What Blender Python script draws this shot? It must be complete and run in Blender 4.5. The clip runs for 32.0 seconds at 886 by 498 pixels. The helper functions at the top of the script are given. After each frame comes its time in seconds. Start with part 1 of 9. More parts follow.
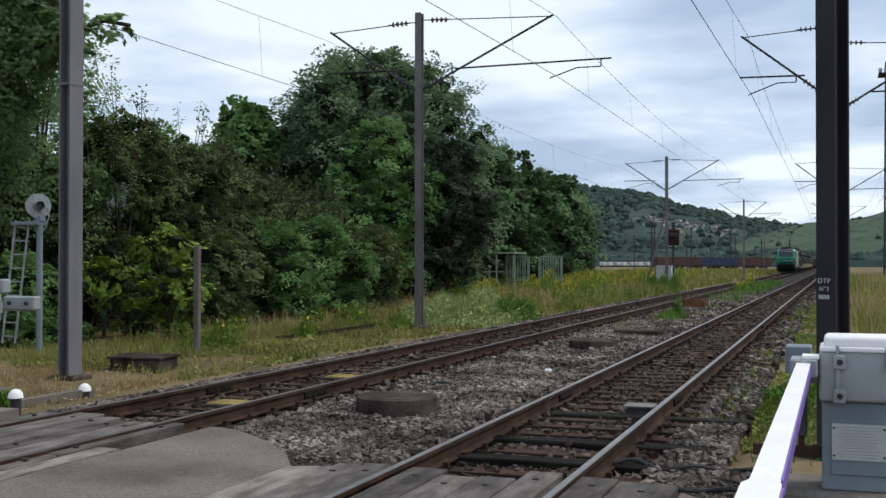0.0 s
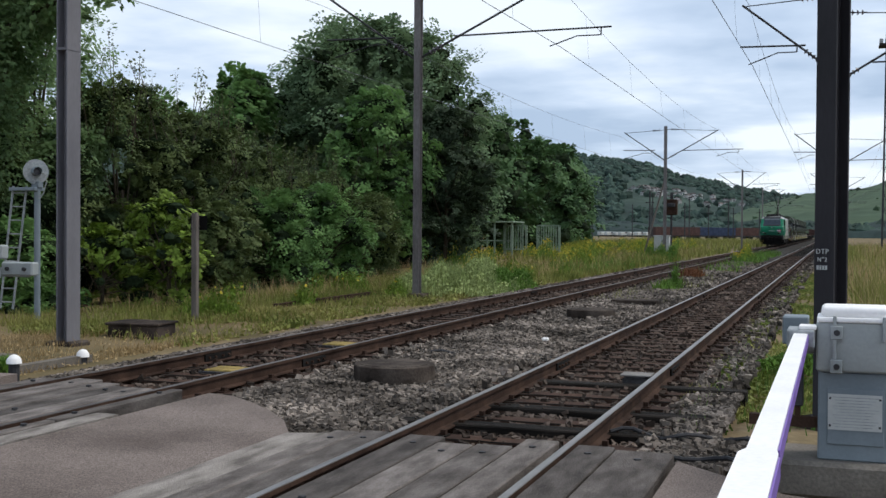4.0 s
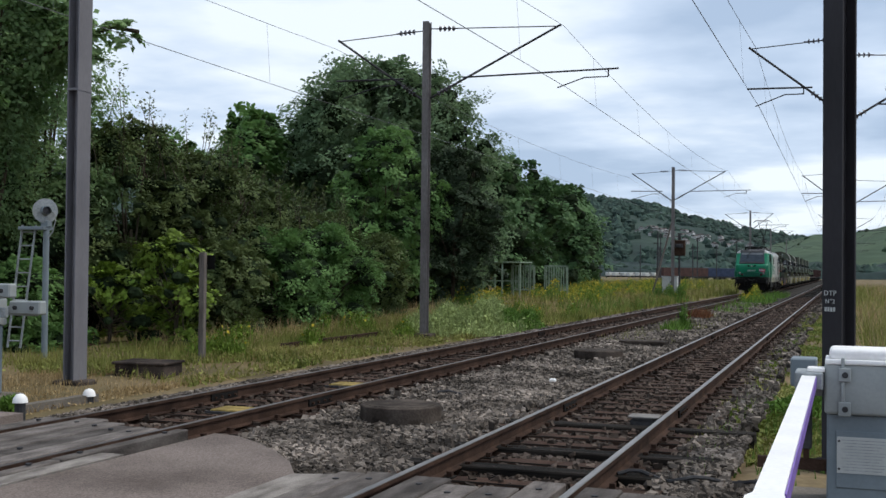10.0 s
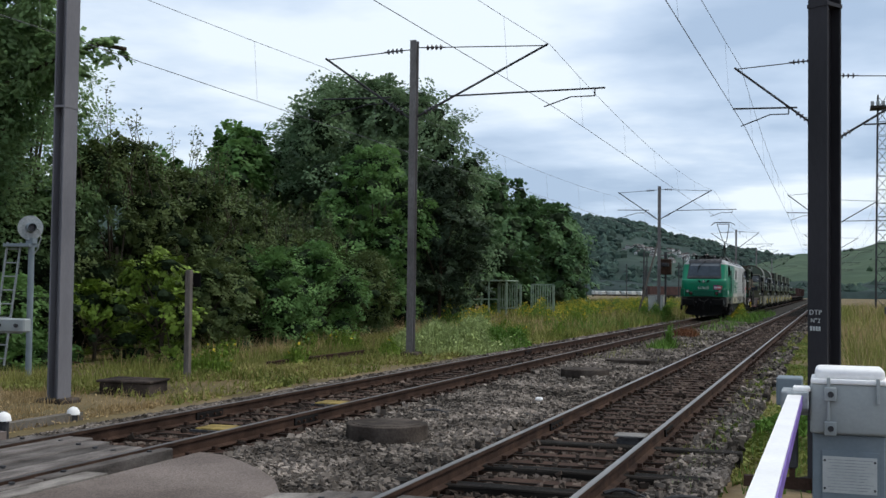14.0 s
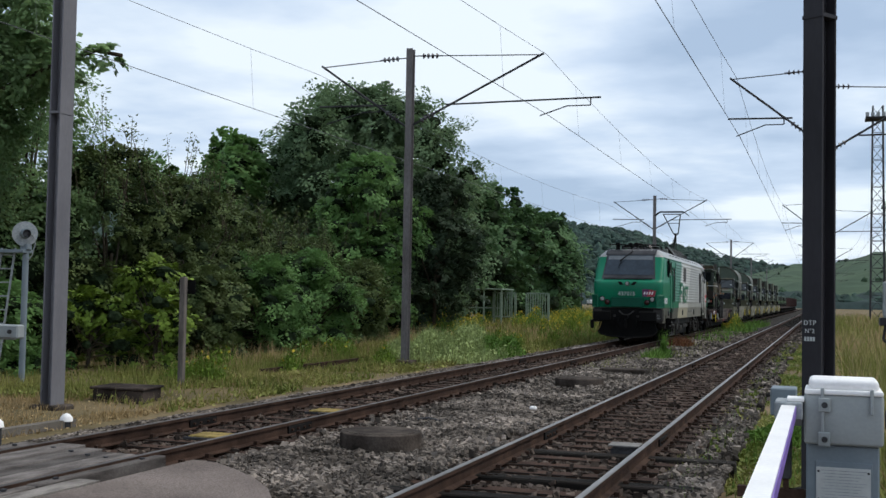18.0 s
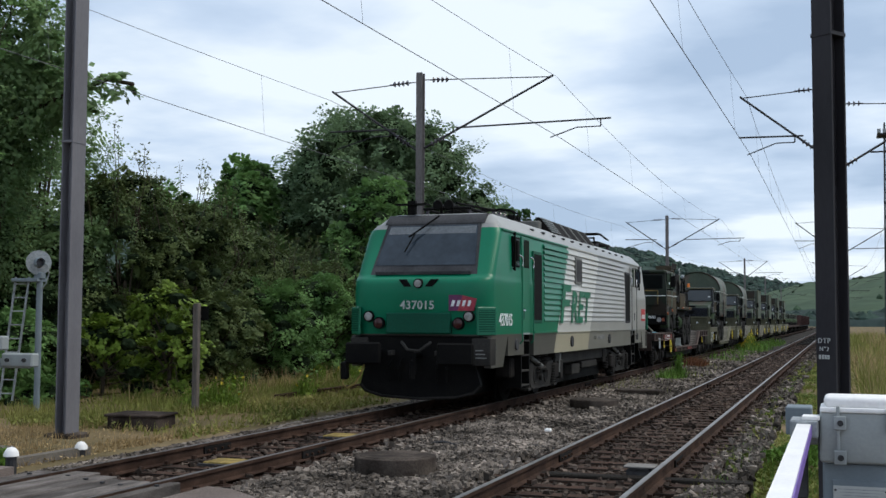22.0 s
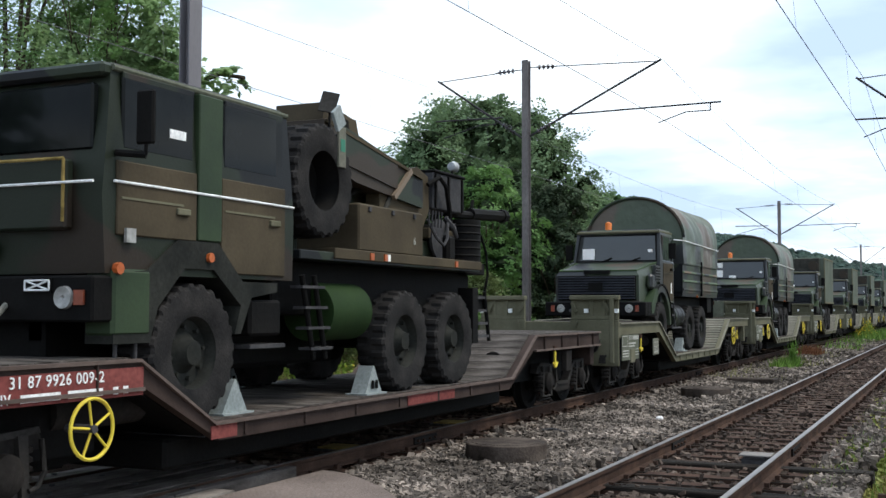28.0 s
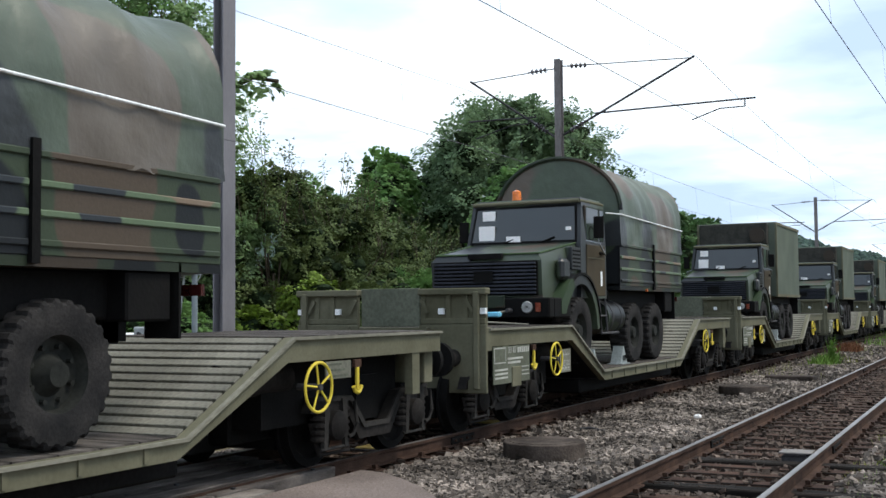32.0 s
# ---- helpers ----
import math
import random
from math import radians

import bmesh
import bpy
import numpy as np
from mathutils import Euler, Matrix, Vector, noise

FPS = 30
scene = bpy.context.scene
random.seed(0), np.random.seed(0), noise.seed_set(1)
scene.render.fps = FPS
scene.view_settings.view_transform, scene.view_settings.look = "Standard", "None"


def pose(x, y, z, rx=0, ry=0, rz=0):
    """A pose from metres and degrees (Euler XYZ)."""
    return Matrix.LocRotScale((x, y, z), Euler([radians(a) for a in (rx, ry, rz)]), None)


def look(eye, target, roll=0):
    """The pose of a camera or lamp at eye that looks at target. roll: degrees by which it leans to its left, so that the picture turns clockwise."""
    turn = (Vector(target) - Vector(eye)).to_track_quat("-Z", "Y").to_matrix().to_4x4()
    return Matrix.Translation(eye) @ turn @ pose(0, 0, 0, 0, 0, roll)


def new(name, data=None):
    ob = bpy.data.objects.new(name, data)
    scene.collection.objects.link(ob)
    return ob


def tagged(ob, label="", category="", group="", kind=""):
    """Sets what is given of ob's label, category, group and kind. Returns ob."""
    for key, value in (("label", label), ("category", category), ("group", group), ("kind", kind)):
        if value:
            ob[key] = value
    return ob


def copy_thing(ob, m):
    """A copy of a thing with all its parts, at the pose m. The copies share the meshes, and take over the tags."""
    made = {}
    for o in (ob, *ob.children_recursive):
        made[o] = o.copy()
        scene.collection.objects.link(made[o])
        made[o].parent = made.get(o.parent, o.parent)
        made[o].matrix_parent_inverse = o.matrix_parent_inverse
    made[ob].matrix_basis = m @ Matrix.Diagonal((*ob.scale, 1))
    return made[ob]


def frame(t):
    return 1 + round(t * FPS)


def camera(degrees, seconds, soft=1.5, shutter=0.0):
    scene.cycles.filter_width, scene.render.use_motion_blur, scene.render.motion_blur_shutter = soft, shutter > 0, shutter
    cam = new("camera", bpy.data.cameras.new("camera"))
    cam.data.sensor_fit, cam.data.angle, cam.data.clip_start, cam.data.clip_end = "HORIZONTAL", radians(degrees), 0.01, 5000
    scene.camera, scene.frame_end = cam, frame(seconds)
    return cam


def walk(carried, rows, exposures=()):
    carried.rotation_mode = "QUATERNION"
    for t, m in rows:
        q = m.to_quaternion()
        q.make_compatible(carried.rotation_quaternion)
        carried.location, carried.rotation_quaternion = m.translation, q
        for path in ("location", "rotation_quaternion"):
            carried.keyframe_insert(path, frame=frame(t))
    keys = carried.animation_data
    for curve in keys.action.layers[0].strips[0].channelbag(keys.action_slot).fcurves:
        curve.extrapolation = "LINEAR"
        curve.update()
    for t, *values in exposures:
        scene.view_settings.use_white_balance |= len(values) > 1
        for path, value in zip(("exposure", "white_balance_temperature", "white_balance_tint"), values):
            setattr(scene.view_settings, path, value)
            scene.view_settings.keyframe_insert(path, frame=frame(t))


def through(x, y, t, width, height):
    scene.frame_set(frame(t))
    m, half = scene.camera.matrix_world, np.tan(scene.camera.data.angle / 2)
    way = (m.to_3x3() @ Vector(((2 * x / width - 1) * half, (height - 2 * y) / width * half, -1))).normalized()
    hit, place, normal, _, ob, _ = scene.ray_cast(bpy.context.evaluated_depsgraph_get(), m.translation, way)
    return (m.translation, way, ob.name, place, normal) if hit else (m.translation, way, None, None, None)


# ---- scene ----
TURNS = [  # seconds, yaw, pitch, roll, and eye shifts in metres, fitted to the view
    (0, 19.19, 0.67, -0.05, -0.001, 0.008, 0.007),
    (0.5, 18.94, 0.38, 0.24, -0.001, 0.015, 0.006),
    (1, 18.77, -0.20, 0.61, -0.004, 0.014, 0.008),
    (1.5, 18.57, -0.28, 0.69, -0.007, 0.020, 0.009),
    (2, 18.25, -0.69, 0.71, -0.006, 0.019, 0.008),
    (2.5, 18.04, -1.20, 0.50, 0.012, 0.006, 0.004),
    (3, 18.49, -1.04, 0.05, -0.010, 0.015, 0.006),
    (3.5, 18.80, -0.99, -0.21, -0.009, 0.015, 0.005),
    (5.5, 19.82, -0.68, -0.87, -0.007, 0.013, 0.005),
    (6, 19.89, -0.76, -0.82, -0.008, 0.014, 0.006),
    (6.5, 20.07, -0.75, -0.75, -0.009, 0.023, 0.001),
    (7, 20.09, -0.50, -1.15, -0.005, 0.010, 0.008),
    (7.5, 20.06, -0.45, -1.07, -0.002, 0.010, 0.004),
    (8, 19.80, -0.69, -1.02, -0.005, 0.013, -0.001),
    (8.5, 19.71, -0.56, -0.62, -0.001, 0.025, 0.002),
    (9, 19.75, -0.17, -0.25, 0.002, 0.021, 0.008),
    (9.5, 19.63, 0.70, -0.48, 0.002, 0.020, 0.007),
    (10, 19.48, 1.10, -0.59, 0.002, 0.012, 0.009),
    (10.5, 19.35, 1.15, -0.65, 0.005, 0.008, 0.010),
    (11, 19.28, 1.28, -0.56, 0.005, 0.018, 0.006),
    (11.5, 19.30, 1.06, -0.30, 0.004, 0.023, 0.007),
    (12, 19.27, 1.12, -0.32, 0.004, 0.020, 0.009),
    (12.5, 19.23, 1.27, -0.30, 0.010, 0.015, 0.008),
    (13, 18.92, 1.49, -0.13, 0.010, 0.015, 0.013),
    (13.5, 18.72, 1.78, -0.48, 0.008, 0.018, 0.012),
    (14, 18.80, 2.03, -0.73, 0.001, 0.011, 0.011),
    (14.5, 18.93, 2.31, -1.22, 0.004, 0.008, 0.012),
    (16.5, 18.58, 2.74, -1.31, 0.006, 0.005, 0.009),
    (17, 18.65, 2.77, -1.49, 0.005, -0.001, 0.013),
    (17.5, 18.88, 2.75, -1.44, 0.014, 0.011, 0.011),
    (18, 18.55, 2.45, -1.04, 0.004, 0.017, 0.013),
    (18.5, 18.73, 2.42, -0.59, 0.006, 0.012, 0.012),
    (19, 18.79, 2.44, -0.72, 0.013, 0.018, 0.014),
    (19.5, 18.90, 2.36, -0.71, 0.011, 0.012, 0.010),
    (20, 19.07, 2.34, -0.67, 0.006, 0.018, 0.013),
    (20.5, 19.19, 2.55, -0.64, 0.013, 0.023, 0.014),
    (21, 19.16, 2.73, -0.40, 0.012, 0.014, 0.013),
    (21.5, 19.14, 3.34, -0.44, 0.014, 0.015, 0.010),
    (22, 19.23, 3.61, -0.26, 0.017, 0.014, 0.011),
    (22.5, 19.78, 3.45, 0.14, 0.013, 0.019, 0.014),
    (23, 20.85, 3.96, 0.17, -0.001, 0.020, 0.012),
    (23.5, 21.65, 4.29, -0.04, 0.002, 0.004, 0.016),
    (24, 22.20, 4.16, 0.04, -0.006, -0.004, 0.011),
    (24.5, 22.24, 4.12, -0.08, -0.006, -0.004, 0.015),
    (25, 22.27, 3.87, -0.25, -0.011, -0.003, 0.013),
    (25.5, 22.18, 3.80, 0.01, -0.001, -0.005, 0.004),
    (27.5, 23.47, 3.59, -0.04, -0.009, -0.014, -0.003),
    (28, 24.58, 3.05, -0.07, -0.023, -0.024, -0.017),
    (28.5, 25.41, 2.60, 0.21, -0.026, -0.028, -0.028),
    (29, 25.74, 2.89, 0.40, -0.039, -0.037, -0.025),
    (29.5, 25.91, 2.91, 0.46, -0.038, -0.037, -0.024),
    (30, 26.10, 3.16, 0.35, -0.042, -0.043, -0.033),
    (30.5, 26.13, 3.35, 0.65, -0.041, -0.039, -0.032),
    (31, 26.13, 3.27, 0.65, -0.041, -0.040, -0.031),
    (31.5, 26.11, 3.02, 0.02, -0.013, -0.015, -0.003),
    (32, 26.31, 3.11, 0.52, -0.038, -0.045, -0.035),
]
EYE = (0.0, 0.0, 1.706)  # above the rail heads, which lie at z = 0
cam = camera(42.81, 32.0)
walk(cam, [(t, pose(EYE[0] + dx, EYE[1] + dy, EYE[2] + dz, 90 + p, r, y)) for t, y, p, r, dx, dy, dz in TURNS],
     exposures=[(0, 0.12, 6250, 6), (6, 0.17, 6250, 6), (10, 0.13, 6250, 6), (14, 0.10, 6200, 5), (21, 0.08, 6200, 5), (23, 0.12, 6200, 5), (25, 0.22, 6250, 5), (27.5, 0.68, 6250, 5), (30, 0.72, 6250, 5), (32, 0.68, 6250, 5)])

# ---- sky and sun: a bright overcast afternoon ----
world = bpy.data.worlds.new("sky")
scene.world = world
world.use_nodes = True
wn, wl = world.node_tree.nodes, world.node_tree.links
wn.clear()
w_out, w_bg = wn.new("ShaderNodeOutputWorld"), wn.new("ShaderNodeBackground")
w_sky = wn.new("ShaderNodeTexSky")
w_sky.sky_type, w_sky.sun_disc = "NISHITA", False
w_sky.sun_elevation, w_sky.sun_rotation = radians(57), radians(67)
w_gain = wn.new("ShaderNodeVectorMath")
w_gain.operation = "SCALE"
w_gain.inputs["Scale"].default_value = 0.09
wl.new(w_sky.outputs[0], w_gain.inputs[0])
w_co = wn.new("ShaderNodeTexCoord")
w_sep = wn.new("ShaderNodeSeparateXYZ")
wl.new(w_co.outputs["Generated"], w_sep.inputs[0])
# a flat cloud deck: the direction divided by its height
w_h = wn.new("ShaderNodeMath")
w_h.operation = "MAXIMUM"
w_h.inputs[1].default_value = 0.0
wl.new(w_sep.outputs["Z"], w_h.inputs[0])
w_h2 = wn.new("ShaderNodeMath")
w_h2.operation = "ADD"
w_h2.inputs[1].default_value = 0.10
wl.new(w_h.outputs[0], w_h2.inputs[0])
w_div = wn.new("ShaderNodeVectorMath")
w_div.operation = "DIVIDE"
w_cmb = wn.new("ShaderNodeCombineXYZ")
for k in range(3):
    wl.new(w_h2.outputs[0], w_cmb.inputs[k])
wl.new(w_co.outputs["Generated"], w_div.inputs[0])
wl.new(w_cmb.outputs[0], w_div.inputs[1])
w_n = wn.new("ShaderNodeTexNoise")
w_n.inputs["Scale"].default_value, w_n.inputs["Detail"].default_value = 0.9, 6
w_n.inputs["Roughness"].default_value = 0.5
wl.new(w_div.outputs[0], w_n.inputs["Vector"])
w_r = wn.new("ShaderNodeValToRGB")
w_r.color_ramp.elements[0].position, w_r.color_ramp.elements[0].color = 0.36, (0.475, 0.575, 0.755, 1)
w_r.color_ramp.elements[1].position, w_r.color_ramp.elements[1].color = 0.60, (0.975, 1.015, 1.09, 1)
e = w_r.color_ramp.elements.new(0.48)
e.color = (0.675, 0.765, 0.935, 1)
wl.new(w_n.outputs[0], w_r.inputs[0])
w_mix = wn.new("ShaderNodeMix")
w_mix.data_type = "RGBA"
w_mix.inputs["Factor"].default_value = 0.90
wl.new(w_gain.outputs[0], w_mix.inputs["A"])
wl.new(w_r.outputs[0], w_mix.inputs["B"])
wl.new(w_mix.outputs["Result"], w_bg.inputs["Color"])
w_bg.inputs["Strength"].default_value = 0.95
wl.new(w_bg.outputs[0], w_out.inputs[0])
sun = new("sun", bpy.data.lights.new("sun", "SUN"))
sun.data.energy, sun.data.angle, sun.data.color = 1.8, radians(20), (1.0, 0.89, 0.76)
sun.matrix_basis = look((0, 0, 0), (-0.50, -0.21, -0.84))


# ---- materials ----
def material(name, colors, scale=4.0, rough=0.7, metal=0.0, bump=0.3, grain=40.0, detail=6, spots=None, coat=0.0,
             stretch=(1, 1, 1), per_object=0.0, per_island=0.0, positions=None, space="Object", vary=0.2):
    """A painted or grown surface: colours mixed by a broad noise, a fine grain in tone and relief."""
    m = bpy.data.materials.new(name)
    m.use_nodes = True
    n, l = m.node_tree.nodes, m.node_tree.links
    b = n["Principled BSDF"]
    b.inputs["Metallic"].default_value = metal
    b.inputs["Coat Weight"].default_value = coat
    b.inputs["Specular IOR Level"].default_value = 0.5 if rough < 0.5 else 0.22 if rough < 0.7 else 0.10  # dull, dusty skins shine little
    co = n.new("ShaderNodeTexCoord")
    mp = n.new("ShaderNodeMapping")
    mp.inputs["Scale"].default_value = stretch
    l.new(co.outputs[space], mp.inputs["Vector"])
    big = n.new("ShaderNodeTexNoise")
    big.inputs["Scale"].default_value, big.inputs["Detail"].default_value = scale, detail
    l.new(mp.outputs[0], big.inputs["Vector"])
    ramp = n.new("ShaderNodeValToRGB")
    ramp.color_ramp.elements.remove(ramp.color_ramp.elements[1])
    for k, c in enumerate(colors):
        at = positions[k] if positions else 0.32 + 0.36 * k / max(1, len(colors) - 1)
        if k == 0:
            el = ramp.color_ramp.elements[0]
            el.position = at
        else:
            el = ramp.color_ramp.elements.new(at)
        el.color = (*c, 1)
    l.new(big.outputs[0], ramp.inputs[0])
    fine = n.new("ShaderNodeTexNoise")
    fine.inputs["Scale"].default_value, fine.inputs["Detail"].default_value = grain, 4
    l.new(mp.outputs[0], fine.inputs["Vector"])
    tone = n.new("ShaderNodeMapRange")
    tone.inputs["From Min"].default_value, tone.inputs["From Max"].default_value = 0.3, 0.7
    tone.inputs["To Min"].default_value, tone.inputs["To Max"].default_value = 1 - vary, 1 + vary
    l.new(fine.outputs[0], tone.inputs[0])
    last = tone.outputs[0]
    for amount, node, out in ((per_object, "ShaderNodeObjectInfo", "Random"), (per_island, "ShaderNodeNewGeometry", "Random Per Island")):
        if amount:
            src = n.new(node)
            mr = n.new("ShaderNodeMapRange")
            mr.inputs["To Min"].default_value, mr.inputs["To Max"].default_value = 1 - amount, 1 + amount
            l.new(src.outputs[out], mr.inputs[0])
            mu = n.new("ShaderNodeMath")
            mu.operation = "MULTIPLY"
            l.new(last, mu.inputs[0])
            l.new(mr.outputs[0], mu.inputs[1])
            last = mu.outputs[0]
    sc = n.new("ShaderNodeVectorMath")
    sc.operation = "SCALE"
    l.new(ramp.outputs[0], sc.inputs[0])
    l.new(last, sc.inputs["Scale"])
    l.new(sc.outputs[0], b.inputs["Base Color"])
    rr = n.new("ShaderNodeMapRange")
    rr.inputs["To Min"].default_value, rr.inputs["To Max"].default_value = max(0.02, rough - 0.12), min(1, rough + 0.12)
    l.new(big.outputs[0], rr.inputs[0])
    l.new(rr.outputs[0], b.inputs["Roughness"])
    if bump:
        bp = n.new("ShaderNodeBump")
        bp.inputs["Strength"].default_value, bp.inputs["Distance"].default_value = bump, 0.02
        l.new(fine.outputs[0], bp.inputs["Height"])
        l.new(bp.outputs[0], b.inputs["Normal"])
    return m


def foliage(name, dark, light, tone=0.35, through=0.18):
    """Leaves: each its own tone, some light coming through."""
    m = material(name, (dark, light), scale=0.35, rough=0.6, bump=0.0, grain=3.0, per_island=tone)
    n, l = m.node_tree.nodes, m.node_tree.links
    b = n["Principled BSDF"]
    b.inputs["Specular IOR Level"].default_value = 0.12
    tr = n.new("ShaderNodeBsdfTranslucent")
    l.new(b.inputs["Base Color"].links[0].from_socket, tr.inputs["Color"])
    mx = n.new("ShaderNodeMixShader")
    mx.inputs[0].default_value = through
    l.new(b.outputs[0], mx.inputs[1])
    l.new(tr.outputs[0], mx.inputs[2])
    l.new(mx.outputs[0], n["Material Output"].inputs["Surface"])
    return m


def dark_glass(name, color=(0.02, 0.025, 0.03), rough=0.08, shine=0.5):
    m = material(name, (color, tuple(c * 1.5 for c in color)), scale=2, rough=rough, bump=0, grain=8, vary=0.1)
    b = m.node_tree.nodes["Principled BSDF"]
    b.inputs["Specular IOR Level"].default_value = shine
    m.node_tree.links.remove(b.inputs["Roughness"].links[0])
    b.inputs["Roughness"].default_value = rough
    return m


M = {}
M["soil"] = material("meadow soil", ((0.075, 0.062, 0.030), (0.150, 0.116, 0.062), (0.240, 0.175, 0.105)), scale=0.3, grain=9, bump=0.6, rough=0.95)
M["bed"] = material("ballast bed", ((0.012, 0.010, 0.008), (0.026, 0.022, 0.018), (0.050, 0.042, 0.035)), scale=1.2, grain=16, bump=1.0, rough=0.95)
M["stone"] = material("ballast stone", ((0.048, 0.040, 0.033), (0.232, 0.196, 0.167)), scale=0.8, grain=30, bump=0.3, rough=0.95, per_island=0.7)
M["stone_rust"] = material("rust-stained ballast stone", ((0.032, 0.024, 0.019), (0.130, 0.100, 0.082)), scale=0.8, grain=30, bump=0.3, rough=0.95, per_island=0.75)
M["asphalt"] = material("worn asphalt", ((0.112, 0.089, 0.078), (0.176, 0.143, 0.127), (0.226, 0.185, 0.165)), scale=0.7, grain=70, bump=0.7, rough=0.93, vary=0.42, detail=9)
M["concrete"] = material("old concrete", ((0.10, 0.087, 0.073), (0.19, 0.170, 0.148)), scale=1.5, grain=40, bump=0.3, rough=0.93)
M["plank"] = material("weathered crossing timber", ((0.066, 0.057, 0.052), (0.116, 0.101, 0.093), (0.172, 0.152, 0.141)), scale=2.0, grain=30, bump=0.6, rough=0.92, stretch=(4, 1.1, 4), per_object=0.35)
M["sleeper"] = material("tarred timber sleeper", ((0.005, 0.0045, 0.004), (0.014, 0.012, 0.010), (0.034, 0.028, 0.024)), scale=2.2, grain=25, bump=0.5, rough=0.95, stretch=(0.5, 5, 5), per_object=0.5)
M["rail_side"] = material("rusty rail web", ((0.026, 0.015, 0.011), (0.072, 0.043, 0.031)), scale=3, grain=50, bump=0.3, rough=0.9)
M["rail_head"] = material("worn rail head", ((0.15, 0.14, 0.135), (0.27, 0.255, 0.245)), scale=4, grain=30, bump=0.05, rough=0.45, metal=0.8, stretch=(1, 0.1, 1))
M["rail_dull"] = material("dull rail head", ((0.085, 0.070, 0.064), (0.16, 0.14, 0.13)), scale=4, grain=30, bump=0.05, rough=0.5, metal=0.6, stretch=(1, 0.1, 1))
M["mast"] = material("brown-painted mast steel", ((0.125, 0.112, 0.111), (0.205, 0.190, 0.189)), scale=1.5, grain=30, bump=0.15, rough=0.75, stretch=(1, 1, 0.3))
M["mast_grey"] = material("grey mast steel", ((0.140, 0.136, 0.150), (0.195, 0.190, 0.205)), scale=1.5, grain=30, bump=0.10, rough=0.7, stretch=(1, 1, 0.3), vary=0.06)
M["mast_dark"] = material("dark mast steel", ((0.018, 0.017, 0.020), (0.044, 0.041, 0.047)), scale=1.2, grain=25, bump=0.15, rough=0.60, stretch=(1, 1, 0.3), vary=0.10)
M["wire"] = material("dark copper wire", ((0.09, 0.09, 0.10), (0.14, 0.14, 0.15)), scale=3, grain=9, bump=0, rough=0.6)
M["steel_dark"] = material("dark fittings steel", ((0.03, 0.03, 0.033), (0.07, 0.068, 0.07)), scale=3, grain=30, bump=0.15, rough=0.7)
M["insulator"] = material("brown glass insulator", ((0.03, 0.025, 0.03), (0.06, 0.05, 0.06)), scale=6, grain=20, bump=0, rough=0.25)
M["zinc"] = material("galvanised steel", ((0.24, 0.26, 0.27), (0.36, 0.38, 0.39)), scale=5, grain=30, bump=0.1, rough=0.55, metal=0.3)
M["white"] = material("white paint", ((0.80, 0.78, 0.77), (0.88, 0.86, 0.85)), scale=3, grain=40, bump=0.05, rough=0.5, vary=0.04)
M["cab_grey"] = material("light grey cabinet paint", ((0.27, 0.29, 0.29), (0.35, 0.37, 0.37)), scale=2, grain=40, bump=0.08, rough=0.55, vary=0.04)
M["cab_blue"] = material("blue-grey cabinet paint", ((0.15, 0.18, 0.205), (0.21, 0.245, 0.27)), scale=2, grain=40, bump=0.08, rough=0.6, vary=0.04)
M["red"] = material("signal red paint", ((0.40, 0.03, 0.04), (0.55, 0.06, 0.06)), scale=4, grain=30, bump=0.05, rough=0.5, vary=0.04)
M["purple"] = material("purple fringe tint", ((0.13, 0.07, 0.32), (0.22, 0.14, 0.45)), scale=3, grain=30, bump=0.05, rough=0.5, vary=0.04)
M["yellow"] = material("yellow paint", ((0.50, 0.38, 0.04), (0.70, 0.57, 0.06)), scale=4, grain=40, bump=0.05, rough=0.5, vary=0.04)
M["ochre"] = material("ochre plate", ((0.13, 0.095, 0.030), (0.33, 0.245, 0.085)), scale=7, grain=40, bump=0.3, rough=0.85)
M["bark"] = material("tree bark", ((0.045, 0.035, 0.025), (0.10, 0.08, 0.06)), scale=3, grain=20, bump=0.6, rough=0.95, stretch=(1, 1, 0.3))
M["wood_post"] = material("grey weathered post", ((0.10, 0.085, 0.075), (0.19, 0.165, 0.15)), scale=3, grain=30, bump=0.4, rough=0.95, stretch=(3, 3, 0.4))
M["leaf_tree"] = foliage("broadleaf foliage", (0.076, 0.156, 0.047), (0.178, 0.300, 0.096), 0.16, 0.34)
M["leaf_left"] = foliage("broadleaf foliage with painted sunlight", (0.128, 0.208, 0.092), (0.265, 0.375, 0.175), 0.18, 0.62)
M["plate_pale"] = material("pale notice plate", ((0.40, 0.41, 0.40), (0.50, 0.51, 0.50)), scale=3, grain=40, bump=0.03, rough=0.6, vary=0.04)
M["inner_shade"] = material("near-black green for crown shade", ((0.010, 0.017, 0.008), (0.026, 0.041, 0.018)), scale=3, grain=12, bump=0.8, rough=0.95, vary=0.5)
M["leaf_round"] = foliage("dense dark foliage", (0.104, 0.168, 0.085), (0.218, 0.305, 0.162), 0.14, 0.36)
M["leaf_bush"] = foliage("shrub foliage", (0.056, 0.083, 0.028), (0.142, 0.180, 0.066), 0.18, 0.24)
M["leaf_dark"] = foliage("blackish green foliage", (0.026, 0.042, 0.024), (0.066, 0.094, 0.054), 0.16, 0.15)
M["leaf_light"] = foliage("fresh green foliage", (0.100, 0.165, 0.022), (0.210, 0.290, 0.050), 0.4, 0.2)
M["leaf_far"] = foliage("far wood foliage", (0.052, 0.104, 0.044), (0.115, 0.200, 0.078), 0.20, 0.24)
M["grass"] = foliage("meadow grass", (0.130, 0.158, 0.034), (0.275, 0.262, 0.084), 0.35)
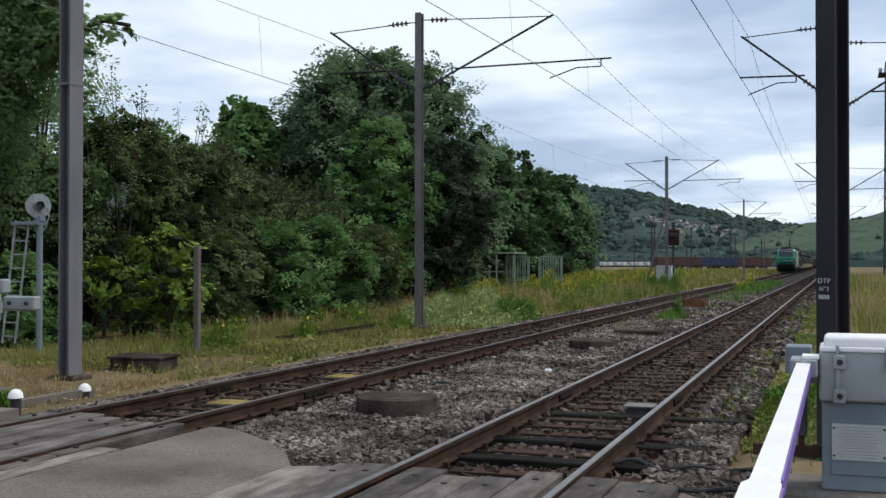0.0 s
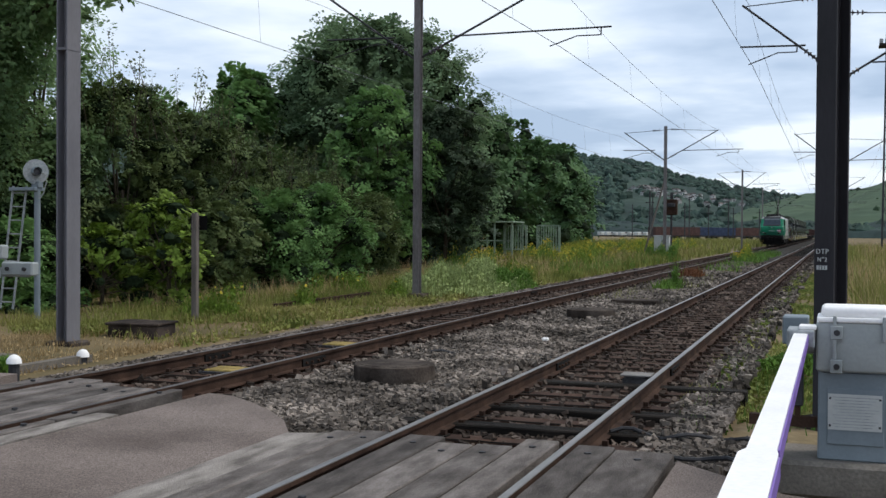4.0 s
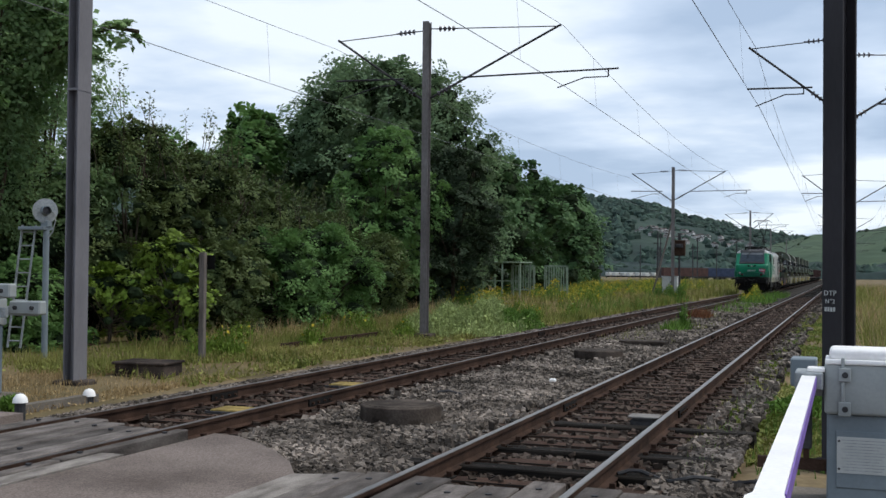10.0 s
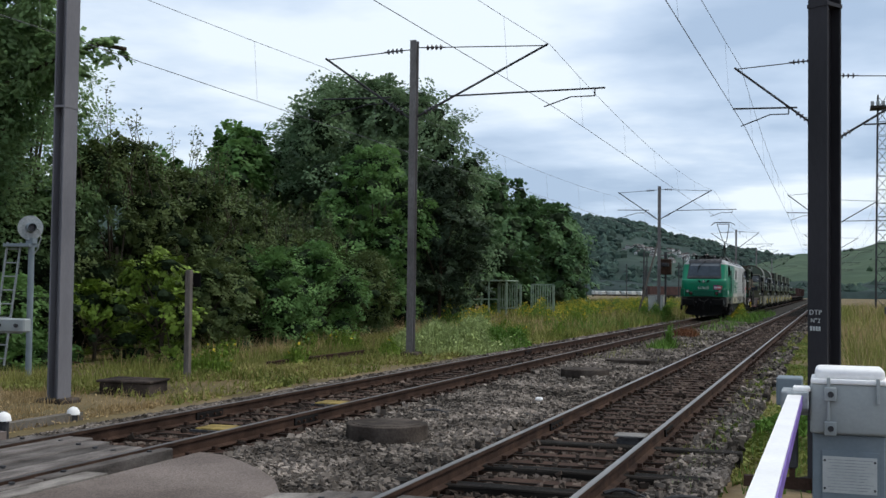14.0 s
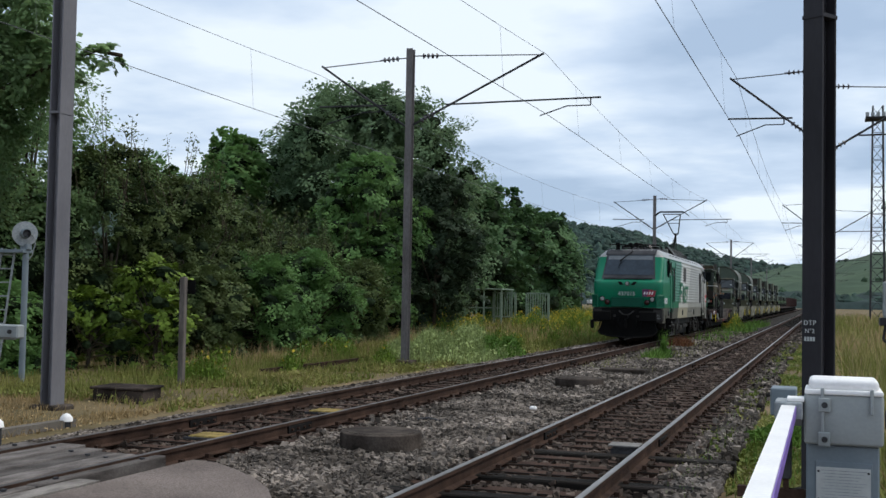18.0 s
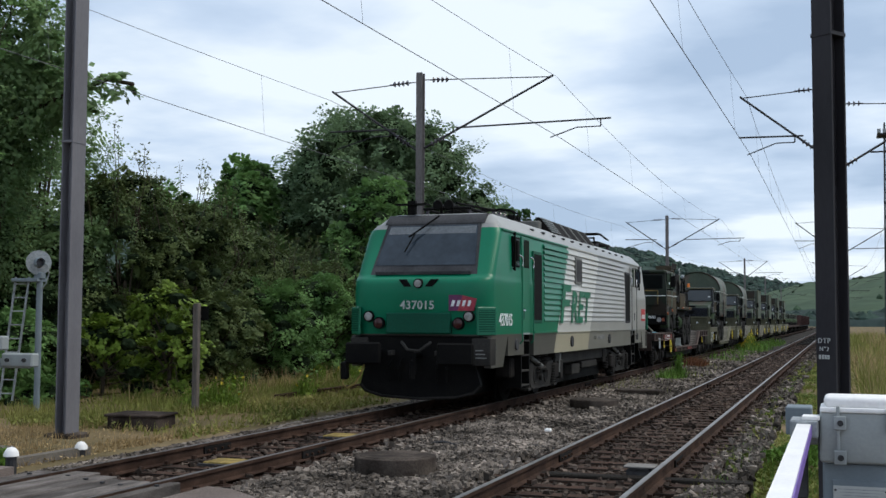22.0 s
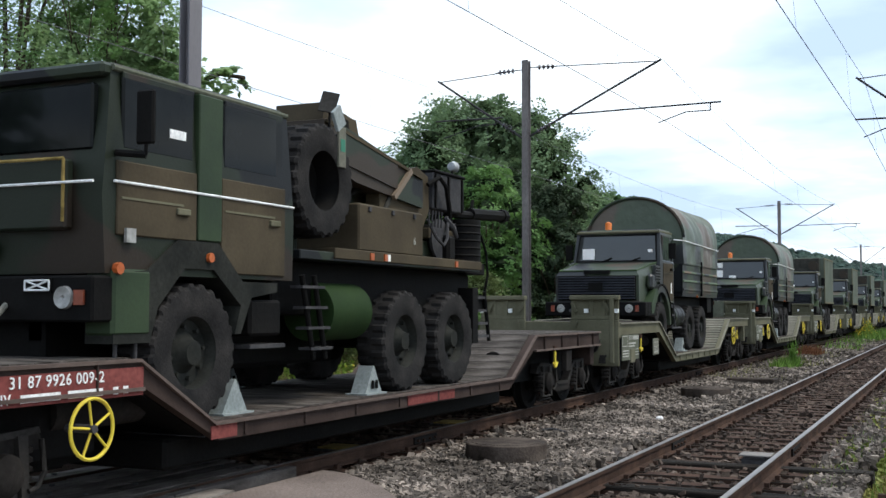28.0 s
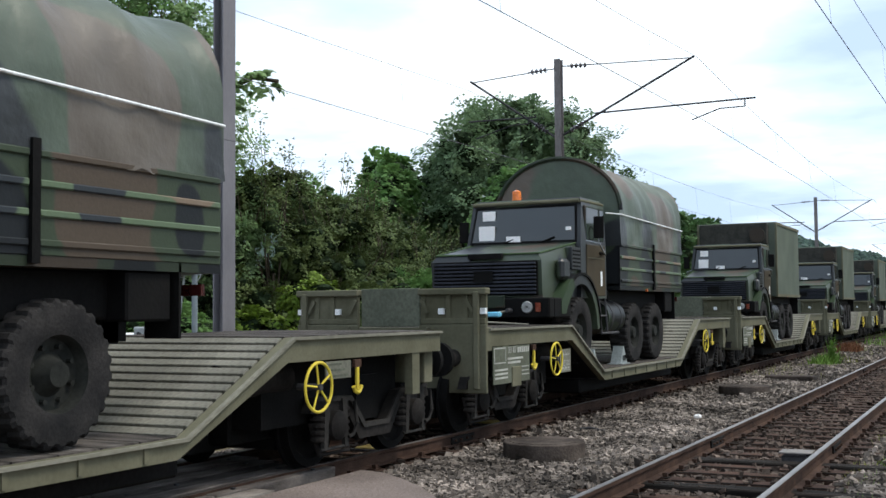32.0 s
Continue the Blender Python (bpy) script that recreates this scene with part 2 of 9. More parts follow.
M["grass_dry"] = foliage("dry grass", (0.30, 0.215, 0.105), (0.46, 0.345, 0.185), 0.35)
M["grass_green"] = foliage("green weeds", (0.075, 0.150, 0.025), (0.150, 0.250, 0.050), 0.4)
M["grass_pale"] = foliage("pale green mugwort", (0.22, 0.275, 0.105), (0.38, 0.44, 0.18), 0.35)
M["flower"] = foliage("yellow ragwort flowers", (0.42, 0.33, 0.03), (0.62, 0.49, 0.06), 0.3)
M["rustweed"] = foliage("rust-red dock", (0.12, 0.05, 0.025), (0.20, 0.09, 0.04), 0.3)


# ---- mesh helpers ----
def finish(name, bm, mat, smooth=35):
    me = bpy.data.meshes.new(name)
    bm.to_mesh(me)
    bm.free()
    for one in (mat if isinstance(mat, (list, tuple)) else [mat]):
        me.materials.append(one)
    if smooth:
        me.polygons.foreach_set("use_smooth", [True] * len(me.polygons))
        me.set_sharp_from_angle(angle=radians(smooth))
    return me


def part(name, bm, mat=None, parent=None, label="", smooth=35, at=None):
    """Links a bmesh as one mesh object, under a thing or part if one is given."""
    ob = new(name, finish(name, bm, mat, smooth) if isinstance(bm, bmesh.types.BMesh) else bm)
    if parent is not None:
        ob.parent = parent
    if at is not None:
        ob.matrix_basis = at
    if label:
        tagged(ob, label)
    return ob


def thing(name, label, category, group="", kind="", at=None):
    ob = new(name)
    ob.empty_display_size = 0.2
    if at is not None:
        ob.matrix_basis = at
    return tagged(ob, label, category, group, kind)


def box(bm, x0, x1, y0, y1, z0, z1, r=0.0, seg=1):
    v = [bm.verts.new((x, y, z)) for x in (x0, x1) for y in (y0, y1) for z in (z0, z1)]
    fs = [bm.faces.new([v[i] for i in q]) for q in ((0, 1, 3, 2), (4, 6, 7, 5), (0, 4, 5, 1), (2, 3, 7, 6), (0, 2, 6, 4), (1, 5, 7, 3))]
    if r:
        es = list({ed for fc in fs for ed in fc.edges})
        bmesh.ops.bevel(bm, geom=es, offset=r, segments=seg, affect="EDGES", profile=0.5)
    return bm


def boxes(*rows, r=0.0):
    bm = bmesh.new()
    for row in rows:
        box(bm, *row, r=r)
    return bm


def rod(bm, p, q, r, n=8, r2=None):
    """A round bar from p to q."""
    p, q = Vector(p), Vector(q)
    w = (q - p).normalized()
    u = w.orthogonal().normalized()
    v = w.cross(u)
    r2 = r if r2 is None else r2
    rings = []
    for c, rad in ((p, r), (q, r2)):
        rings.append([bm.verts.new(c + (u * math.cos(2 * math.pi * k / n) + v * math.sin(2 * math.pi * k / n)) * rad) for k in range(n)])
    for k in range(n):
        bm.faces.new((rings[0][k], rings[0][(k + 1) % n], rings[1][(k + 1) % n], rings[1][k]))
    bm.faces.new(rings[0][::-1])
    bm.faces.new(rings[1])
    return bm


def tube(bm, pts, r, n=6, closed=False):
    """A round bar bent along points, in one piece."""
    pts = [Vector(p) for p in pts]
    m = len(pts)
    rings = []
    for k in range(m):
        a, b = (pts[(k - 1) % m], pts[(k + 1) % m]) if closed else (pts[max(0, k - 1)], pts[min(m - 1, k + 1)])
        w = (b - a).normalized()
        u = w.cross(Vector((0, 0, 1)))
        u = u.normalized() if u.length > 0.05 else w.cross(Vector((1, 0, 0))).normalized()
        v = w.cross(u)
        rings.append([bm.verts.new(pts[k] + (u * math.cos(2 * math.pi * j / n) + v * math.sin(2 * math.pi * j / n)) * r) for j in range(n)])
    for k in range(m if closed else m - 1):
        a, b = rings[k], rings[(k + 1) % m]
        for j in range(n):
            bm.faces.new((a[j], a[(j + 1) % n], b[(j + 1) % n], b[j]))
    if not closed:
        bm.faces.new(rings[0][::-1])
        bm.faces.new(rings[-1])
    bmesh.ops.recalc_face_normals(bm, faces=bm.faces[:])
    return bm


def rods(*rows, n=8):
    bm = bmesh.new()
    for row in rows:
        rod(bm, row[0], row[1], row[2], n, row[3] if len(row) > 3 else None)
    return bm


def bar(bm, p, q, w, h):
    """A flat bar of width w and height h from p to q."""
    p, q = Vector(p), Vector(q)
    d = (q - p).normalized()
    side = d.cross(Vector((0, 0, 1)))
    side = side.normalized() if side.length > 1e-3 else Vector((1, 0, 0))
    up = side.cross(d)
    v = [bm.verts.new(c + side * sx * w / 2 + up * sz * h / 2) for c in (p, q) for sx, sz in ((-1, -1), (1, -1), (1, 1), (-1, 1))]
    for k in range(4):
        bm.faces.new((v[k], v[(k + 1) % 4], v[4 + (k + 1) % 4], v[4 + k]))
    bm.faces.new(v[3::-1])
    bm.faces.new(v[4:])
    return bm


def prism(bm, pts, axis, a, b):
    """A polygon of two coordinates, pushed along an axis from a to b."""
    def full(p, c):
        return {"x": (c, p[0], p[1]), "y": (p[0], c, p[1]), "z": (p[0], p[1], c)}[axis]
    lo = [bm.verts.new(full(p, a)) for p in pts]
    hi = [bm.verts.new(full(p, b)) for p in pts]
    k = len(pts)
    for i in range(k):
        bm.faces.new((lo[i], lo[(i + 1) % k], hi[(i + 1) % k], hi[i]))
    bm.faces.new(lo[::-1])
    bm.faces.new(hi)
    bmesh.ops.recalc_face_normals(bm, faces=bm.faces[:])
    return bm


def lathe(bm, profile, n=24, axis="x", at=(0, 0, 0)):
    """A closed profile of (along, radius) turned round an axis through at."""
    rings = []
    for k in range(n):
        c, s = math.cos(2 * math.pi * k / n), math.sin(2 * math.pi * k / n)
        ring = []
        for a, r in profile:
            p = {"x": (a, r * c, r * s), "y": (r * c, a, r * s), "z": (r * c, r * s, a)}[axis]
            ring.append(bm.verts.new((p[0] + at[0], p[1] + at[1], p[2] + at[2])))
        rings.append(ring)
    m = len(profile)
    for k in range(n):
        for i in range(m - 1):
            bm.faces.new((rings[k][i], rings[k][i + 1], rings[(k + 1) % n][i + 1], rings[(k + 1) % n][i]))
    bmesh.ops.remove_doubles(bm, verts=bm.verts[:], dist=1e-5)
    bmesh.ops.recalc_face_normals(bm, faces=bm.faces[:])
    return bm


def raw_mesh(name, verts, faces, mat, smooth=False):
    """A mesh from arrays: all faces of one length."""
    verts, faces = np.asarray(verts, dtype=np.float32), np.asarray(faces, dtype=np.int32)
    me = bpy.data.meshes.new(name)
    me.vertices.add(len(verts))
    me.vertices.foreach_set("co", verts.ravel())
    me.loops.add(faces.size)
    me.loops.foreach_set("vertex_index", faces.ravel())
    me.polygons.add(len(faces))
    me.polygons.foreach_set("loop_start", np.arange(0, faces.size, faces.shape[1], dtype=np.int32))
    me.polygons.foreach_set("loop_total", np.full(len(faces), faces.shape[1], dtype=np.int32))
    me.polygons.foreach_set("use_smooth", np.full(len(faces), smooth))
    me.materials.append(mat)
    me.update(calc_edges=True)
    return me


def lettering(name, text, size, mat, parent, m, spacing=1.0, shear=0.0, depth=0.004, bold=0.0, label=""):
    cu = bpy.data.curves.new(name, "FONT")
    cu.body, cu.size, cu.extrude, cu.align_x, cu.align_y = text, size, depth, "CENTER", "CENTER"
    cu.space_character, cu.shear, cu.offset, cu.resolution_u = spacing, shear, bold, 3
    ob = bpy.data.objects.new(name, cu)
    scene.collection.objects.link(ob)
    me = bpy.data.meshes.new_from_object(ob.evaluated_get(bpy.context.evaluated_depsgraph_get()))
    bpy.data.objects.remove(ob)
    me.materials.clear()
    me.materials.append(mat)
    return part(name, me, None, parent, label, at=m)


rng = np.random.default_rng(7)
X1, X2 = -7.57, -2.754   # axes of the two tracks, which run along y
GAUGE = 0.7535           # from the axis to the middle of a rail head

# ---- ground: one sheet to the horizon, beds, road ----
def build_ground():
    xs = np.concatenate([np.linspace(-3000, -80, 24), np.linspace(-60, 40, 60), np.linspace(60, 3000, 24)])
    ys = np.concatenate([np.linspace(-600, -40, 8), np.linspace(-30, 150, 90), np.linspace(170, 3500, 40)])
    X, Y = np.meshgrid(xs, ys)
    Z = np.full(X.shape, -0.30)
    near = (np.abs(X) < 60) & (Y < 160)
    Z = Z + np.where(near, 0.05 * np.sin(X * 1.7 + Y * 0.9) * np.sin(Y * 0.6 - X * 0.3), 0)
    bank = np.clip((-X - 13.0) / 4, 0, 1) * np.clip((60 + X) / 30, 0, 1)
    Z = Z + 0.20 * bank * (Y < 400)
    flat = (X > -11) & (X < 6)
    Z = np.where(flat, -0.34, Z)
    v = np.stack([X, Y, Z], -1).reshape(-1, 3)
    nx, ny = len(xs), len(ys)
    i = np.arange(nx * ny).reshape(ny, nx)
    f = np.stack([i[:-1, :-1], i[:-1, 1:], i[1:, 1:], i[1:, :-1]], -1).reshape(-1, 4)
    ob = part("ground", raw_mesh("ground", v, f, M["soil"], True))
    tagged(ob, "dry grassy soil of a railway yard, spreading to the valley floor", "ground", kind="structure")


build_ground()


def strip(name, x0, x1, y0, y1, z, mat, label, slope=0.35, category="ballast"):
    bm = bmesh.new()
    prism(bm, [(x0 - slope, -0.45), (x1 + slope, -0.45), (x1, z), (x0, z)], "y", y0, y1)
    return tagged(part(name, bm, mat), label, category, kind="structure")


strip("ballast_bed", -9.6, -1.25, 8.4, 420, -0.25, M["bed"], "crushed-stone ballast bed under both tracks, blackened for shade in the gaps")

# ---- level crossing ----
def slab(name, pts, z0, z1, mat, label, category):
    bm = prism(bmesh.new(), pts, "z", z0, z1)
    return tagged(part(name, bm, mat), label, category, kind="structure")


slab("road_between", [(-6.28, -14), (-4.42, -14), (-4.42, 8.75), (-4.75, 9.3), (-5.15, 9.78), (-5.6, 10.2), (-5.95, 10.48), (-6.28, 10.56)], -0.4, -0.035,
     M["asphalt"], "worn grey asphalt of the crossing between the tracks", "road")
slab("road_near", [(-1.12, -14), (40, -14), (40, 7.3), (1.5, 7.3), (-0.3, 7.9), (-1.12, 8.75)], -0.4, -0.04, M["asphalt"], "worn grey asphalt road before the barrier", "road")
slab("road_far", [(-60, -14), (-9.3, -14), (-9.3, 11.2), (-60, 11.2)], -0.4, -0.05, M["asphalt"], "worn grey asphalt road beyond the tracks", "road")
M["plank_edge"] = material("pale worn edge timber", ((0.115, 0.100, 0.090), (0.220, 0.196, 0.176), (0.30, 0.27, 0.245)), scale=2.0, grain=30, bump=0.5, rough=0.92, stretch=(4, 1.1, 4))
slab("timber_edge_near", [(-4.42, -14), (-4.06, -14), (-4.06, 8.82), (-4.42, 8.7)], -0.4, -0.025, M["plank_edge"], "pale timber edging beside the crossing planks", "kerb")
slab("timber_edge_far", [(-6.56, -14), (-6.32, -14), (-6.32, 9.0), (-6.56, 9.0)], -0.4, -0.028, M["plank_edge"], "pale timber edging beside the crossing planks", "kerb")
slab("kerb_strip", [(-10.95, 9.5), (-10.78, 9.5), (-10.72, 14.6), (-10.89, 14.6)], -0.5, -0.22, M["concrete"], "low concrete kerb in dry grass", "kerb")


def crossing_deck(name, axis, ends, lo):
    """Rows of planks along the rails, cut in lengths."""
    deck = thing(name, "weathered timber planks filling a level crossing between the rails", "crossing deck", kind="structure")
    k = 0
    for x0, x1, y1 in ends:
        y = y1
        while y > lo:
            ln = 2.6 + 0.5 * math.sin(3.1 * k + x0)
            bm = boxes((x0 + 0.009, x1 - 0.009, y - ln + 0.014, y, -0.30, -0.012 - 0.008 * ((k * 7) % 3)), r=0.010)
            pl = part("plank", bm, M["plank"], deck)
            for bx_ in (x0 * 0.5 + x1 * 0.5,):
                for by in (y - 0.35, y - ln + 0.35):
                    part("bolt_head", rods(((bx_, by, -0.02), (bx_, by, -0.002), 0.028)), M["steel_dark"], pl)
            y -= ln
            k += 1
    return deck


crossing_deck("crossing_deck_1", X1, [(X1 - 0.64, X1 - 0.28, 10.9), (X1 - 0.28, X1 + 0.05, 10.75), (X1 + 0.05, X1 + 0.36, 10.6), (X1 + 0.36, X1 + 0.64, 10.5),
                                      (X1 + 0.80, X1 + 0.95, 10.6), (X1 - 1.15, X1 - 0.80, 10.9)], -6)
crossing_deck("crossing_deck_2", X2, [(X2 - 0.64, X2 - 0.30, 8.95), (X2 - 0.30, X2 + 0.02, 8.7), (X2 + 0.02, X2 + 0.34, 8.75), (X2 + 0.34, X2 + 0.64, 9.1),
                                      (X2 - 1.31, X2 - 1.06, 8.9), (X2 - 1.06, X2 - 0.80, 9.0), (X2 + 0.80, X2 + 1.12, 9.0), (X2 + 1.12, X2 + 1.6, 8.9)], -6)

# ---- tracks ----
RAIL = [(-0.075, -0.172), (0.075, -0.172), (0.075, -0.160), (0.012, -0.145), (0.010, -0.048), (0.036, -0.038), (0.036, -0.006), (-0.036, -0.006),
        (-0.036, -0.038), (-0.010, -0.048), (-0.012, -0.145), (-0.075, -0.160)]


def sleeper_mesh():
    bm = boxes((-1.3, 1.3, -0.125, 0.125, -0.31, -0.178), r=0.012)
    for f in bm.faces:
        f.material_index = 0
    k = len(bm.faces)
    for sx in (-1, 1):
        box(bm, sx * GAUGE - 0.16, sx * GAUGE + 0.16, -0.075, 0.075, -0.18, -0.166)
        for q in (-0.115, 0.115):
            box(bm, sx * GAUGE + q - 0.025, sx * GAUGE + q + 0.025, -0.03, 0.03, -0.166, -0.12)
    bm.faces.ensure_lookup_table()
    for f in bm.faces[k:]:
        f.material_index = 1
    return finish("sleeper", bm, [M["sleeper"], M["rail_side"]], 0)


SLEEPER = sleeper_mesh()
M["black_fit"] = material("greasy black fittings", ((0.006, 0.005, 0.005), (0.016, 0.014, 0.013)), scale=3, grain=30, bump=0.2, rough=0.8)


def track(name, axis, head, joints, label):
    tr = thing(name, label, "railway track", kind="structure")
    for sx in (-1, 1):
        rail = part("rail", prism(bmesh.new(), [(axis + sx * GAUGE + a, b) for a, b in RAIL], "y", -30, 420), M["rail_side"], tr)
        part("running_surface", boxes((axis + sx * GAUGE - 0.030, axis + sx * GAUGE + 0.030, -30, 420, -0.007, 0.0), r=0.0), head, rail)
        for y in joints:
            for q in (-1, 1):
                x = axis + sx * GAUGE + q * 0.022
                fp = part("fishplate", boxes((x - 0.014, x + 0.014, y - 0.36, y + 0.36, -0.150, -0.05), r=0.006), M["black_fit"], rail)
                for dy in (-0.27, -0.1, 0.1, 0.27):
                    part("bolt", rods(((x, y + dy, -0.1), (x + q * 0.04, y + dy, -0.1), 0.018), n=6), M["rail_side"], fp)
    y0 = 9.25 if axis == X2 else 11.0
    for k in range(150):
        s = part("sleeper", SLEEPER, None, tr)
        s.matrix_basis = pose(axis + random.uniform(-0.03, 0.03), y0 + 0.6 * k, random.uniform(-0.012, 0.004), 0, random.uniform(-0.4, 0.4), random.uniform(-0.7, 0.7))
    bm = bmesh.new()
    for k in range(150, 600):
        box(bm, axis - 1.3, axis + 1.3, y0 + 0.6 * k - 0.125, y0 + 0.6 * k + 0.125, -0.3, -0.178)
    part("far_sleepers", bm, M["sleeper"], tr, smooth=0)
    return tr


track("track_1", X1, M["rail_dull"], (14.2, 32.2, 50.2), "railway track with dark rusty rails on timber sleepers")
track("track_2", X2, M["rail_head"], (15.1, 33.1, 51.1), "railway track with worn shiny rails on timber sleepers")


for y, x0, x1 in ((13.75, -4.15, -0.95), (11.65, -4.0, -1.15), (10.45, -4.05, -1.2)):
    tagged(part("long_timber", boxes((x0, x1, y - 0.13, y + 0.13, -0.33, -0.150), r=0.014), M["sleeper"]), "long dark tarred timber lying under the rails", "timber", group="long timbers")


def stones(n, x0, x1, y0, y1, size, seed):
    """Angular stones lying on the bed, clear of rails."""
    r = np.random.default_rng(seed)
    x, y = r.uniform(x0, x1, n), r.uniform(y0, y1, n)
    keep, on_any = np.ones(n, bool), np.zeros(n, bool)
    for ax, ye in ((X1, 11.0), (X2, 9.1)):
        for sx in (-1, 1):
            keep &= np.abs(x - ax - sx * GAUGE) > 0.10
        keep &= ~((np.abs(x - ax) < 1.35) & (y < ye))
        on = (np.abs(x - ax) < 1.32) & (np.abs(((y - (9.25 if ax == X2 else 11.0) + 0.3) % 0.6) - 0.3) < 0.15)
        on_any |= on
        keep &= ~(on & (r.random(n) > 0.07))
    keep &= ~((x > -6.6) & (x < -4.0) & (y < 8.75 + np.clip(-4.3 - x, 0, 1.9) * 1.0))
    keep &= ~((x > -1.3) & (y < 9.2)) & ~((x > -1.0) & (y > 10.6))
    for cx, cy in ((-5.32, 13.5), (-5.05, 24.6)):
        keep &= np.hypot(x - cx, y - cy) > 0.56
    mossy = (x > -1.62 + 0.14 * np.sin(y * 0.9)) & (y > 13.5)
    keep &= ~(mossy & (r.random(n) > 0.16))
    x, y, lying = x[keep], y[keep], on_any[keep]
    n = len(x)
    inside = (np.abs(x - X1) < 1.15) | (np.abs(x - X2) < 1.15)
    mid = (x > X1 + 1.3) & (x < X2 - 1.3)
    z = -0.20 + np.where(inside, -0.050, 0) + np.where(mid, 0.035 * np.sin(x * 2.1 + y * 0.7), 0) + r.uniform(-0.02, 0.02, n) + np.where(lying, 0.055, 0)
    z += np.where(x < -9.2, -(-9.2 - x) * 0.18, 0)
    base = np.array([(a, b, c) for a in (-1, 1) for b in (-1, 1) for c in (-1, 1)], float)
    s = size * r.uniform(0.40, 1.40, (n, 1, 3)) * 0.5
    v = base[None] * s + r.normal(0, 0.28, (n, 8, 3)) * s
    a, b = r.uniform(0, 6.28, n), r.uniform(-0.7, 0.7, n)
    ca, sa, cb, sb = np.cos(a)[:, None], np.sin(a)[:, None], np.cos(b)[:, None], np.sin(b)[:, None]
    vx, vy, vz = v[..., 0], v[..., 1] * cb - v[..., 2] * sb, v[..., 1] * sb + v[..., 2] * cb
    v = np.stack([vx * ca - vy * sa + x[:, None], vx * sa + vy * ca + y[:, None], vz + z[:, None] + size * 0.12], -1).reshape(-1, 3)
    q = np.array([(0, 1, 3, 2), (4, 6, 7, 5), (0, 4, 5, 1), (2, 3, 7, 6), (1, 5, 7, 3)])
    f = (q[None] + (np.arange(n) * 8)[:, None, None]).reshape(-1, 4)
    return v, f, inside


def ballast():
    ob = thing("ballast_stones", "loose grey and brown crushed ballast stones", "ballast", kind="stuff")
    for n, y0, y1, size, seed in ((64000, 8.3, 20, 0.057, 1), (32000, 20, 38, 0.072, 2), (12000, 38, 75, 0.10, 3)):
        v, f, rusty = stones(n, -10.3, -0.45, y0, y1, size, seed)
        f = f.reshape(-1, 5, 4)
        for m_, pick in ((M["stone"], ~rusty), (M["stone_rust"], rusty)):
            tagged(part("stones", raw_mesh("stones", v, f[pick].reshape(-1, 4), m_), None, ob), kind="stuff")


ballast()


def round_cover(x, y, r, h):
    c = thing("manhole_cover", "round brown concrete manhole rim standing proud of the ballast", "manhole cover", group="manholes in the ballast", at=pose(x, y, -0.24))
    bm = lathe(bmesh.new(), [(0, 0.0), (0, r), (h - 0.012, r), (h, r - 0.012), (h, 0.0)], 40, "z")
    part("rim", bm, M["cover"], c)
    part("lid", lathe(bmesh.new(), [(h - 0.01, 0.0), (h - 0.01, r * 0.86), (h + 0.006, r * 0.855), (h + 0.008, 0.0)], 40, "z"), M["cover"], c)


M["cover"] = material("stained brown concrete", ((0.016, 0.0125, 0.010), (0.052, 0.041, 0.034), (0.095, 0.077, 0.065)), scale=2.5, grain=30, bump=0.4, rough=0.95)
round_cover(-5.32, 13.5, 0.52, 0.245)
round_cover(-5.05, 24.6, 0.53, 0.25)
tagged(part("drain_lid", boxes((-5.55, -4.35, 29.6, 30.2, -0.3, -0.07), r=0.02), M["cover"]), "low dark concrete drain lid in the ballast", "drain lid")
for y, x in ((13.18, X1), (16.8, X1)):
    p_ = thing("rail_plate", "flat ochre plate lying between the rails", "plate", group="plates between the rails", at=pose(x, y, -0.175))
    part("plate", boxes((-0.22, 0.22, -0.22, 0.22, 0, 0.05), r=0.01), M["ochre"], p_)
    for q in (-0.245, 0.245):
        part("frame_bar", boxes((-0.27, 0.27, q - 0.025, q + 0.025, 0, 0.03)), M["steel_dark"], p_)
M["lid_grey"] = material("worn pale lid", ((0.15, 0.14, 0.13), (0.26, 0.245, 0.23)), scale=3, grain=30, bump=0.1, rough=0.85)
t_ = thing("track_box", "small dark junction box with a pale lid on a sleeper", "junction box", at=pose(-2.30, 14.05, -0.18))
part("body", boxes((-0.16, 0.16, -0.13, 0.13, 0, 0.09), r=0.01), M["steel_dark"], t_)
part("lid", boxes((-0.19, 0.19, -0.16, 0.16, 0.11, 0.135), r=0.008), M["lid_grey"], t_)
part("hinge", boxes((-0.12, 0.12, -0.15, 0.15, 0.09, 0.11)), M["steel_dark"], t_)
M["block_dark"] = material("blackened old concrete", ((0.014, 0.011, 0.010), (0.040, 0.031, 0.027), (0.075, 0.058, 0.050)), scale=2.5, grain=30, bump=0.4, rough=0.95)
c_ = thing("concrete_block", "dark weathered concrete trough block lying in the grass", "concrete block", at=pose(-12.25, 18.1, -0.32, 0, 0, 8))
part("block", boxes((-0.44, 0.54, -0.40, 0.40, 0, 0.25), r=0.02), M["block_dark"], c_)
part("lid", boxes((-0.48, 0.02, -0.44, 0.44, 0.25, 0.30), r=0.012), M["block_dark"], c_)
part("lid", boxes((0.04, 0.58, -0.44, 0.44, 0.25, 0.295), r=0.012), M["block_dark"], c_)
w_ = thing("white_stone", "small white-painted stone on the ballast", "stone", at=pose(-4.62, 18.7, -0.15))
part("stone", boxes((-0.055, 0.055, -0.05, 0.05, 0, 0.06), r=0.018), M["white"], w_)


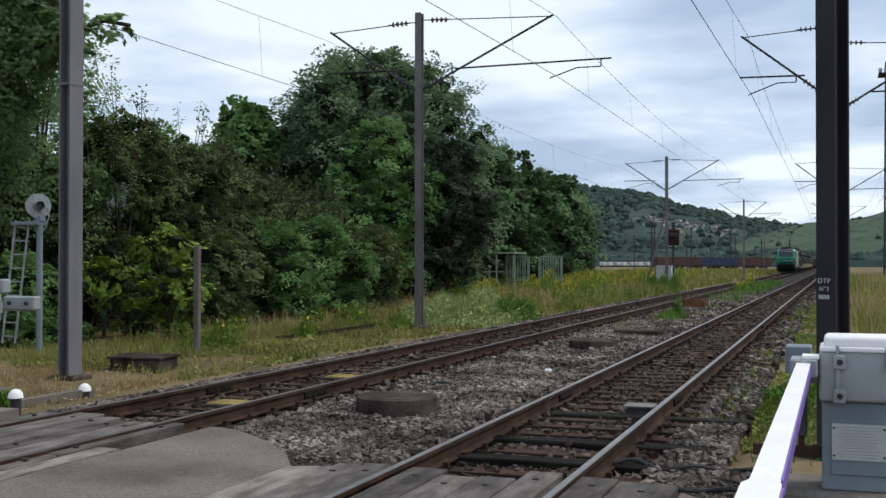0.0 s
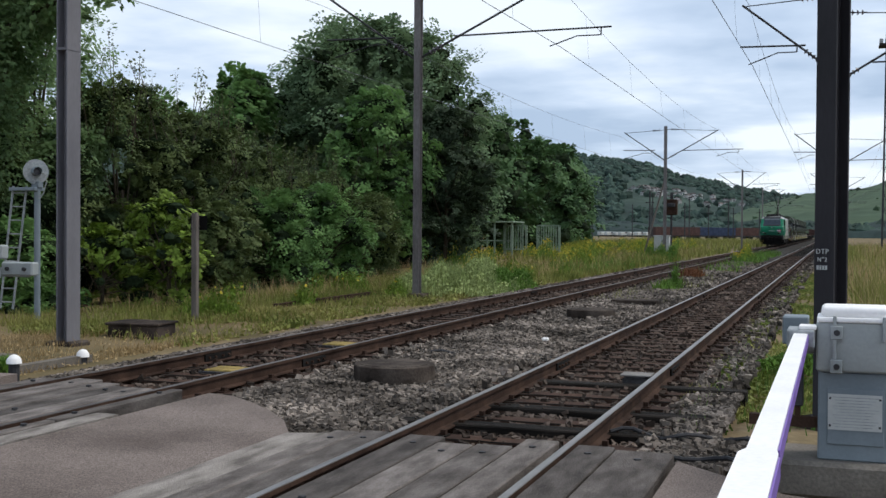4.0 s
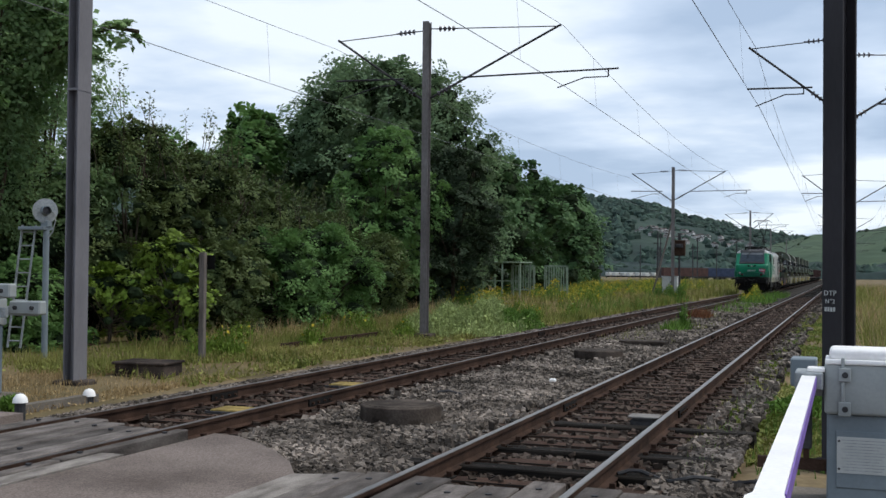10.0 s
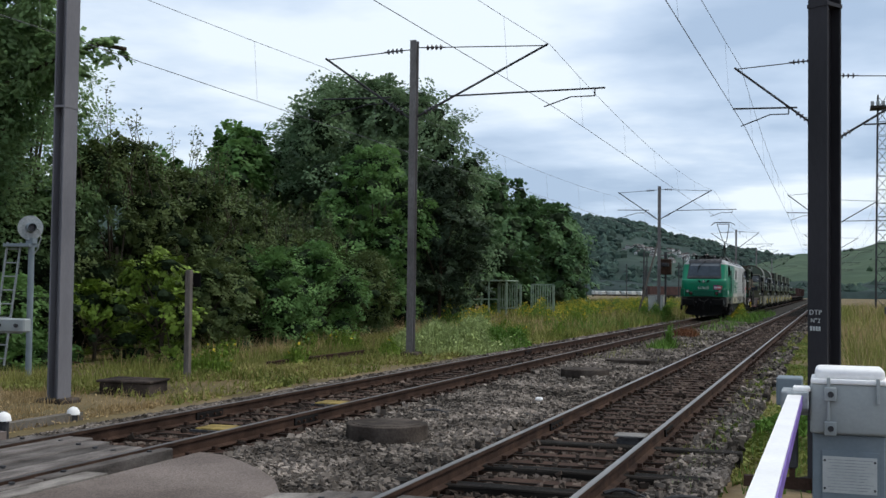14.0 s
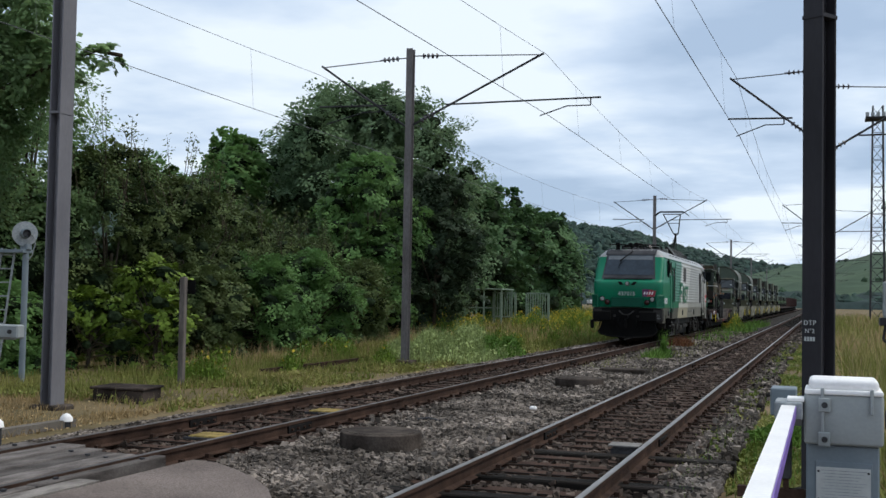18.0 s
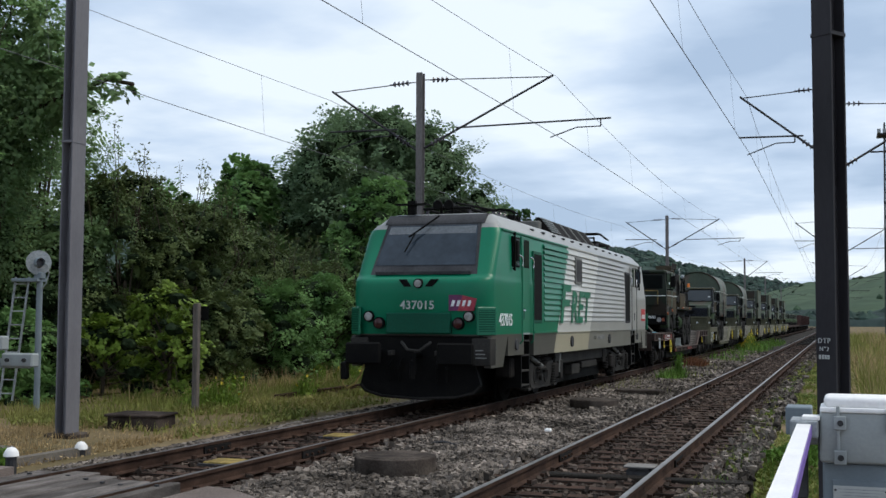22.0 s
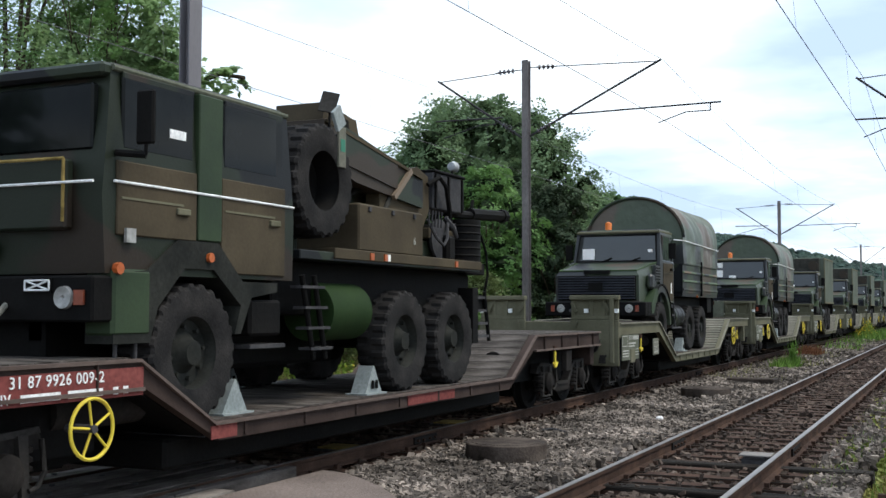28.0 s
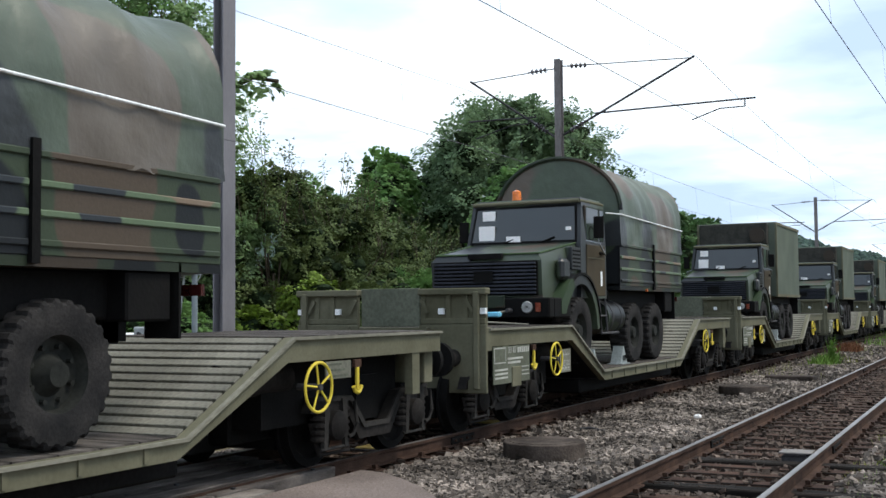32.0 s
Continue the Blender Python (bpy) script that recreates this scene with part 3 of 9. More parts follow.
def cable(name, pts, r, label):
    bm = bmesh.new()
    tube(bm, pts, r, 6)
    return tagged(part(name, bm, M["steel_dark"]), label, "cable")


cable("ground_cable", [(-5.9 + 0.16 * k, 16.5 + 0.05 * math.sin(k * 1.3), -0.16 + 0.02 * math.sin(k * 2.0)) for k in range(13)], 0.022, "black cable lying across the ballast")
cable("ground_cable", [(-1.95 + 0.1 * k, 10.4 + 0.10 * math.sin(k * 0.8), -0.14 + 0.03 * math.sin(k * 1.1)) for k in range(16)], 0.02, "black cable lying across the ballast")
cable("ground_cable", [(-2.0 + 0.12 * k, 9.35 + 0.07 * math.sin(k * 0.9), -0.13 + 0.02 * math.sin(k * 1.4)) for k in range(12)], 0.02, "black cable lying across the ballast")

# ---- masts and wires ----
def h_column(bm, w, d, z0, z1, t=0.02):
    a, b, c = w / 2, d / 2, t / 2
    return prism(bm, [(-a, -b), (a, -b), (a, -b + t), (c, -b + t), (c, b - t), (a, b - t), (a, b), (-a, b), (-a, b - t), (-c, b - t), (-c, -b + t), (-a, -b + t)], "z", z0, z1)


def insulator(p, q, parent):
    p, q = Vector(p), Vector(q)
    bm = rod(bmesh.new(), p, q, 0.02, 8)
    for k in range(4):
        c = p.lerp(q, 0.2 + 0.2 * k)
        d = (q - p).normalized() * 0.025
        rod(bm, c - d, c + d, 0.09, 10, 0.05)
    part("insulator", bm, M["insulator"], parent)


def cantilever(m, side, reach, z, parent, push):
    """Tie, strut and registration arm that hold one wire pair beside a mast; z is the contact wire's height."""
    s = side
    part("strut", rods(((s * 0.12, 0, z - 0.12), (s * reach, 0, z + 1.86), 0.034)), M["steel_dark"], parent)
    part("tie", rods(((s * 0.12, 0, z + 1.98), (s * (reach - 0.1), 0, z + 1.82), 0.016)), M["steel_dark"], parent)
    insulator((s * 0.3, 0, z + 1.972), (s * 1.0, 0, z + 1.945), parent)
    k_ = 1.98 / (reach - 0.12)
    insulator((s * 0.3, 0, z - 0.12 + k_ * 0.18), (s * 0.85, 0, z - 0.12 + k_ * 0.73), parent)
    if not push:
        part("registration_arm", rods(((s * 0.75, 0, z + 0.55), (s * (reach + 0.05), 0, z + 0.58), 0.028)), M["steel_dark"], parent)
        part("steady_arm", rods(((s * 1.0, 0, z + 0.56), (s * 1.0, 0, z + 0.36), 0.02), ((s * 1.0, 0, z + 0.36), (s * 1.55, 0, z + 0.36), 0.018), ((s * 1.55, 0, z + 0.36), (s * (reach - 0.2), 0, z + 0.03), 0.018)), M["steel_dark"], parent)
    else:
        part("registration_arm", rods(((s * 1.15, 0, z + 0.46), (s * (reach + 1.7), 0, z + 0.50), 0.026)), M["steel_dark"], parent)
        part("steady_arm", rods(((s * (reach + 1.4), 0, z + 0.50), (s * (reach + 1.4), 0, z + 0.28), 0.02), ((s * (reach + 1.4), 0, z + 0.28), (s * (reach + 0.7), 0, z + 0.28), 0.018),
                                ((s * (reach + 0.7), 0, z + 0.28), (s * (reach - 0.1), 0, z + 0.02), 0.018)), M["steel_dark"], parent)


def mast(x, y, top, mat, arms, label, w=0.20):
    m = thing("catenary_mast", label, "catenary mast", group="catenary masts", at=pose(x, y, -0.3))
    part("column", h_column(bmesh.new(), w, 0.24, 0, top + 0.3), mat, m)
    part("footing", boxes((-0.3, 0.3, -0.3, 0.3, -0.2, 0.12), r=0.03), M["cover"], m)
    for side, reach, z, push in arms:
        cantilever(m, side, reach, z + 0.3, m, push)
    return m


BROWN = "brown steel catenary mast with arms over two tracks"
WIRE_Z = 7.05
for k, (x, y) in enumerate(((-11.9, 32.0), (-11.4, 81.2), (-10.4, 139.0), (-11.3, 195.0), (-11.3, 250.0), (-11.9, -22.0))):
    mast(x, y, 9.25, M["mast"], [(1, -7.75 - x, WIRE_Z, True), (-1, 2.95, WIRE_Z - 0.05, False)], BROWN)
for k, (x, y) in enumerate(((-0.14, 36.0), (-0.1, 83.5), (-0.1, 139.0), (-0.1, 195.0), (-0.1, 250.0), (-0.1, -22.0))):
    mast(x, y, 9.25, M["mast_dark"], [(-1, 2.62, WIRE_Z - 0.2, False), (1, 3.4, WIRE_Z - 0.7, True)], "dark steel catenary mast with arms over two tracks")


def plain_pole(x, y, w, d, top, mat, label, rot=0):
    m = thing("steel_pole", label, "pole", at=pose(x, y, -0.3, 0, 0, rot))
    part("column", h_column(bmesh.new(), w, d, 0, top + 0.3, 0.025), mat, m)
    part("footing", boxes((-0.27, 0.27, -0.27, 0.27, -0.2, 0.07), r=0.03), M["cover"], m)
    part("splice_plate", boxes((-w / 2 - 0.008, w / 2 + 0.008, -d / 2 - 0.008, d / 2 + 0.008, 5.05, 5.09)), mat, m)
    return m


plain_pole(-12.47, 16.3, 0.36, 0.22, 12.5, M["mast_grey"], "tall grey steel column standing in dry grass", 90)
near_pole = plain_pole(-0.035, 12.6, 0.235, 0.25, 12.5, M["mast_dark"], "tall dark steel column with white stencilled letters", -34)
lettering("stencil", "DTP", 0.075, M["plate_pale"], near_pole, pose(-0.02, -0.128, 1.82, 90, 0, 0), 1.15)
lettering("stencil", "N\u00b02", 0.065, M["plate_pale"], near_pole, pose(-0.02, -0.128, 1.735, 90, 0, 0), 1.15)
for k in range(4):
    part("stencil_bar", boxes((-0.085 + 0.034 * k, -0.063 + 0.034 * k, -0.131, -0.124, 1.63, 1.675)), M["plate_pale"], near_pole)


def wire_run(xs, z, y_masts, drop, sag, group):
    """Contact wire, sagging messenger wire and droppers, span by span; xs: where the wire lies at each mast."""
    w = thing("overhead_line", "dark overhead contact line with messenger wire and droppers", "overhead line", group=group)
    part("contact_wire", tube(bmesh.new(), [(x, y, z) for x, y in zip(xs, y_masts)], 0.009, 5), M["wire"], w)
    run = []
    for i, (a, b) in enumerate(zip(y_masts, y_masts[1:])):
        pts = []
        for k in range(13):
            u = k / 12
            pts.append((xs[i] - 0.12 + (xs[i + 1] - xs[i]) * u, a + (b - a) * u, z + drop - sag * 4 * u * (1 - u)))
        run += pts if not run else pts[1:]
        for p in pts[1:-1:2]:
            part("dropper", rods(((p[0] + 0.12, p[1], z), p, 0.0035), n=4), M["wire"], w)
    part("messenger_wire", tube(bmesh.new(), run, 0.007, 5), M["wire"], w)


LEFT_Y, RIGHT_Y = (-22, 32, 81.2, 139, 195, 250), (-22, 36, 83.5, 139, 195, 250)
wire_run((-9.3, -7.55, -7.48, -7.6, -7.4, -7.6), WIRE_Z, LEFT_Y, 1.82, 0.65, "overhead lines")
wire_run((-3.4, -2.44, -2.5, -2.8, -2.6, -2.8), WIRE_Z - 0.2, RIGHT_Y, 1.86, 0.62, "overhead lines")
wire_run((-14.8, -14.8, -14.5, -14.6, -14.4, -14.6), WIRE_Z - 0.26, LEFT_Y, 1.80, 0.45, "overhead lines")
wire_run((3.2, 3.3, 3.2, 3.3, 3.2, 3.3), WIRE_Z - 0.6, RIGHT_Y, 1.90, 0.65, "overhead lines")

# ---- barrier machine by the camera ----
def near_barrier():
    b = thing("barrier_machine", "grey level-crossing barrier machine with white lid and notice plate", "barrier machine", at=pose(0.150, 8.9, -0.015))
    part("plinth", boxes((-0.55, 1.1, -0.30, 0.45, -0.2, 0.07), r=0.03), M["concrete"], b)
    body = part("pedestal", boxes((-0.255, 0.245, -0.18, 0.18, 0.07, 0.72), r=0.012), M["cab_blue"], b)
    part("front_panel", boxes((-0.19, 0.20, -0.195, -0.178, 0.19, 0.60), r=0.005), M["cab_blue"], body)
    plate = part("notice_plate", boxes((-0.185, 0.185, -0.204, -0.195, 0.30, 0.56)), M["plate_pale"], body, "pale metal notice plate with unreadable lines")
    for k in range(11):
        z = 0.54 - 0.0215 * k
        part("text_line", boxes((-0.15 + 0.012 * (k % 3), 0.16 - 0.02 * ((k * 5) % 4), -0.2065, -0.2035, z - 0.005, z)), M["zinc"], plate)
    for sx in (-1, 1):
        for z in (0.33, 0.53):
            part("screw", rods(((sx * 0.17, -0.203, z), (sx * 0.17, -0.210, z), 0.009)), M["steel_dark"], plate)
    case = part("machine_case", box(bmesh.new(), -0.272, 0.272, -0.23, 0.23, 0.72, 1.09, 0.026, 3), M["cab_grey"], b)
    part("lid_rim", box(bmesh.new(), -0.268, 0.268, -0.245, 0.245, 1.082, 1.118, 0.012, 2), M["white"], case)
    part("lid", box(bmesh.new(), -0.240, 0.240, -0.215, 0.215, 1.110, 1.195, 0.034, 3), M["white"], case, "white rounded lid")
    for sx in (-0.145, 0.19):
        hinge = part("latch", boxes((sx - 0.012, sx + 0.012, -0.262, -0.232, 0.95 if sx > 0 else 0.78, 1.13), r=0.004), M["cab_grey"], case)
    for z in (1.01, 0.765):
        part("latch_boss", boxes((-0.175, -0.09, -0.27, -0.24, z - 0.05, z + 0.05), r=0.006), M["cab_grey"], case)
        part("latch_screw", rods(((-0.13, -0.27, z), (-0.13, -0.282, z), 0.022), n=10), M["steel_dark"], case)
    part("shaft_boss", rods(((-0.29, 0, 0.90), (-0.36, 0, 0.90), 0.075), n=16), M["cab_grey"], case)
    part("shaft_boss", rods(((0.29, 0, 0.90), (0.34, 0, 0.90), 0.07), n=16), M["steel_dark"], case)
    part("counter_shaft", rods(((0.34, 0, 0.88), (1.4, 0.05, 0.88), 0.035), n=10), M["zinc"], b)
    part("lower_frame", boxes((-0.75, -0.235, -0.05, 0.02, 0.28, 0.36), (-0.42, -0.38, -0.06, 0.04, 0.36, 0.68)), M["rail_side"], b)
    part("bracket", boxes((-0.50, -0.36, -0.10, 0.08, 0.44, 0.78), r=0.01), M["steel_dark"], b)
    part("rear_case", boxes((-0.54, -0.34, 0.55, 0.85, 0.84, 1.06), r=0.01), M["cab_blue"], b)
    boom = thing("barrier_boom", "white lowered barrier boom with a purple edge band", "barrier boom", at=pose(-0.24, 0, 0.94))
    top = part("beam", prism(bmesh.new(), [(-0.036, 8.72), (0.060, 8.72), (0.060, 3.95), (0.068, 3.88), (0.068, -2.5), (-0.062, -2.5), (-0.062, 3.88), (-0.040, 3.95)], "z", -0.03, 0.045), M["white"], boom)
    part("edge_band", boxes((0.061, 0.068, 3.98, 8.70, -0.030, 0.038)), M["purple"], boom, "purple fringe strip on the side")
    part("edge_band", boxes((0.069, 0.076, -2.5, 3.86, -0.030, 0.038)), M["purple"], boom, "purple fringe strip on the side")
    part("under_rail", boxes((-0.025, 0.05, -2.5, 8.7, -0.065, -0.03), r=0.006), M["zinc"], boom)
    part("end_clamp", boxes((-0.085, 0.11, 8.60, 8.95, -0.06, 0.07), r=0.01), M["zinc"], boom)
    part("clamp_cap", boxes((-0.0, 0.12, 8.62, 8.80, 0.07, 0.10), r=0.005), M["white"], boom)


near_barrier()
p_ = thing("phone_post", "grey box on a thin dark post in tall grass", "telephone box", at=pose(1.05, 16.8, -0.3))
part("post", rods(((0, 0, 0), (0, 0, 1.75), 0.045), n=10), M["steel_dark"], p_)
part("cabinet", boxes((-0.25, 0.35, -0.2, 0.2, 1.85, 2.35), r=0.02), M["cab_grey"], p_)
part("tray", boxes((-0.3, 0.4, -0.23, 0.23, 1.74, 1.85), r=0.01), M["mast_dark"], p_)
part("conduit", rods(((-0.22, -0.05, 1.75), (-0.25, -0.05, 1.55), 0.02), ((-0.25, -0.05, 1.55), (-0.05, -0.05, 1.35), 0.02)), M["steel_dark"], p_)
# ---- the train ----
# where the locomotive's front corner stands along the track, second by second
FRONT = [(0, 187.5), (3, 160.3), (6, 134.3), (9, 110.7), (12, 88.9), (14.5, 71.0), (17, 53.2), (19, 40.1), (21, 27.0), (22, 20.68), (23, 14.3), (24, 7.93), (25, 1.50), (27.5, -14.0), (28, -17.1), (31, -35.45), (32, -41.6)]
movers = []      # things that roll with the train, and how far behind its front corner they stand


def rolling(ob, s):
    movers.append((ob, s))
    ob.matrix_basis = pose(X1, FRONT[0][1] + s, 0)
    return ob


def livery():
    """Green cab, white and grey flanks cut by two slanting lines; cream and grey on the skirt."""
    m = material("locomotive livery", ((0.003, 0.128, 0.064), (0.006, 0.165, 0.084)), scale=0.7, rough=0.36, bump=0.01, grain=60, vary=0.05)
    n, l = m.node_tree.nodes, m.node_tree.links
    b = n["Principled BSDF"]
    b.inputs["Specular IOR Level"].default_value = 0.28
    green = b.inputs["Base Color"].links[0].from_socket
    co = n.new("ShaderNodeTexCoord")
    sep = n.new("ShaderNodeSeparateXYZ")
    l.new(co.outputs["Object"], sep.inputs[0])

    def math_(op, a, c):
        q = n.new("ShaderNodeMath")
        q.operation = op
        for k, val in enumerate((a, c)):
            if isinstance(val, (int, float)):
                q.inputs[k].default_value = val
            else:
                l.new(val, q.inputs[k])
        return q.outputs[0]

    slant = math_("SUBTRACT", sep.outputs["Y"], math_("MULTIPLY", sep.outputs["Z"], 0.60))
    is_white, is_grey = math_("GREATER_THAN", slant, 4.15), math_("GREATER_THAN", slant, 7.85)
    low = math_("LESS_THAN", sep.outputs["Z"], 1.45)
    top = math_("GREATER_THAN", sep.outputs["Z"], 3.545)
    dust = n.new("ShaderNodeTexNoise")
    dust.inputs["Scale"].default_value, dust.inputs["Detail"].default_value = 1.6, 8

    def tint(a, c):
        r = n.new("ShaderNodeMix")
        r.data_type = "RGBA"
        r.inputs["A"].default_value, r.inputs["B"].default_value = (*a, 1), (*c, 1)
        l.new(dust.outputs[0], r.inputs["Factor"])
        return r.outputs["Result"]

    def pick(f, a, c):
        r = n.new("ShaderNodeMix")
        r.data_type = "RGBA"
        l.new(f, r.inputs["Factor"])
        l.new(a, r.inputs["A"])
        l.new(c, r.inputs["B"])
        return r.outputs["Result"]

    c = pick(is_white, green, tint((0.44, 0.435, 0.405), (0.57, 0.565, 0.53)))
    c = pick(is_grey, c, tint((0.275, 0.273, 0.258), (0.375, 0.371, 0.352)))
    skirt = pick(is_white, tint((0.050, 0.047, 0.041), (0.092, 0.087, 0.077)), tint((0.29, 0.26, 0.18), (0.42, 0.385, 0.285)))
    skirt = pick(is_grey, skirt, tint((0.125, 0.121, 0.106), (0.205, 0.198, 0.176)))
    c = pick(low, c, skirt)
    c = pick(top, c, tint((0.25, 0.252, 0.245), (0.37, 0.37, 0.358)))
    l.new(c, b.inputs["Base Color"])
    return m


M["livery"] = livery()
M["green_paint"] = material("green cab paint", ((0.003, 0.128, 0.064), (0.006, 0.165, 0.084)), scale=0.7, rough=0.42, bump=0.01, grain=60, vary=0.05)
M["green_deep"] = material("deep green panel", ((0.002, 0.060, 0.034), (0.004, 0.085, 0.048)), scale=0.7, rough=0.5, bump=0.03, grain=60)
M["roof_dark"] = material("sooty roof paint", ((0.035, 0.035, 0.038), (0.075, 0.075, 0.08)), scale=1.5, rough=0.7, bump=0.1, grain=30)
M["black_iron"] = material("black iron with underside shade", ((0.0025, 0.0025, 0.0027), (0.008, 0.0075, 0.007)), scale=2.5, rough=0.75, bump=0.2, grain=25)
M["bogie"] = material("dusty bogie iron", ((0.008, 0.0072, 0.0068), (0.028, 0.025, 0.023)), scale=2.0, rough=0.85, bump=0.3, grain=25)
M["bogie_dust"] = material("dust-greyed bogie iron", ((0.017, 0.016, 0.015), (0.046, 0.043, 0.040)), scale=2.0, rough=0.85, bump=0.3, grain=25)
M["glass"] = dark_glass("dark cab glass", (0.022, 0.030, 0.040), 0.05, 0.42)
M["glass_truck"] = dark_glass("truck glass", (0.005, 0.006, 0.006), 0.05, 0.10)
M["glass_screen"] = dark_glass("lorry windscreen glass", (0.010, 0.013, 0.013), 0.02, 0.75)
M["glass_side"] = dark_glass("lorry side glass", (0.012, 0.015, 0.015), 0.04, 0.35)
M["chrome"] = material("bright metal", ((0.55, 0.56, 0.58), (0.75, 0.76, 0.78)), scale=6, rough=0.22, metal=0.9, bump=0, grain=20)
M["lamp"] = material("headlamp glass", ((0.20, 0.20, 0.19), (0.34, 0.34, 0.33)), scale=9, rough=0.15, bump=0, grain=20)
M["lamp_red"] = material("red lens", ((0.030, 0.006, 0.006), (0.055, 0.010, 0.010)), scale=4, rough=0.2, bump=0, grain=20)
M["amber"] = material("amber lens", ((0.60, 0.13, 0.02), (0.72, 0.20, 0.03)), scale=4, rough=0.25, bump=0, grain=20)
M["logo_purple"] = material("purple emblem paint", ((0.085, 0.015, 0.075), (0.12, 0.018, 0.085)), scale=1.2, rough=0.4, bump=0, grain=20)
M["logo_red"] = material("red emblem paint", ((0.24, 0.018, 0.045), (0.36, 0.03, 0.05)), scale=1.2, rough=0.4, bump=0, grain=20)
M["blind"] = material("pale roller blind behind glass", ((0.10, 0.11, 0.12), (0.14, 0.15, 0.16)), scale=2, rough=0.25, bump=0, grain=20)
M["paint_aged"] = material("aged white lettering", ((0.34, 0.38, 0.36), (0.46, 0.50, 0.48)), scale=3, rough=0.6, bump=0, grain=30)
M["paint_white"] = material("white lettering", ((0.68, 0.70, 0.70), (0.80, 0.81, 0.81)), scale=3, rough=0.5, bump=0, grain=30)
M["paint_dull"] = material("dulled white lettering", ((0.30, 0.30, 0.27), (0.44, 0.44, 0.40)), scale=3, rough=0.7, bump=0, grain=30)
M["paint_faded"] = material("faded pale lettering", ((0.19, 0.19, 0.18), (0.26, 0.26, 0.25)), scale=3, rough=0.7, bump=0, grain=30)
M["olive"] = material("olive-grey wagon paint", ((0.088, 0.085, 0.055), (0.148, 0.142, 0.098)), scale=1.4, rough=0.8, bump=0.12, grain=25, vary=0.07)
M["olive_dark"] = material("dark olive panel", ((0.085, 0.092, 0.068), (0.125, 0.132, 0.10)), scale=1.2, rough=0.75, bump=0.1, grain=25)
M["brown_sill"] = material("rusty brown wagon paint", ((0.028, 0.0195, 0.017), (0.060, 0.043, 0.037)), scale=1.4, rough=0.85, bump=0.2, grain=25, vary=0.08)
M["red_panel"] = material("faded red panel", ((0.13, 0.035, 0.032), (0.20, 0.062, 0.055)), scale=2, rough=0.8, bump=0.1, grain=25)
M["deck_wood"] = material("grey worn deck boards with painted shade", ((0.024, 0.021, 0.019), (0.066, 0.058, 0.052), (0.120, 0.107, 0.098)), scale=1.6, rough=0.92, bump=0.4, grain=22, stretch=(1, 4, 1), per_object=0.2)
M["deck_pale"] = material("pale worn ramp slats", ((0.12, 0.115, 0.094), (0.225, 0.217, 0.180)), scale=1.8, rough=0.85, bump=0.25, grain=25, per_object=0.15)
M["tyre"] = material("dusty black tyre rubber", ((0.011, 0.011, 0.0115), (0.032, 0.030, 0.029)), scale=4, rough=0.92, bump=0.25, grain=40)
M["chock"] = material("grey wheel chock paint", ((0.20, 0.23, 0.23), (0.29, 0.32, 0.32)), scale=3, rough=0.6, bump=0.1, grain=30)


def camo(name, scale, dark=1.0, rough=0.5, black=0.45, brown=0.56):
    cols = ((0.010, 0.012, 0.014), (0.010, 0.012, 0.014), (0.036, 0.050, 0.030), (0.036, 0.050, 0.030), (0.066, 0.050, 0.036), (0.066, 0.050, 0.036))
    m = material(name, [tuple(c * dark for c in q) for q in cols], scale=scale, rough=rough, bump=0.08, grain=35, vary=0.07, detail=1.5, positions=(0.0, black - 0.005, black + 0.005, brown - 0.005, brown + 0.005, 1.0))
    return m


M["camo"] = camo("camouflage paint", 0.6)
M["camo_cloth"] = material("camouflage tarpaulin", ((0.014, 0.017, 0.019), (0.018, 0.021, 0.023), (0.050, 0.068, 0.046), (0.058, 0.078, 0.052), (0.092, 0.076, 0.060), (0.100, 0.084, 0.068)), scale=0.6, rough=0.48, bump=1.0, grain=4.5, detail=1.5, stretch=(1, 0.9, 0.8), positions=(0.0, 0.425, 0.435, 0.545, 0.555, 1.0), vary=0.10)
M["camo_dark"] = camo("dark camouflage paint", 0.8, 0.55)
M["army_green_dark"] = material("dark army green paint", ((0.018, 0.032, 0.015), (0.032, 0.052, 0.025)), scale=1.5, rough=0.55, bump=0.06, grain=30, vary=0.07)
M["tank_green"] = material("dark green tank paint", ((0.013, 0.029, 0.008), (0.024, 0.045, 0.015)), scale=1.5, rough=0.72, bump=0.06, grain=30, vary=0.1)
M["camo_deep"] = camo("camouflage with painted cab shade", 0.5, 0.36, 0.5, 0.50, 0.62)
M["camo_night"] = camo("blackish camouflage paint", 0.6, 0.95, 0.45, 0.53, 0.66)
M["camo_green"] = material("army green paint", ((0.036, 0.060, 0.028), (0.060, 0.092, 0.044)), scale=1.5, rough=0.7, bump=0.1, grain=30, vary=0.07)
M["camo_brown"] = material("army brown paint", ((0.046, 0.037, 0.024), (0.074, 0.060, 0.039)), scale=1.5, rough=0.75, bump=0.1, grain=30, vary=0.07)
M["shelter"] = material("olive shelter panels", ((0.072, 0.088, 0.070), (0.112, 0.130, 0.104)), scale=0.8, rough=0.8, bump=0.08, grain=25, vary=0.06)


def plan_ring(z, hw, yf, yr, cr, n=5):
    """Outline of a body at one height, with rounded corners."""
    pts = []
    for sx, yend, s in ((1, yf, -1), (1, yr, 1), (-1, yr, 1), (-1, yf, -1)):
        arc = []
        for k in range(n):
            a = math.pi / 2 * k / (n - 1)
            arc.append((sx * (hw - cr + cr * math.sin(a)), yend - s * (cr * 0.8) * (1 - math.cos(a)), z))
        pts += arc if (sx, s) in ((1, -1), (-1, 1)) else arc[::-1]
    return pts


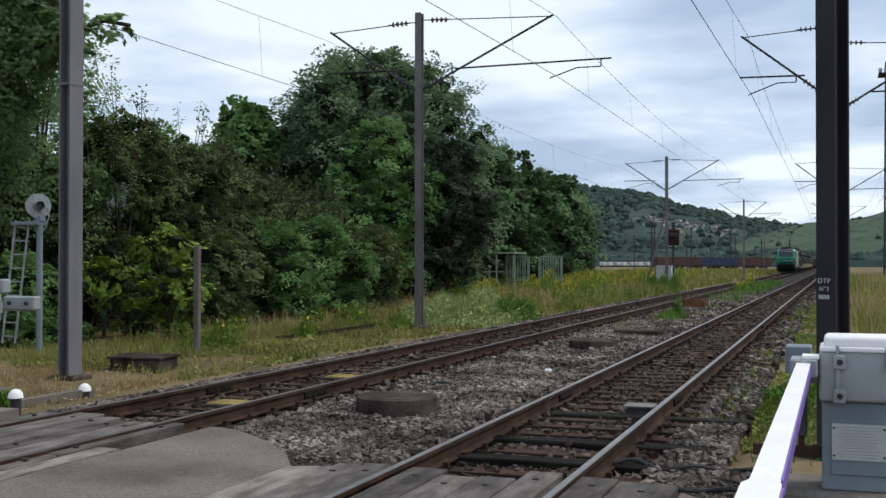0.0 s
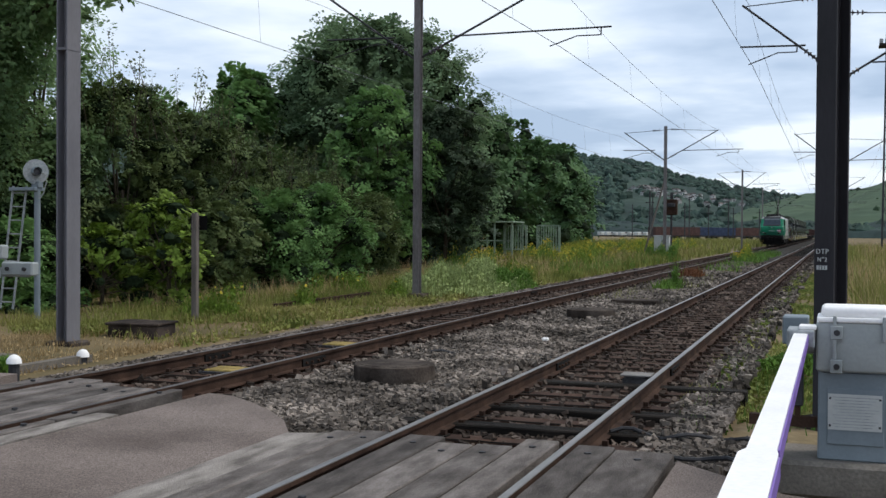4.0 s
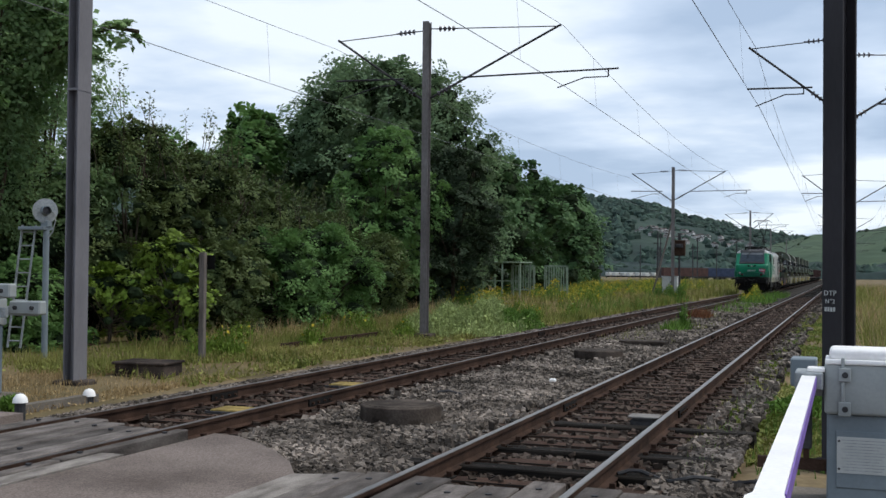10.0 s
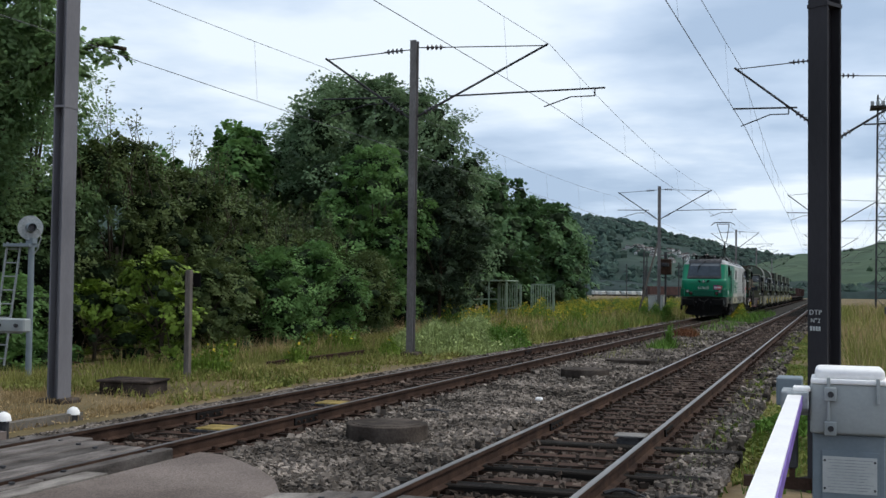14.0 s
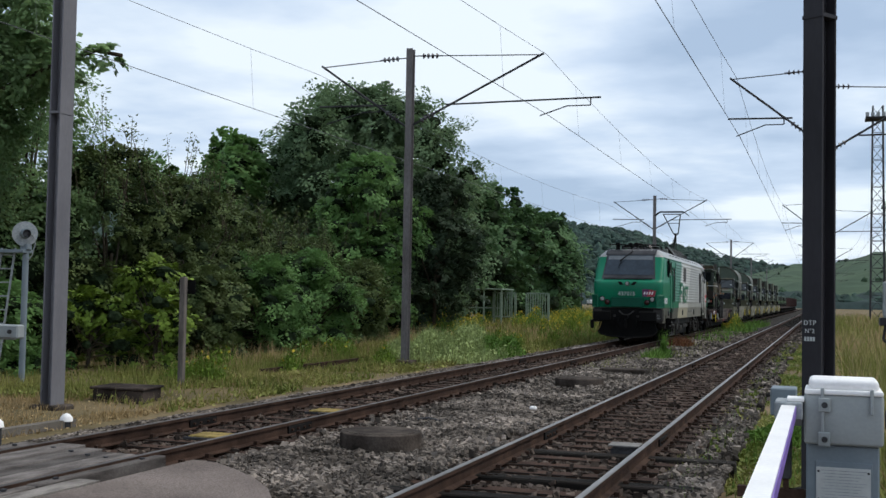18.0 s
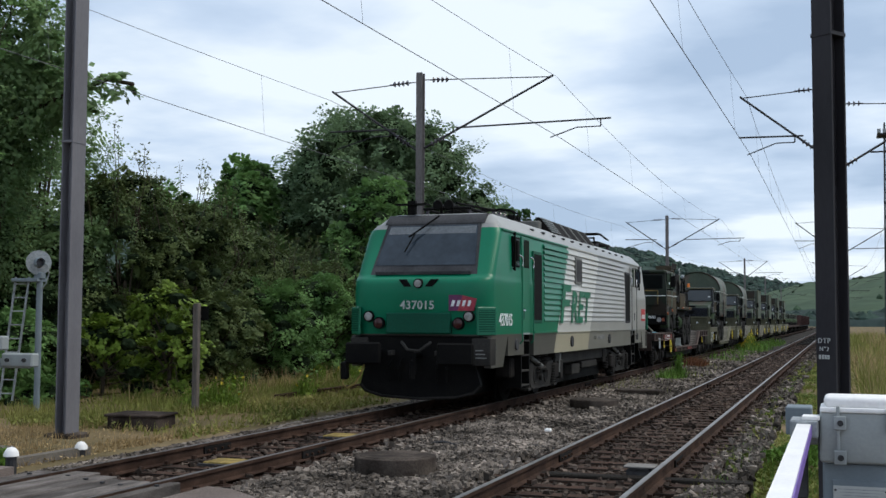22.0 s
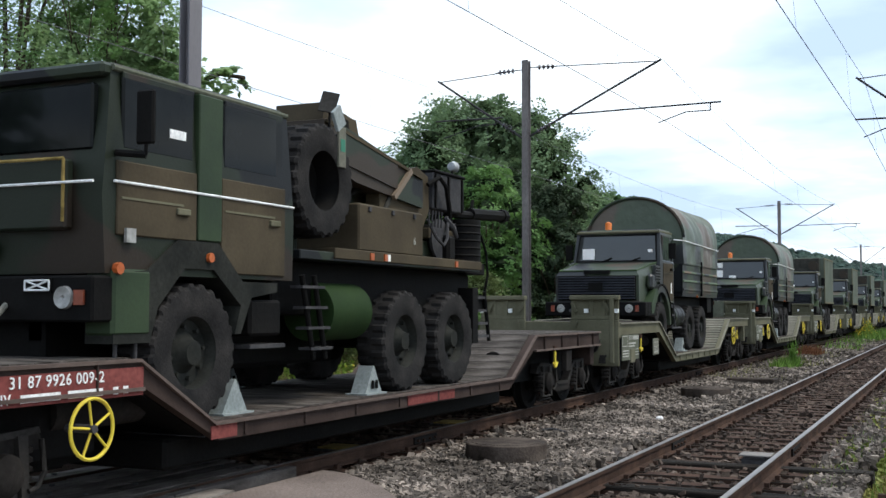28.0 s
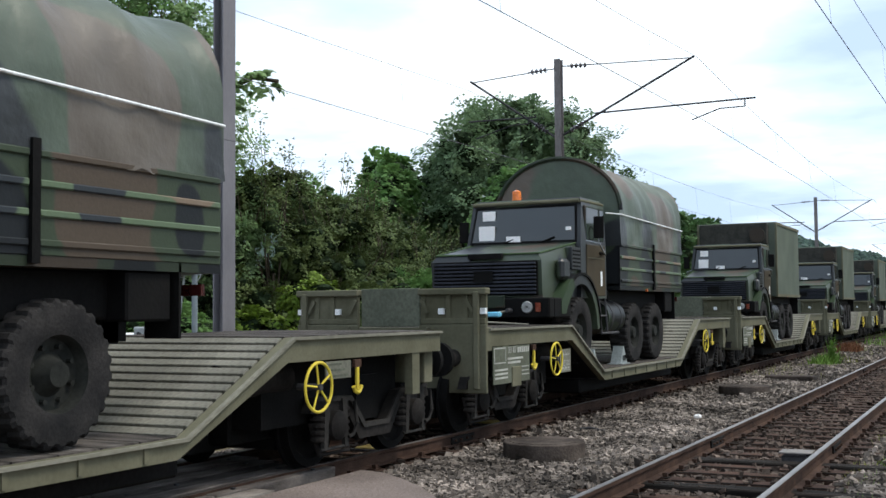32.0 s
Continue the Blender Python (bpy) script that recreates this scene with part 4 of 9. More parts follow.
def loft(rings, cap_top=True, cap_bottom=True):
    bm = bmesh.new()
    vs = [[bm.verts.new(p) for p in ring] for ring in rings]
    n = len(vs[0])
    for a, b in zip(vs, vs[1:]):
        for k in range(n):
            bm.faces.new((a[k], a[(k + 1) % n], b[(k + 1) % n], b[k]))
    if cap_bottom:
        bm.faces.new(vs[0][::-1])
    if cap_top:
        bm.faces.new(vs[-1])
    bmesh.ops.recalc_face_normals(bm, faces=bm.faces[:])
    return bm


LOCO_L = 17.8
NOSE, CAB = 0.15, -0.24   # shifts of the nose fittings and front cab doors, fitted to the camera's view


def wheelset(parent, y, r, gauge=0.75):
    bm = bmesh.new()
    for s in (-1, 1):
        lathe(bm, [(s * (gauge - 0.07), 0.0), (s * (gauge - 0.07), r + 0.025), (s * (gauge - 0.04), r + 0.025), (s * (gauge - 0.03), r), (s * (gauge + 0.07), r - 0.008), (s * (gauge + 0.07), r * 0.8),
                   (s * (gauge + 0.03), r * 0.72), (s * (gauge + 0.03), 0.16), (s * (gauge + 0.1), 0.12), (s * (gauge + 0.1), 0.0)], 28, "x")
    rod(bm, (-gauge, 0, 0), (gauge, 0, 0), 0.09, 10)
    for k in range(2):
        box(bm, gauge + 0.031, gauge + 0.05, -0.04, 0.04, (0.2 if k else -0.32), (0.32 if k else -0.2))
    ob = part("wheelset", bm, M["black_iron"], parent, at=pose(0, y, r))
    spinners.append((ob, y, r))
    return ob


spinners = []


def spring(x, y, z0, z1, r, n=5):
    """A coil spring, turned as one ringed column."""
    prof = [(z0, 0.0)]
    for k in range(n):
        a, h = z0 + (z1 - z0) * k / n, (z1 - z0) / n
        prof += [(a, r * 0.6), (a + 0.25 * h, r), (a + 0.65 * h, r), (a + 0.9 * h, r * 0.6)]
    return lathe(bmesh.new(), prof + [(z1, 0.0)], 10, "z", (x, y, 0))


def locomotive():
    L = rolling(thing("locomotive", "green, white and grey electric freight locomotive on the far track", "locomotive"), 0)
    prof = [(1.42, 1.43, -0.26, 0.42), (1.75, 1.43, -0.33, 0.42), (2.20, 1.43, -0.37, 0.42), (2.40, 1.43, -0.36, 0.42), (2.48, 1.43, -0.33, 0.40), (2.535, 1.428, -0.26, 0.36), (2.56, 1.425, -0.17, 0.30), (2.62, 1.42, -0.09, 0.22),
            (3.42, 1.40, 0.41, 0.20), (3.52, 1.37, 0.47, 0.20), (3.64, 1.28, 0.55, 0.20)]
    body = part("body", loft([plan_ring(z, hw, yf, LOCO_L - yf, cr, 7) for z, hw, yf, cr in prof], cap_top=True), M["livery"], L, "green cab paint turning white and grey along the ribbed flank")
    # nose band and deep green lower centre
    roof = part("roof", loft([plan_ring(z, hw, yf, LOCO_L - yf, 0.28) for z, hw, yf in ((3.50, 1.385, 0.50), (3.60, 1.335, 0.56), (3.81, 1.13, 0.74), (3.86, 1.04, 0.82))]), M["livery"], L, "pale grey roof with bevelled edges")
    skirt = part("skirt", boxes((-1.425, 1.425, 0.9, 2.1, 1.02, 1.42), (-1.425, 1.425, 2.9, LOCO_L - 2.9, 0.98, 1.42), (-1.425, 1.425, LOCO_L - 2.1, LOCO_L - 0.9, 1.02, 1.42)), M["livery"], L)
    for y0, y1 in ((-0.24, 0.9), (LOCO_L - 0.9, LOCO_L + 0.24)):
        for sx in (-1, 1):
            lo, hi = (y0, y1 - 0.35) if y0 < 5 else (y0 + 0.35, y1)
            part("cab_skirt", prism(bmesh.new(), [(y0, 1.42), (y1, 1.42), (hi, 0.82), (lo, 0.82)], "x", sx * 1.28, sx * 1.425), M["livery"], L)
    part("nose_band", boxes((-0.66, 0.66, -0.375, -0.25, 1.46, 1.86), r=0.02), M["green_deep"], L)
    for s, e_ in ((1, 0.0), (-1, LOCO_L)):
        Y = lambda v: e_ + s * (v + NOSE)
        q = lambda x0, x1, a, b, z0, z1: (x0, x1, min(Y(a), Y(b)), max(Y(a), Y(b)), z0, z1)
        # windscreen in its dark surround
        def screen(x, z0, z1, out, extra=0.0):
            sl = (0.26 + 0.24) / (3.42 - 2.62)
            y0, y1 = -0.24 + sl * (z0 - 2.62) - out, -0.24 + sl * (z1 - 2.62) - out
            bm = bmesh.new()
            v = [bm.verts.new((a * x * (1 - 0.10 * (c > 2.9)), Y(b), c)) for a, b, c in ((-1, y0, z0), (1, y0, z0), (1, y1, z1), (-1, y1, z1))]
            w = [bm.verts.new((p.co.x, p.co.y + s * 0.05, p.co.z)) for p in v]
            bm.faces.new(v)
            bm.faces.new(w[::-1])
            for k in range(4):
                bm.faces.new((v[k], w[k], w[(k + 1) % 4], v[(k + 1) % 4]))
            bmesh.ops.recalc_face_normals(bm, faces=bm.faces[:])
            return bm
        sur = part("windscreen_surround", screen(1.10, 2.58, 3.66, 0.012), M["roof_dark"], L)
        part("windscreen", screen(1.03, 2.79, 3.61, 0.024), M["glass"], sur, "large dark slanting windscreen")
        part("sun_blind", screen(1.015, 3.43, 3.585, 0.028), M["blind"], sur)
        part("sill_trim", boxes(q(-0.98, 0.98, -0.30, -0.20, 2.60, 2.66)), M["steel_dark"], sur)
        part("wiper", rods(((0.10, Y(0.40), 3.80), (-0.42, Y(0.06), 3.36), 0.018), ((-0.30, Y(0.16), 3.48), (-0.46, Y(-0.06), 3.06), 0.014)), M["black_iron"], sur)
        part("roof_brow", prism(bmesh.new(), [(Y(0.375), 3.64), (Y(0.40), 3.69), (Y(0.60), 3.84), (Y(0.9), 3.875), (Y(0.9), 3.6), (Y(0.5), 3.6)], "x", -1.04, 1.04), M["roof_dark"], L)
        # nose fittings
        for x, z, r_, m_ in ((0.0, 2.42, 0.072, "lamp"), (-1.02, 1.79, 0.082, "lamp"), (1.02, 1.79, 0.082, "lamp"), (-0.81, 1.66, 0.088, "lamp_red"), (0.81, 1.66, 0.088, "lamp_red")):
            h = part("lamp_ring", lathe(bmesh.new(), [(Y(-0.46), 0.0), (Y(-0.54), r_ * 0.6), (Y(-0.555), r_ * 1.25), (Y(-0.50), r_ * 1.35), (Y(-0.40), r_ * 1.3)], 20, "y", (x, 0, z)), M["black_iron"], L)
            part("lens", lathe(bmesh.new(), [(Y(-0.53), 0.0), (Y(-0.562), 0.0), (Y(-0.558), r_ * 0.6), (Y(-0.55), r_), (Y(-0.52), r_)], 20, "y", (x, 0, z)), M[m_], h)
        for x in (-0.27, 0.27):
            bm = prism(bmesh.new(), [(x - 0.13, 2.36), (x + 0.02, 2.36), (x + 0.13, 2.50), (x - 0.02, 2.50)] if x > 0 else [(x - 0.02, 2.36), (x + 0.13, 2.36), (x + 0.02, 2.50), (x - 0.13, 2.50)], "y", *sorted((Y(-0.525), Y(-0.40))))
            part("nose_vent", bm, M["black_iron"], L)
        for x in (-1.0, 1.0):
            g = part("corner_grille", boxes((-0.21, 0.21, -0.02, 0.02, 1.44, 1.97), r=0.01), M["green_paint"], L, at=pose(x * 1.335, Y(-0.405), 0, 0, 0, 46 * x * s))
            part("mesh_panel", boxes((-0.175, 0.175, -0.028, 0.028, 1.50, 1.92)), M["green_deep"], g)
            for k in range(9):
                part("mesh_bar", boxes((-0.175, 0.175, -0.033, 0.033, 1.525 + 0.045 * k, 1.538 + 0.045 * k)), M["green_paint"], g)
        number = lettering("number", "437015", 0.225, M["paint_aged"], L, pose(-0.02 if s > 0 else 0.02, Y(-0.525), 2.0, 90, 0, 0 if s > 0 else 180), 1.05, bold=0.004)
        def slab_on_nose(name, pts, out, m_, parent, label=""):
            return part(name, prism(bmesh.new(), [(s * a, b) for a, b in pts], "y", *sorted((Y(-0.42), Y(-out)))), m_, parent, label)
        em = slab_on_nose("emblem", [(0.62, 1.90), (1.12, 1.90), (1.17, 2.13), (0.84, 2.20), (0.62, 2.20)], 0.522, M["logo_purple"], L, "purple and red emblem panel with white strokes")
        slab_on_nose("emblem_red", [(0.80, 1.90), (1.12, 1.90), (1.17, 2.13), (0.90, 2.19)], 0.525, M["logo_red"], em)
        for k in range(4):
            a = 0.665 + 0.108 * k
            slab_on_nose("emblem_stroke", [(a, 1.985), (a + 0.055, 1.985), (a + 0.085, 2.095), (a + 0.03, 2.095)], 0.529, M["paint_white"], em)
        # buffer beam, buffers, coupler, plough
        part("buffer_beam", boxes(q(-1.36, 1.36, -0.42, 0.2, 0.88, 1.41), r=0.02), M["black_iron"], L)
        for x in (-0.92, 0.92):
            bf = part("buffer", rods(((x, Y(-0.42), 1.08), (x, Y(-0.95), 1.08), 0.15), n=14), M["black_iron"], L)
            part("buffer_head", boxes(q(x - 0.36, x + 0.36, -1.06, -0.98, 0.88, 1.30), r=0.035), M["black_iron"], bf)
        part("coupler", rods(((0, Y(-0.4), 1.05), (0, Y(-0.78), 1.05), 0.07), ((0, Y(-0.72), 1.05), (0.02, Y(-0.80), 0.70), 0.05), ((0.0, Y(-0.8), 0.95), (0.0, Y(-0.8), 0.62), 0.06)), M["black_iron"], L)
        for x in (-0.55, -0.35, 0.38, 0.58):
            part("hose", rods(((x, Y(-0.42), 0.98), (x * 1.05, Y(-0.60), 0.80), 0.025), ((x * 1.05, Y(-0.60), 0.80), (x * 1.02, Y(-0.55), 0.55), 0.025), n=6), M["black_iron"], L)
        if s > 0:
            part("loose_hose", tube(bmesh.new(), [(-1.0, -0.62, 0.86), (-1.03, -0.74, 0.66), (-1.12, -0.80, 0.50), (-1.28, -0.80, 0.42), (-1.38, -0.78, 0.50), (-1.36, -0.74, 0.62)], 0.020), M["ochre"], L)
            part("cable_plug", boxes((-1.42, -1.28, -0.82, -0.66, 0.58, 0.92), r=0.03), M["black_iron"], L)
            part("jumper_cable", tube(bmesh.new(), [(-0.3, -0.45, 1.30), (-0.12, -0.62, 1.16), (0.12, -0.64, 1.14), (0.3, -0.46, 1.30)], 0.03), M["under_grey"], L)
            part("air_cock", boxes((-0.52, -0.44, -0.62, -0.42, 1.05, 1.14), (0.42, 0.50, -0.62, -0.42, 1.05, 1.14), r=0.01), M["under_grey"], L)
        part("plough", prism(bmesh.new(), [(-1.12, 0.90), (1.12, 0.90), (1.22, 0.50), (1.10, 0.36), (0.75, 0.27), (0.0, 0.23), (-0.75, 0.27), (-1.10, 0.36), (-1.22, 0.50)], "y", *sorted((Y(-0.42), Y(-0.30)))), M["black_iron"], L)
        part("plough_lip", tube(bmesh.new(), [(1.22, Y(-0.42), 0.48), (1.10, Y(-0.45), 0.35), (0.75, Y(-0.47), 0.26), (0.0, Y(-0.48), 0.22), (-0.75, Y(-0.47), 0.26), (-1.10, Y(-0.45), 0.35), (-1.22, Y(-0.42), 0.48)], 0.03), M["bogie"], L)
        for x in (-1.22, 1.22):
            x = math.copysign(1.245, x)
            pl = part("step_plate", boxes(q(x - 0.185, x + 0.185, -0.46, -0.10, 0.86, 1.38), r=0.015), M["under_grey"], L)
            for k in range(3):
                part("plate_line", boxes(q(x - 0.11, x + 0.11 - 0.03 * k, -0.466, -0.458, 1.0 + 0.07 * k, 1.022 + 0.07 * k)), M["paint_faded"], pl)
        # cab sides
        Y = lambda v: e_ + s * (v + (CAB if s > 0 else 0))
        q = lambda x0, x1, a, b, z0, z1: (x0, x1, min(Y(a), Y(b)), max(Y(a), Y(b)), z0, z1)
        for sx in (-1, 1):
            X = lambda a, b: (min(sx * a, sx * b), max(sx * a, sx * b))
            def side(name, a, b, z0, z1, m_, parent=L, out=0.012, depth=0.03, r=0.012, label=""):
                x0, x1 = X(1.43 - depth, 1.43 + out)
                return part(name, boxes(q(x0, x1, a, b, z0, z1), r=r), m_, parent, label)
            wf = side("side_window_frame", 1.45, 1.98, 2.80, 3.42, M["black_iron"])
            side("side_window", 1.49, 1.94, 2.84, 3.38, M["glass"], wf, 0.018, 0.02, 0)
            mir = part("mirror", boxes(q(*X(1.455, 1.525), 1.50, 1.68, 2.92, 3.34), r=0.025), M["black_iron"], L)
            part("mirror_glass", boxes(q(*X(1.46, 1.52), 1.675, 1.686, 2.96, 3.30)), M["glass"], mir)
            part("mirror_arm", rods(((sx * 1.47, Y(1.48), 2.72), (sx * 1.47, Y(1.48), 3.50), 0.022), ((sx * 1.43, Y(1.48), 2.76), (sx * 1.49, Y(1.48), 2.76), 0.02), ((sx * 1.43, Y(1.48), 3.46), (sx * 1.49, Y(1.48), 3.46), 0.02), ((sx * 1.47, Y(1.48), 2.98), (sx * 1.50, Y(1.58), 2.98), 0.016)), M["black_iron"], mir)
            door = side("cab_door", 2.14, 2.78, 1.46, 3.46, M["green_paint"] if s > 0 else M["livery"], L, 0.008, 0.03)
            side("door_window", 2.31, 2.69, 2.84, 3.38, M["glass_truck"], door, 0.016, 0.02, 0.01)
            dp = side("door_panel", 2.20, 2.74, 1.50, 2.06, M["green_paint"] if s > 0 else M["livery"], door, 0.013, 0.02, 0.02)
            side("handle_recess", 2.20, 2.34, 1.74, 1.98, M["green_deep"] if s > 0 else M["roof_dark"], dp, 0.017, 0.02, 0.005)
            part("door_handle", rods(((sx * 1.455, Y(2.17), 1.92), (sx * 1.46, Y(2.32), 1.93), 0.014)), M["chrome"], dp)
            side("door_sill", 2.18, 2.76, 1.43, 1.46, M["zinc"], door, 0.02, 0.02, 0.004)
            side("window_gasket", 2.27, 2.73, 2.80, 3.42, M["black_iron"], door, 0.011, 0.02, 0.02)
            for a in (2.04, 2.92):
                hr = part("handrail", rods(((sx * 1.48, Y(a), 2.90), (sx * 1.48, Y(a), 1.30), 0.014), ((sx * 1.48, Y(a), 1.30), (sx * 1.42, Y(a), 1.24), 0.014)), M["green_paint"] if s > 0 else M["roof_grey"], L)
                part("rail_bend", tube(bmesh.new(), [(sx * 1.48, Y(a), 2.84), (sx * 1.485, Y(a), 2.96), (sx * 1.475, Y(a - 0.03), 3.03), (sx * 1.43, Y(a - 0.08), 3.06)], 0.021, 8), M["chrome"], hr)
            gr = side("door_grille", 3.06, 3.82, 1.66, 3.22, M["green_deep"] if s > 0 else M["roof_dark"], L, 0.014)
            side("grille_mesh", 3.12, 3.76, 1.73, 3.15, M["black_iron"], gr, 0.02, 0.02, 0)
            st = part("step_well", boxes(q(*X(1.02, 1.10), 2.16, 2.80, 0.30, 1.42), q(*X(1.10, 1.42), 2.14, 2.19, 0.34, 1.42), q(*X(1.10, 1.42), 2.77, 2.82, 0.34, 1.42)), M["black_iron"], L)
            for z in (1.28, 0.98, 0.66, 0.36):
                part("step_tread", boxes(q(*X(1.12, 1.425), 2.19, 2.77, z, z + 0.035), r=0.006), M["under_grey"], st)
            if s > 0:
                lettering("cab_mark", "1", 0.20, M["paint_faded"], L, pose(sx * 1.43, 0.10, 1.20, 90, 0, 90 * sx))
                lettering("number", "437015", 0.335, M["paint_white"], L, pose(sx * 1.436, 0.72, 1.72, 90, 0, 90 * sx), 0.93, bold=0.004)
            part("filler_cap", rods(((sx * 1.40, Y(1.75), 1.23), (sx * 1.455, Y(1.75), 1.23), 0.11), n=16), M["roof_dark"], L)
    part("emblem", boxes((1.425, 1.44, LOCO_L - 0.85, LOCO_L - 0.15, 1.72, 2.12), r=0.01), M["red"], L, "red emblem panel with white marks")
    for k in range(4):
        part("emblem_mark", boxes((1.438, 1.446, LOCO_L - 0.78 + 0.15 * k, LOCO_L - 0.68 + 0.15 * k, 1.80, 1.93)), M["paint_white"], L)
    # ribbed flanks: pressed louvres
    for sx in (-1, 1):
        for k in range(14):
            z = 1.70 + 0.125 * k
            for y0, y1 in ((3.80, LOCO_L - 4.05), (LOCO_L - 2.95, LOCO_L - 2.55)):
                spans = [(y0, y1)]
                if 2.60 < z + 0.05 < 3.34 and y0 < 5:
                    spans = [(y0, 6.86), (7.68, y1)]
                for a, b in spans:
                    bm = prism(bmesh.new(), [(sx * 1.42, z), (sx * 1.448, z + 0.016), (sx * 1.445, z + 0.035), (sx * 1.43, z + 0.095), (sx * 1.42, z + 0.095)], "y", a, b)
                    part("louvre", bm, M["livery"], L, smooth=0)
        fr = part("flank_window_frame", boxes((min(sx * 1.40, sx * 1.465), max(sx * 1.40, sx * 1.465), 6.90, 7.64, 2.64, 3.30), r=0.012), M["roof_grey"], L)
        part("flank_window", boxes((min(sx * 1.45, sx * 1.472), max(sx * 1.45, sx * 1.472), 6.965, 7.575, 2.70, 3.24)), M["roof_dark"], fr)
        part("flank_moulding", boxes((min(sx * 1.41, sx * 1.447), max(sx * 1.41, sx * 1.447), 2.95, LOCO_L - 2.95, 1.44, 1.49)), M["livery"], L)
        part("roof_edge_bead", boxes((min(sx * 1.33, sx * 1.412), max(sx * 1.33, sx * 1.412), 0.6, LOCO_L - 0.6, 3.495, 3.53)), M["livery"], L)
        for k in range(12):
            part("roof_eye", boxes((min(sx * 1.20, sx * 1.27), max(sx * 1.20, sx * 1.27), 3.4 + 1.0 * k, 3.55 + 1.0 * k, 3.70, 3.74)), M["steel_dark"], L)
        for text, size, along, z, wide in (("F", 1.28, 5.60, 2.07, 1.62), ("RET", 1.08, 7.38, 2.02, 1.14)):
            lettering("freight_word", text, size, M["green_paint"], L, pose(sx * 1.461, along if sx > 0 else along + 0.3, z, 90, 0, 90 * sx) @ Matrix.Diagonal((wide, 1, 1, 1)), 1.04, shear=0.24, bold=0.026, depth=0.0015, label="large slanting green letters")
        lettering("wagon_code", "91 87", 0.13, M["paint_faded"], L, pose(sx * 1.43, 9.4, 1.27, 90, 0, 90 * sx), 1.1)
        for k in range(9):
            part("code_bar", boxes((min(sx * 1.424, sx * 1.43), max(sx * 1.424, sx * 1.43), 9.72 + 0.115 * k, 9.80 + 0.115 * k, 1.22, 1.32)), M["paint_faded"], L)
        for y in (6.55, 11.35):
            part("filler_cap", rods(((sx * 1.40, y, 1.22), (sx * 1.46, y, 1.22), 0.13), n=18), M["roof_dark"], L)
    # roof gear
    for k in range(5):
        y0 = 5.85 + 1.03 * k
        for sx in (-1, 1):
            bm = prism(bmesh.new(), [(sx * 1.10, 3.84), (sx * 0.80, 4.22), (sx * 0.70, 4.22), (sx * 0.70, 3.84)], "y", y0, y0 + 0.97)
            pn = part("cooling_grille", bm, M["black_fit"], L)
            for j in range(6 if k == 0 else 0):
                u = (j + 0.5) / 6
                x, z = sx * (1.10 - 0.30 * u + 0.012), 3.84 + 0.38 * u + 0.01
                part("grille_bar", boxes((x - 0.014, x + 0.014, y0 + 0.03, y0 + 0.94, z - 0.012, z + 0.012)), M["zinc"], pn)
            for a, b in ((0.0, 0.05), (0.92, 0.97)) if k else ():
                part("panel_frame", prism(bmesh.new(), [(sx * 1.112, 3.84), (sx * 0.812, 4.225), (sx * 0.80, 4.22), (sx * 1.10, 3.83)], "y", y0 + a, y0 + b), M["roof_grey"], pn)
    part("roof_hatch", boxes((-0.85, 0.85, 5.6, 10.95, 3.86, 4.12), r=0.03), M["roof_grey"], L)
    part("aircon_unit", boxes((-0.35, 0.95, 1.75, 2.6, 3.84, 3.94), r=0.04), M["roof_dark"], L)
    part("horn_stand", rods(((-0.10, 1.25, 3.84), (-0.10, 1.25, 4.02), 0.03), ((0.14, 1.25, 3.84), (0.14, 1.25, 4.02), 0.03)), M["black_iron"], L)
    part("antenna", boxes((-0.95, -0.25, 0.75, 0.95, 4.06, 4.09), (-0.68, -0.52, 0.8, 0.92, 3.86, 4.15)), M["black_iron"], L)
    for x in (-0.10, 0.14):
        part("horn", lathe(bmesh.new(), [(1.0, 0.0), (0.98, 0.09), (1.01, 0.105), (1.10, 0.06), (1.40, 0.03), (1.40, 0.0)], 16, "y", (x, 0, 4.07)), M["black_iron"], L)
    for y in (3.9, 4.3, 4.7, 11.2, 11.6, 12.0):
        for x in (-0.35, 0.25):
            bm = bmesh.new()
            for k in range(5):
                rod(bm, (x, y, 3.88 + 0.07 * k), (x, y, 3.93 + 0.07 * k), 0.075, 10, 0.04)
            part("insulator", bm, M["insulator"], L)
    part("busbar", rods(((-0.35, 3.7, 4.25), (-0.35, 12.2, 4.27), 0.022), ((0.25, 3.9, 4.25), (0.25, 4.9, 4.25), 0.022)), M["steel_dark"], L)
    # folded pantograph over the front cab
    fp = part("folded_pantograph", rods(((-0.5, 1.3, 4.02), (-0.42, 4.1, 4.02), 0.028), ((0.5, 1.3, 4.02), (0.42, 4.1, 4.02), 0.028), ((-0.5, 1.3, 4.02), (0.5, 1.3, 4.02), 0.028), ((-0.42, 4.1, 4.02), (0.42, 4.1, 4.02), 0.028)), M["black_iron"], L)
    part("lower_arm", rods(((0, 3.5, 4.05), (0, 1.55, 4.14), 0.045)), M["black_iron"], fp)
    part("upper_arm", rods(((-0.12, 1.55, 4.16), (-0.42, 3.5, 4.17), 0.022), ((0.12, 1.55, 4.16), (0.42, 3.5, 4.17), 0.022), ((-0.30, 2.5, 4.165), (0.30, 2.5, 4.165), 0.016)), M["black_iron"], fp)
    for y in (3.42, 3.72):
        part("pan_head", tube(bmesh.new(), [(0.86, y, 3.98), (0.84, y, 4.10), (0.74, y, 4.17), (0.55, y, 4.19), (-0.55, y, 4.19), (-0.74, y, 4.17), (-0.84, y, 4.10), (-0.86, y, 3.98)], 0.022), M["black_iron"], fp)
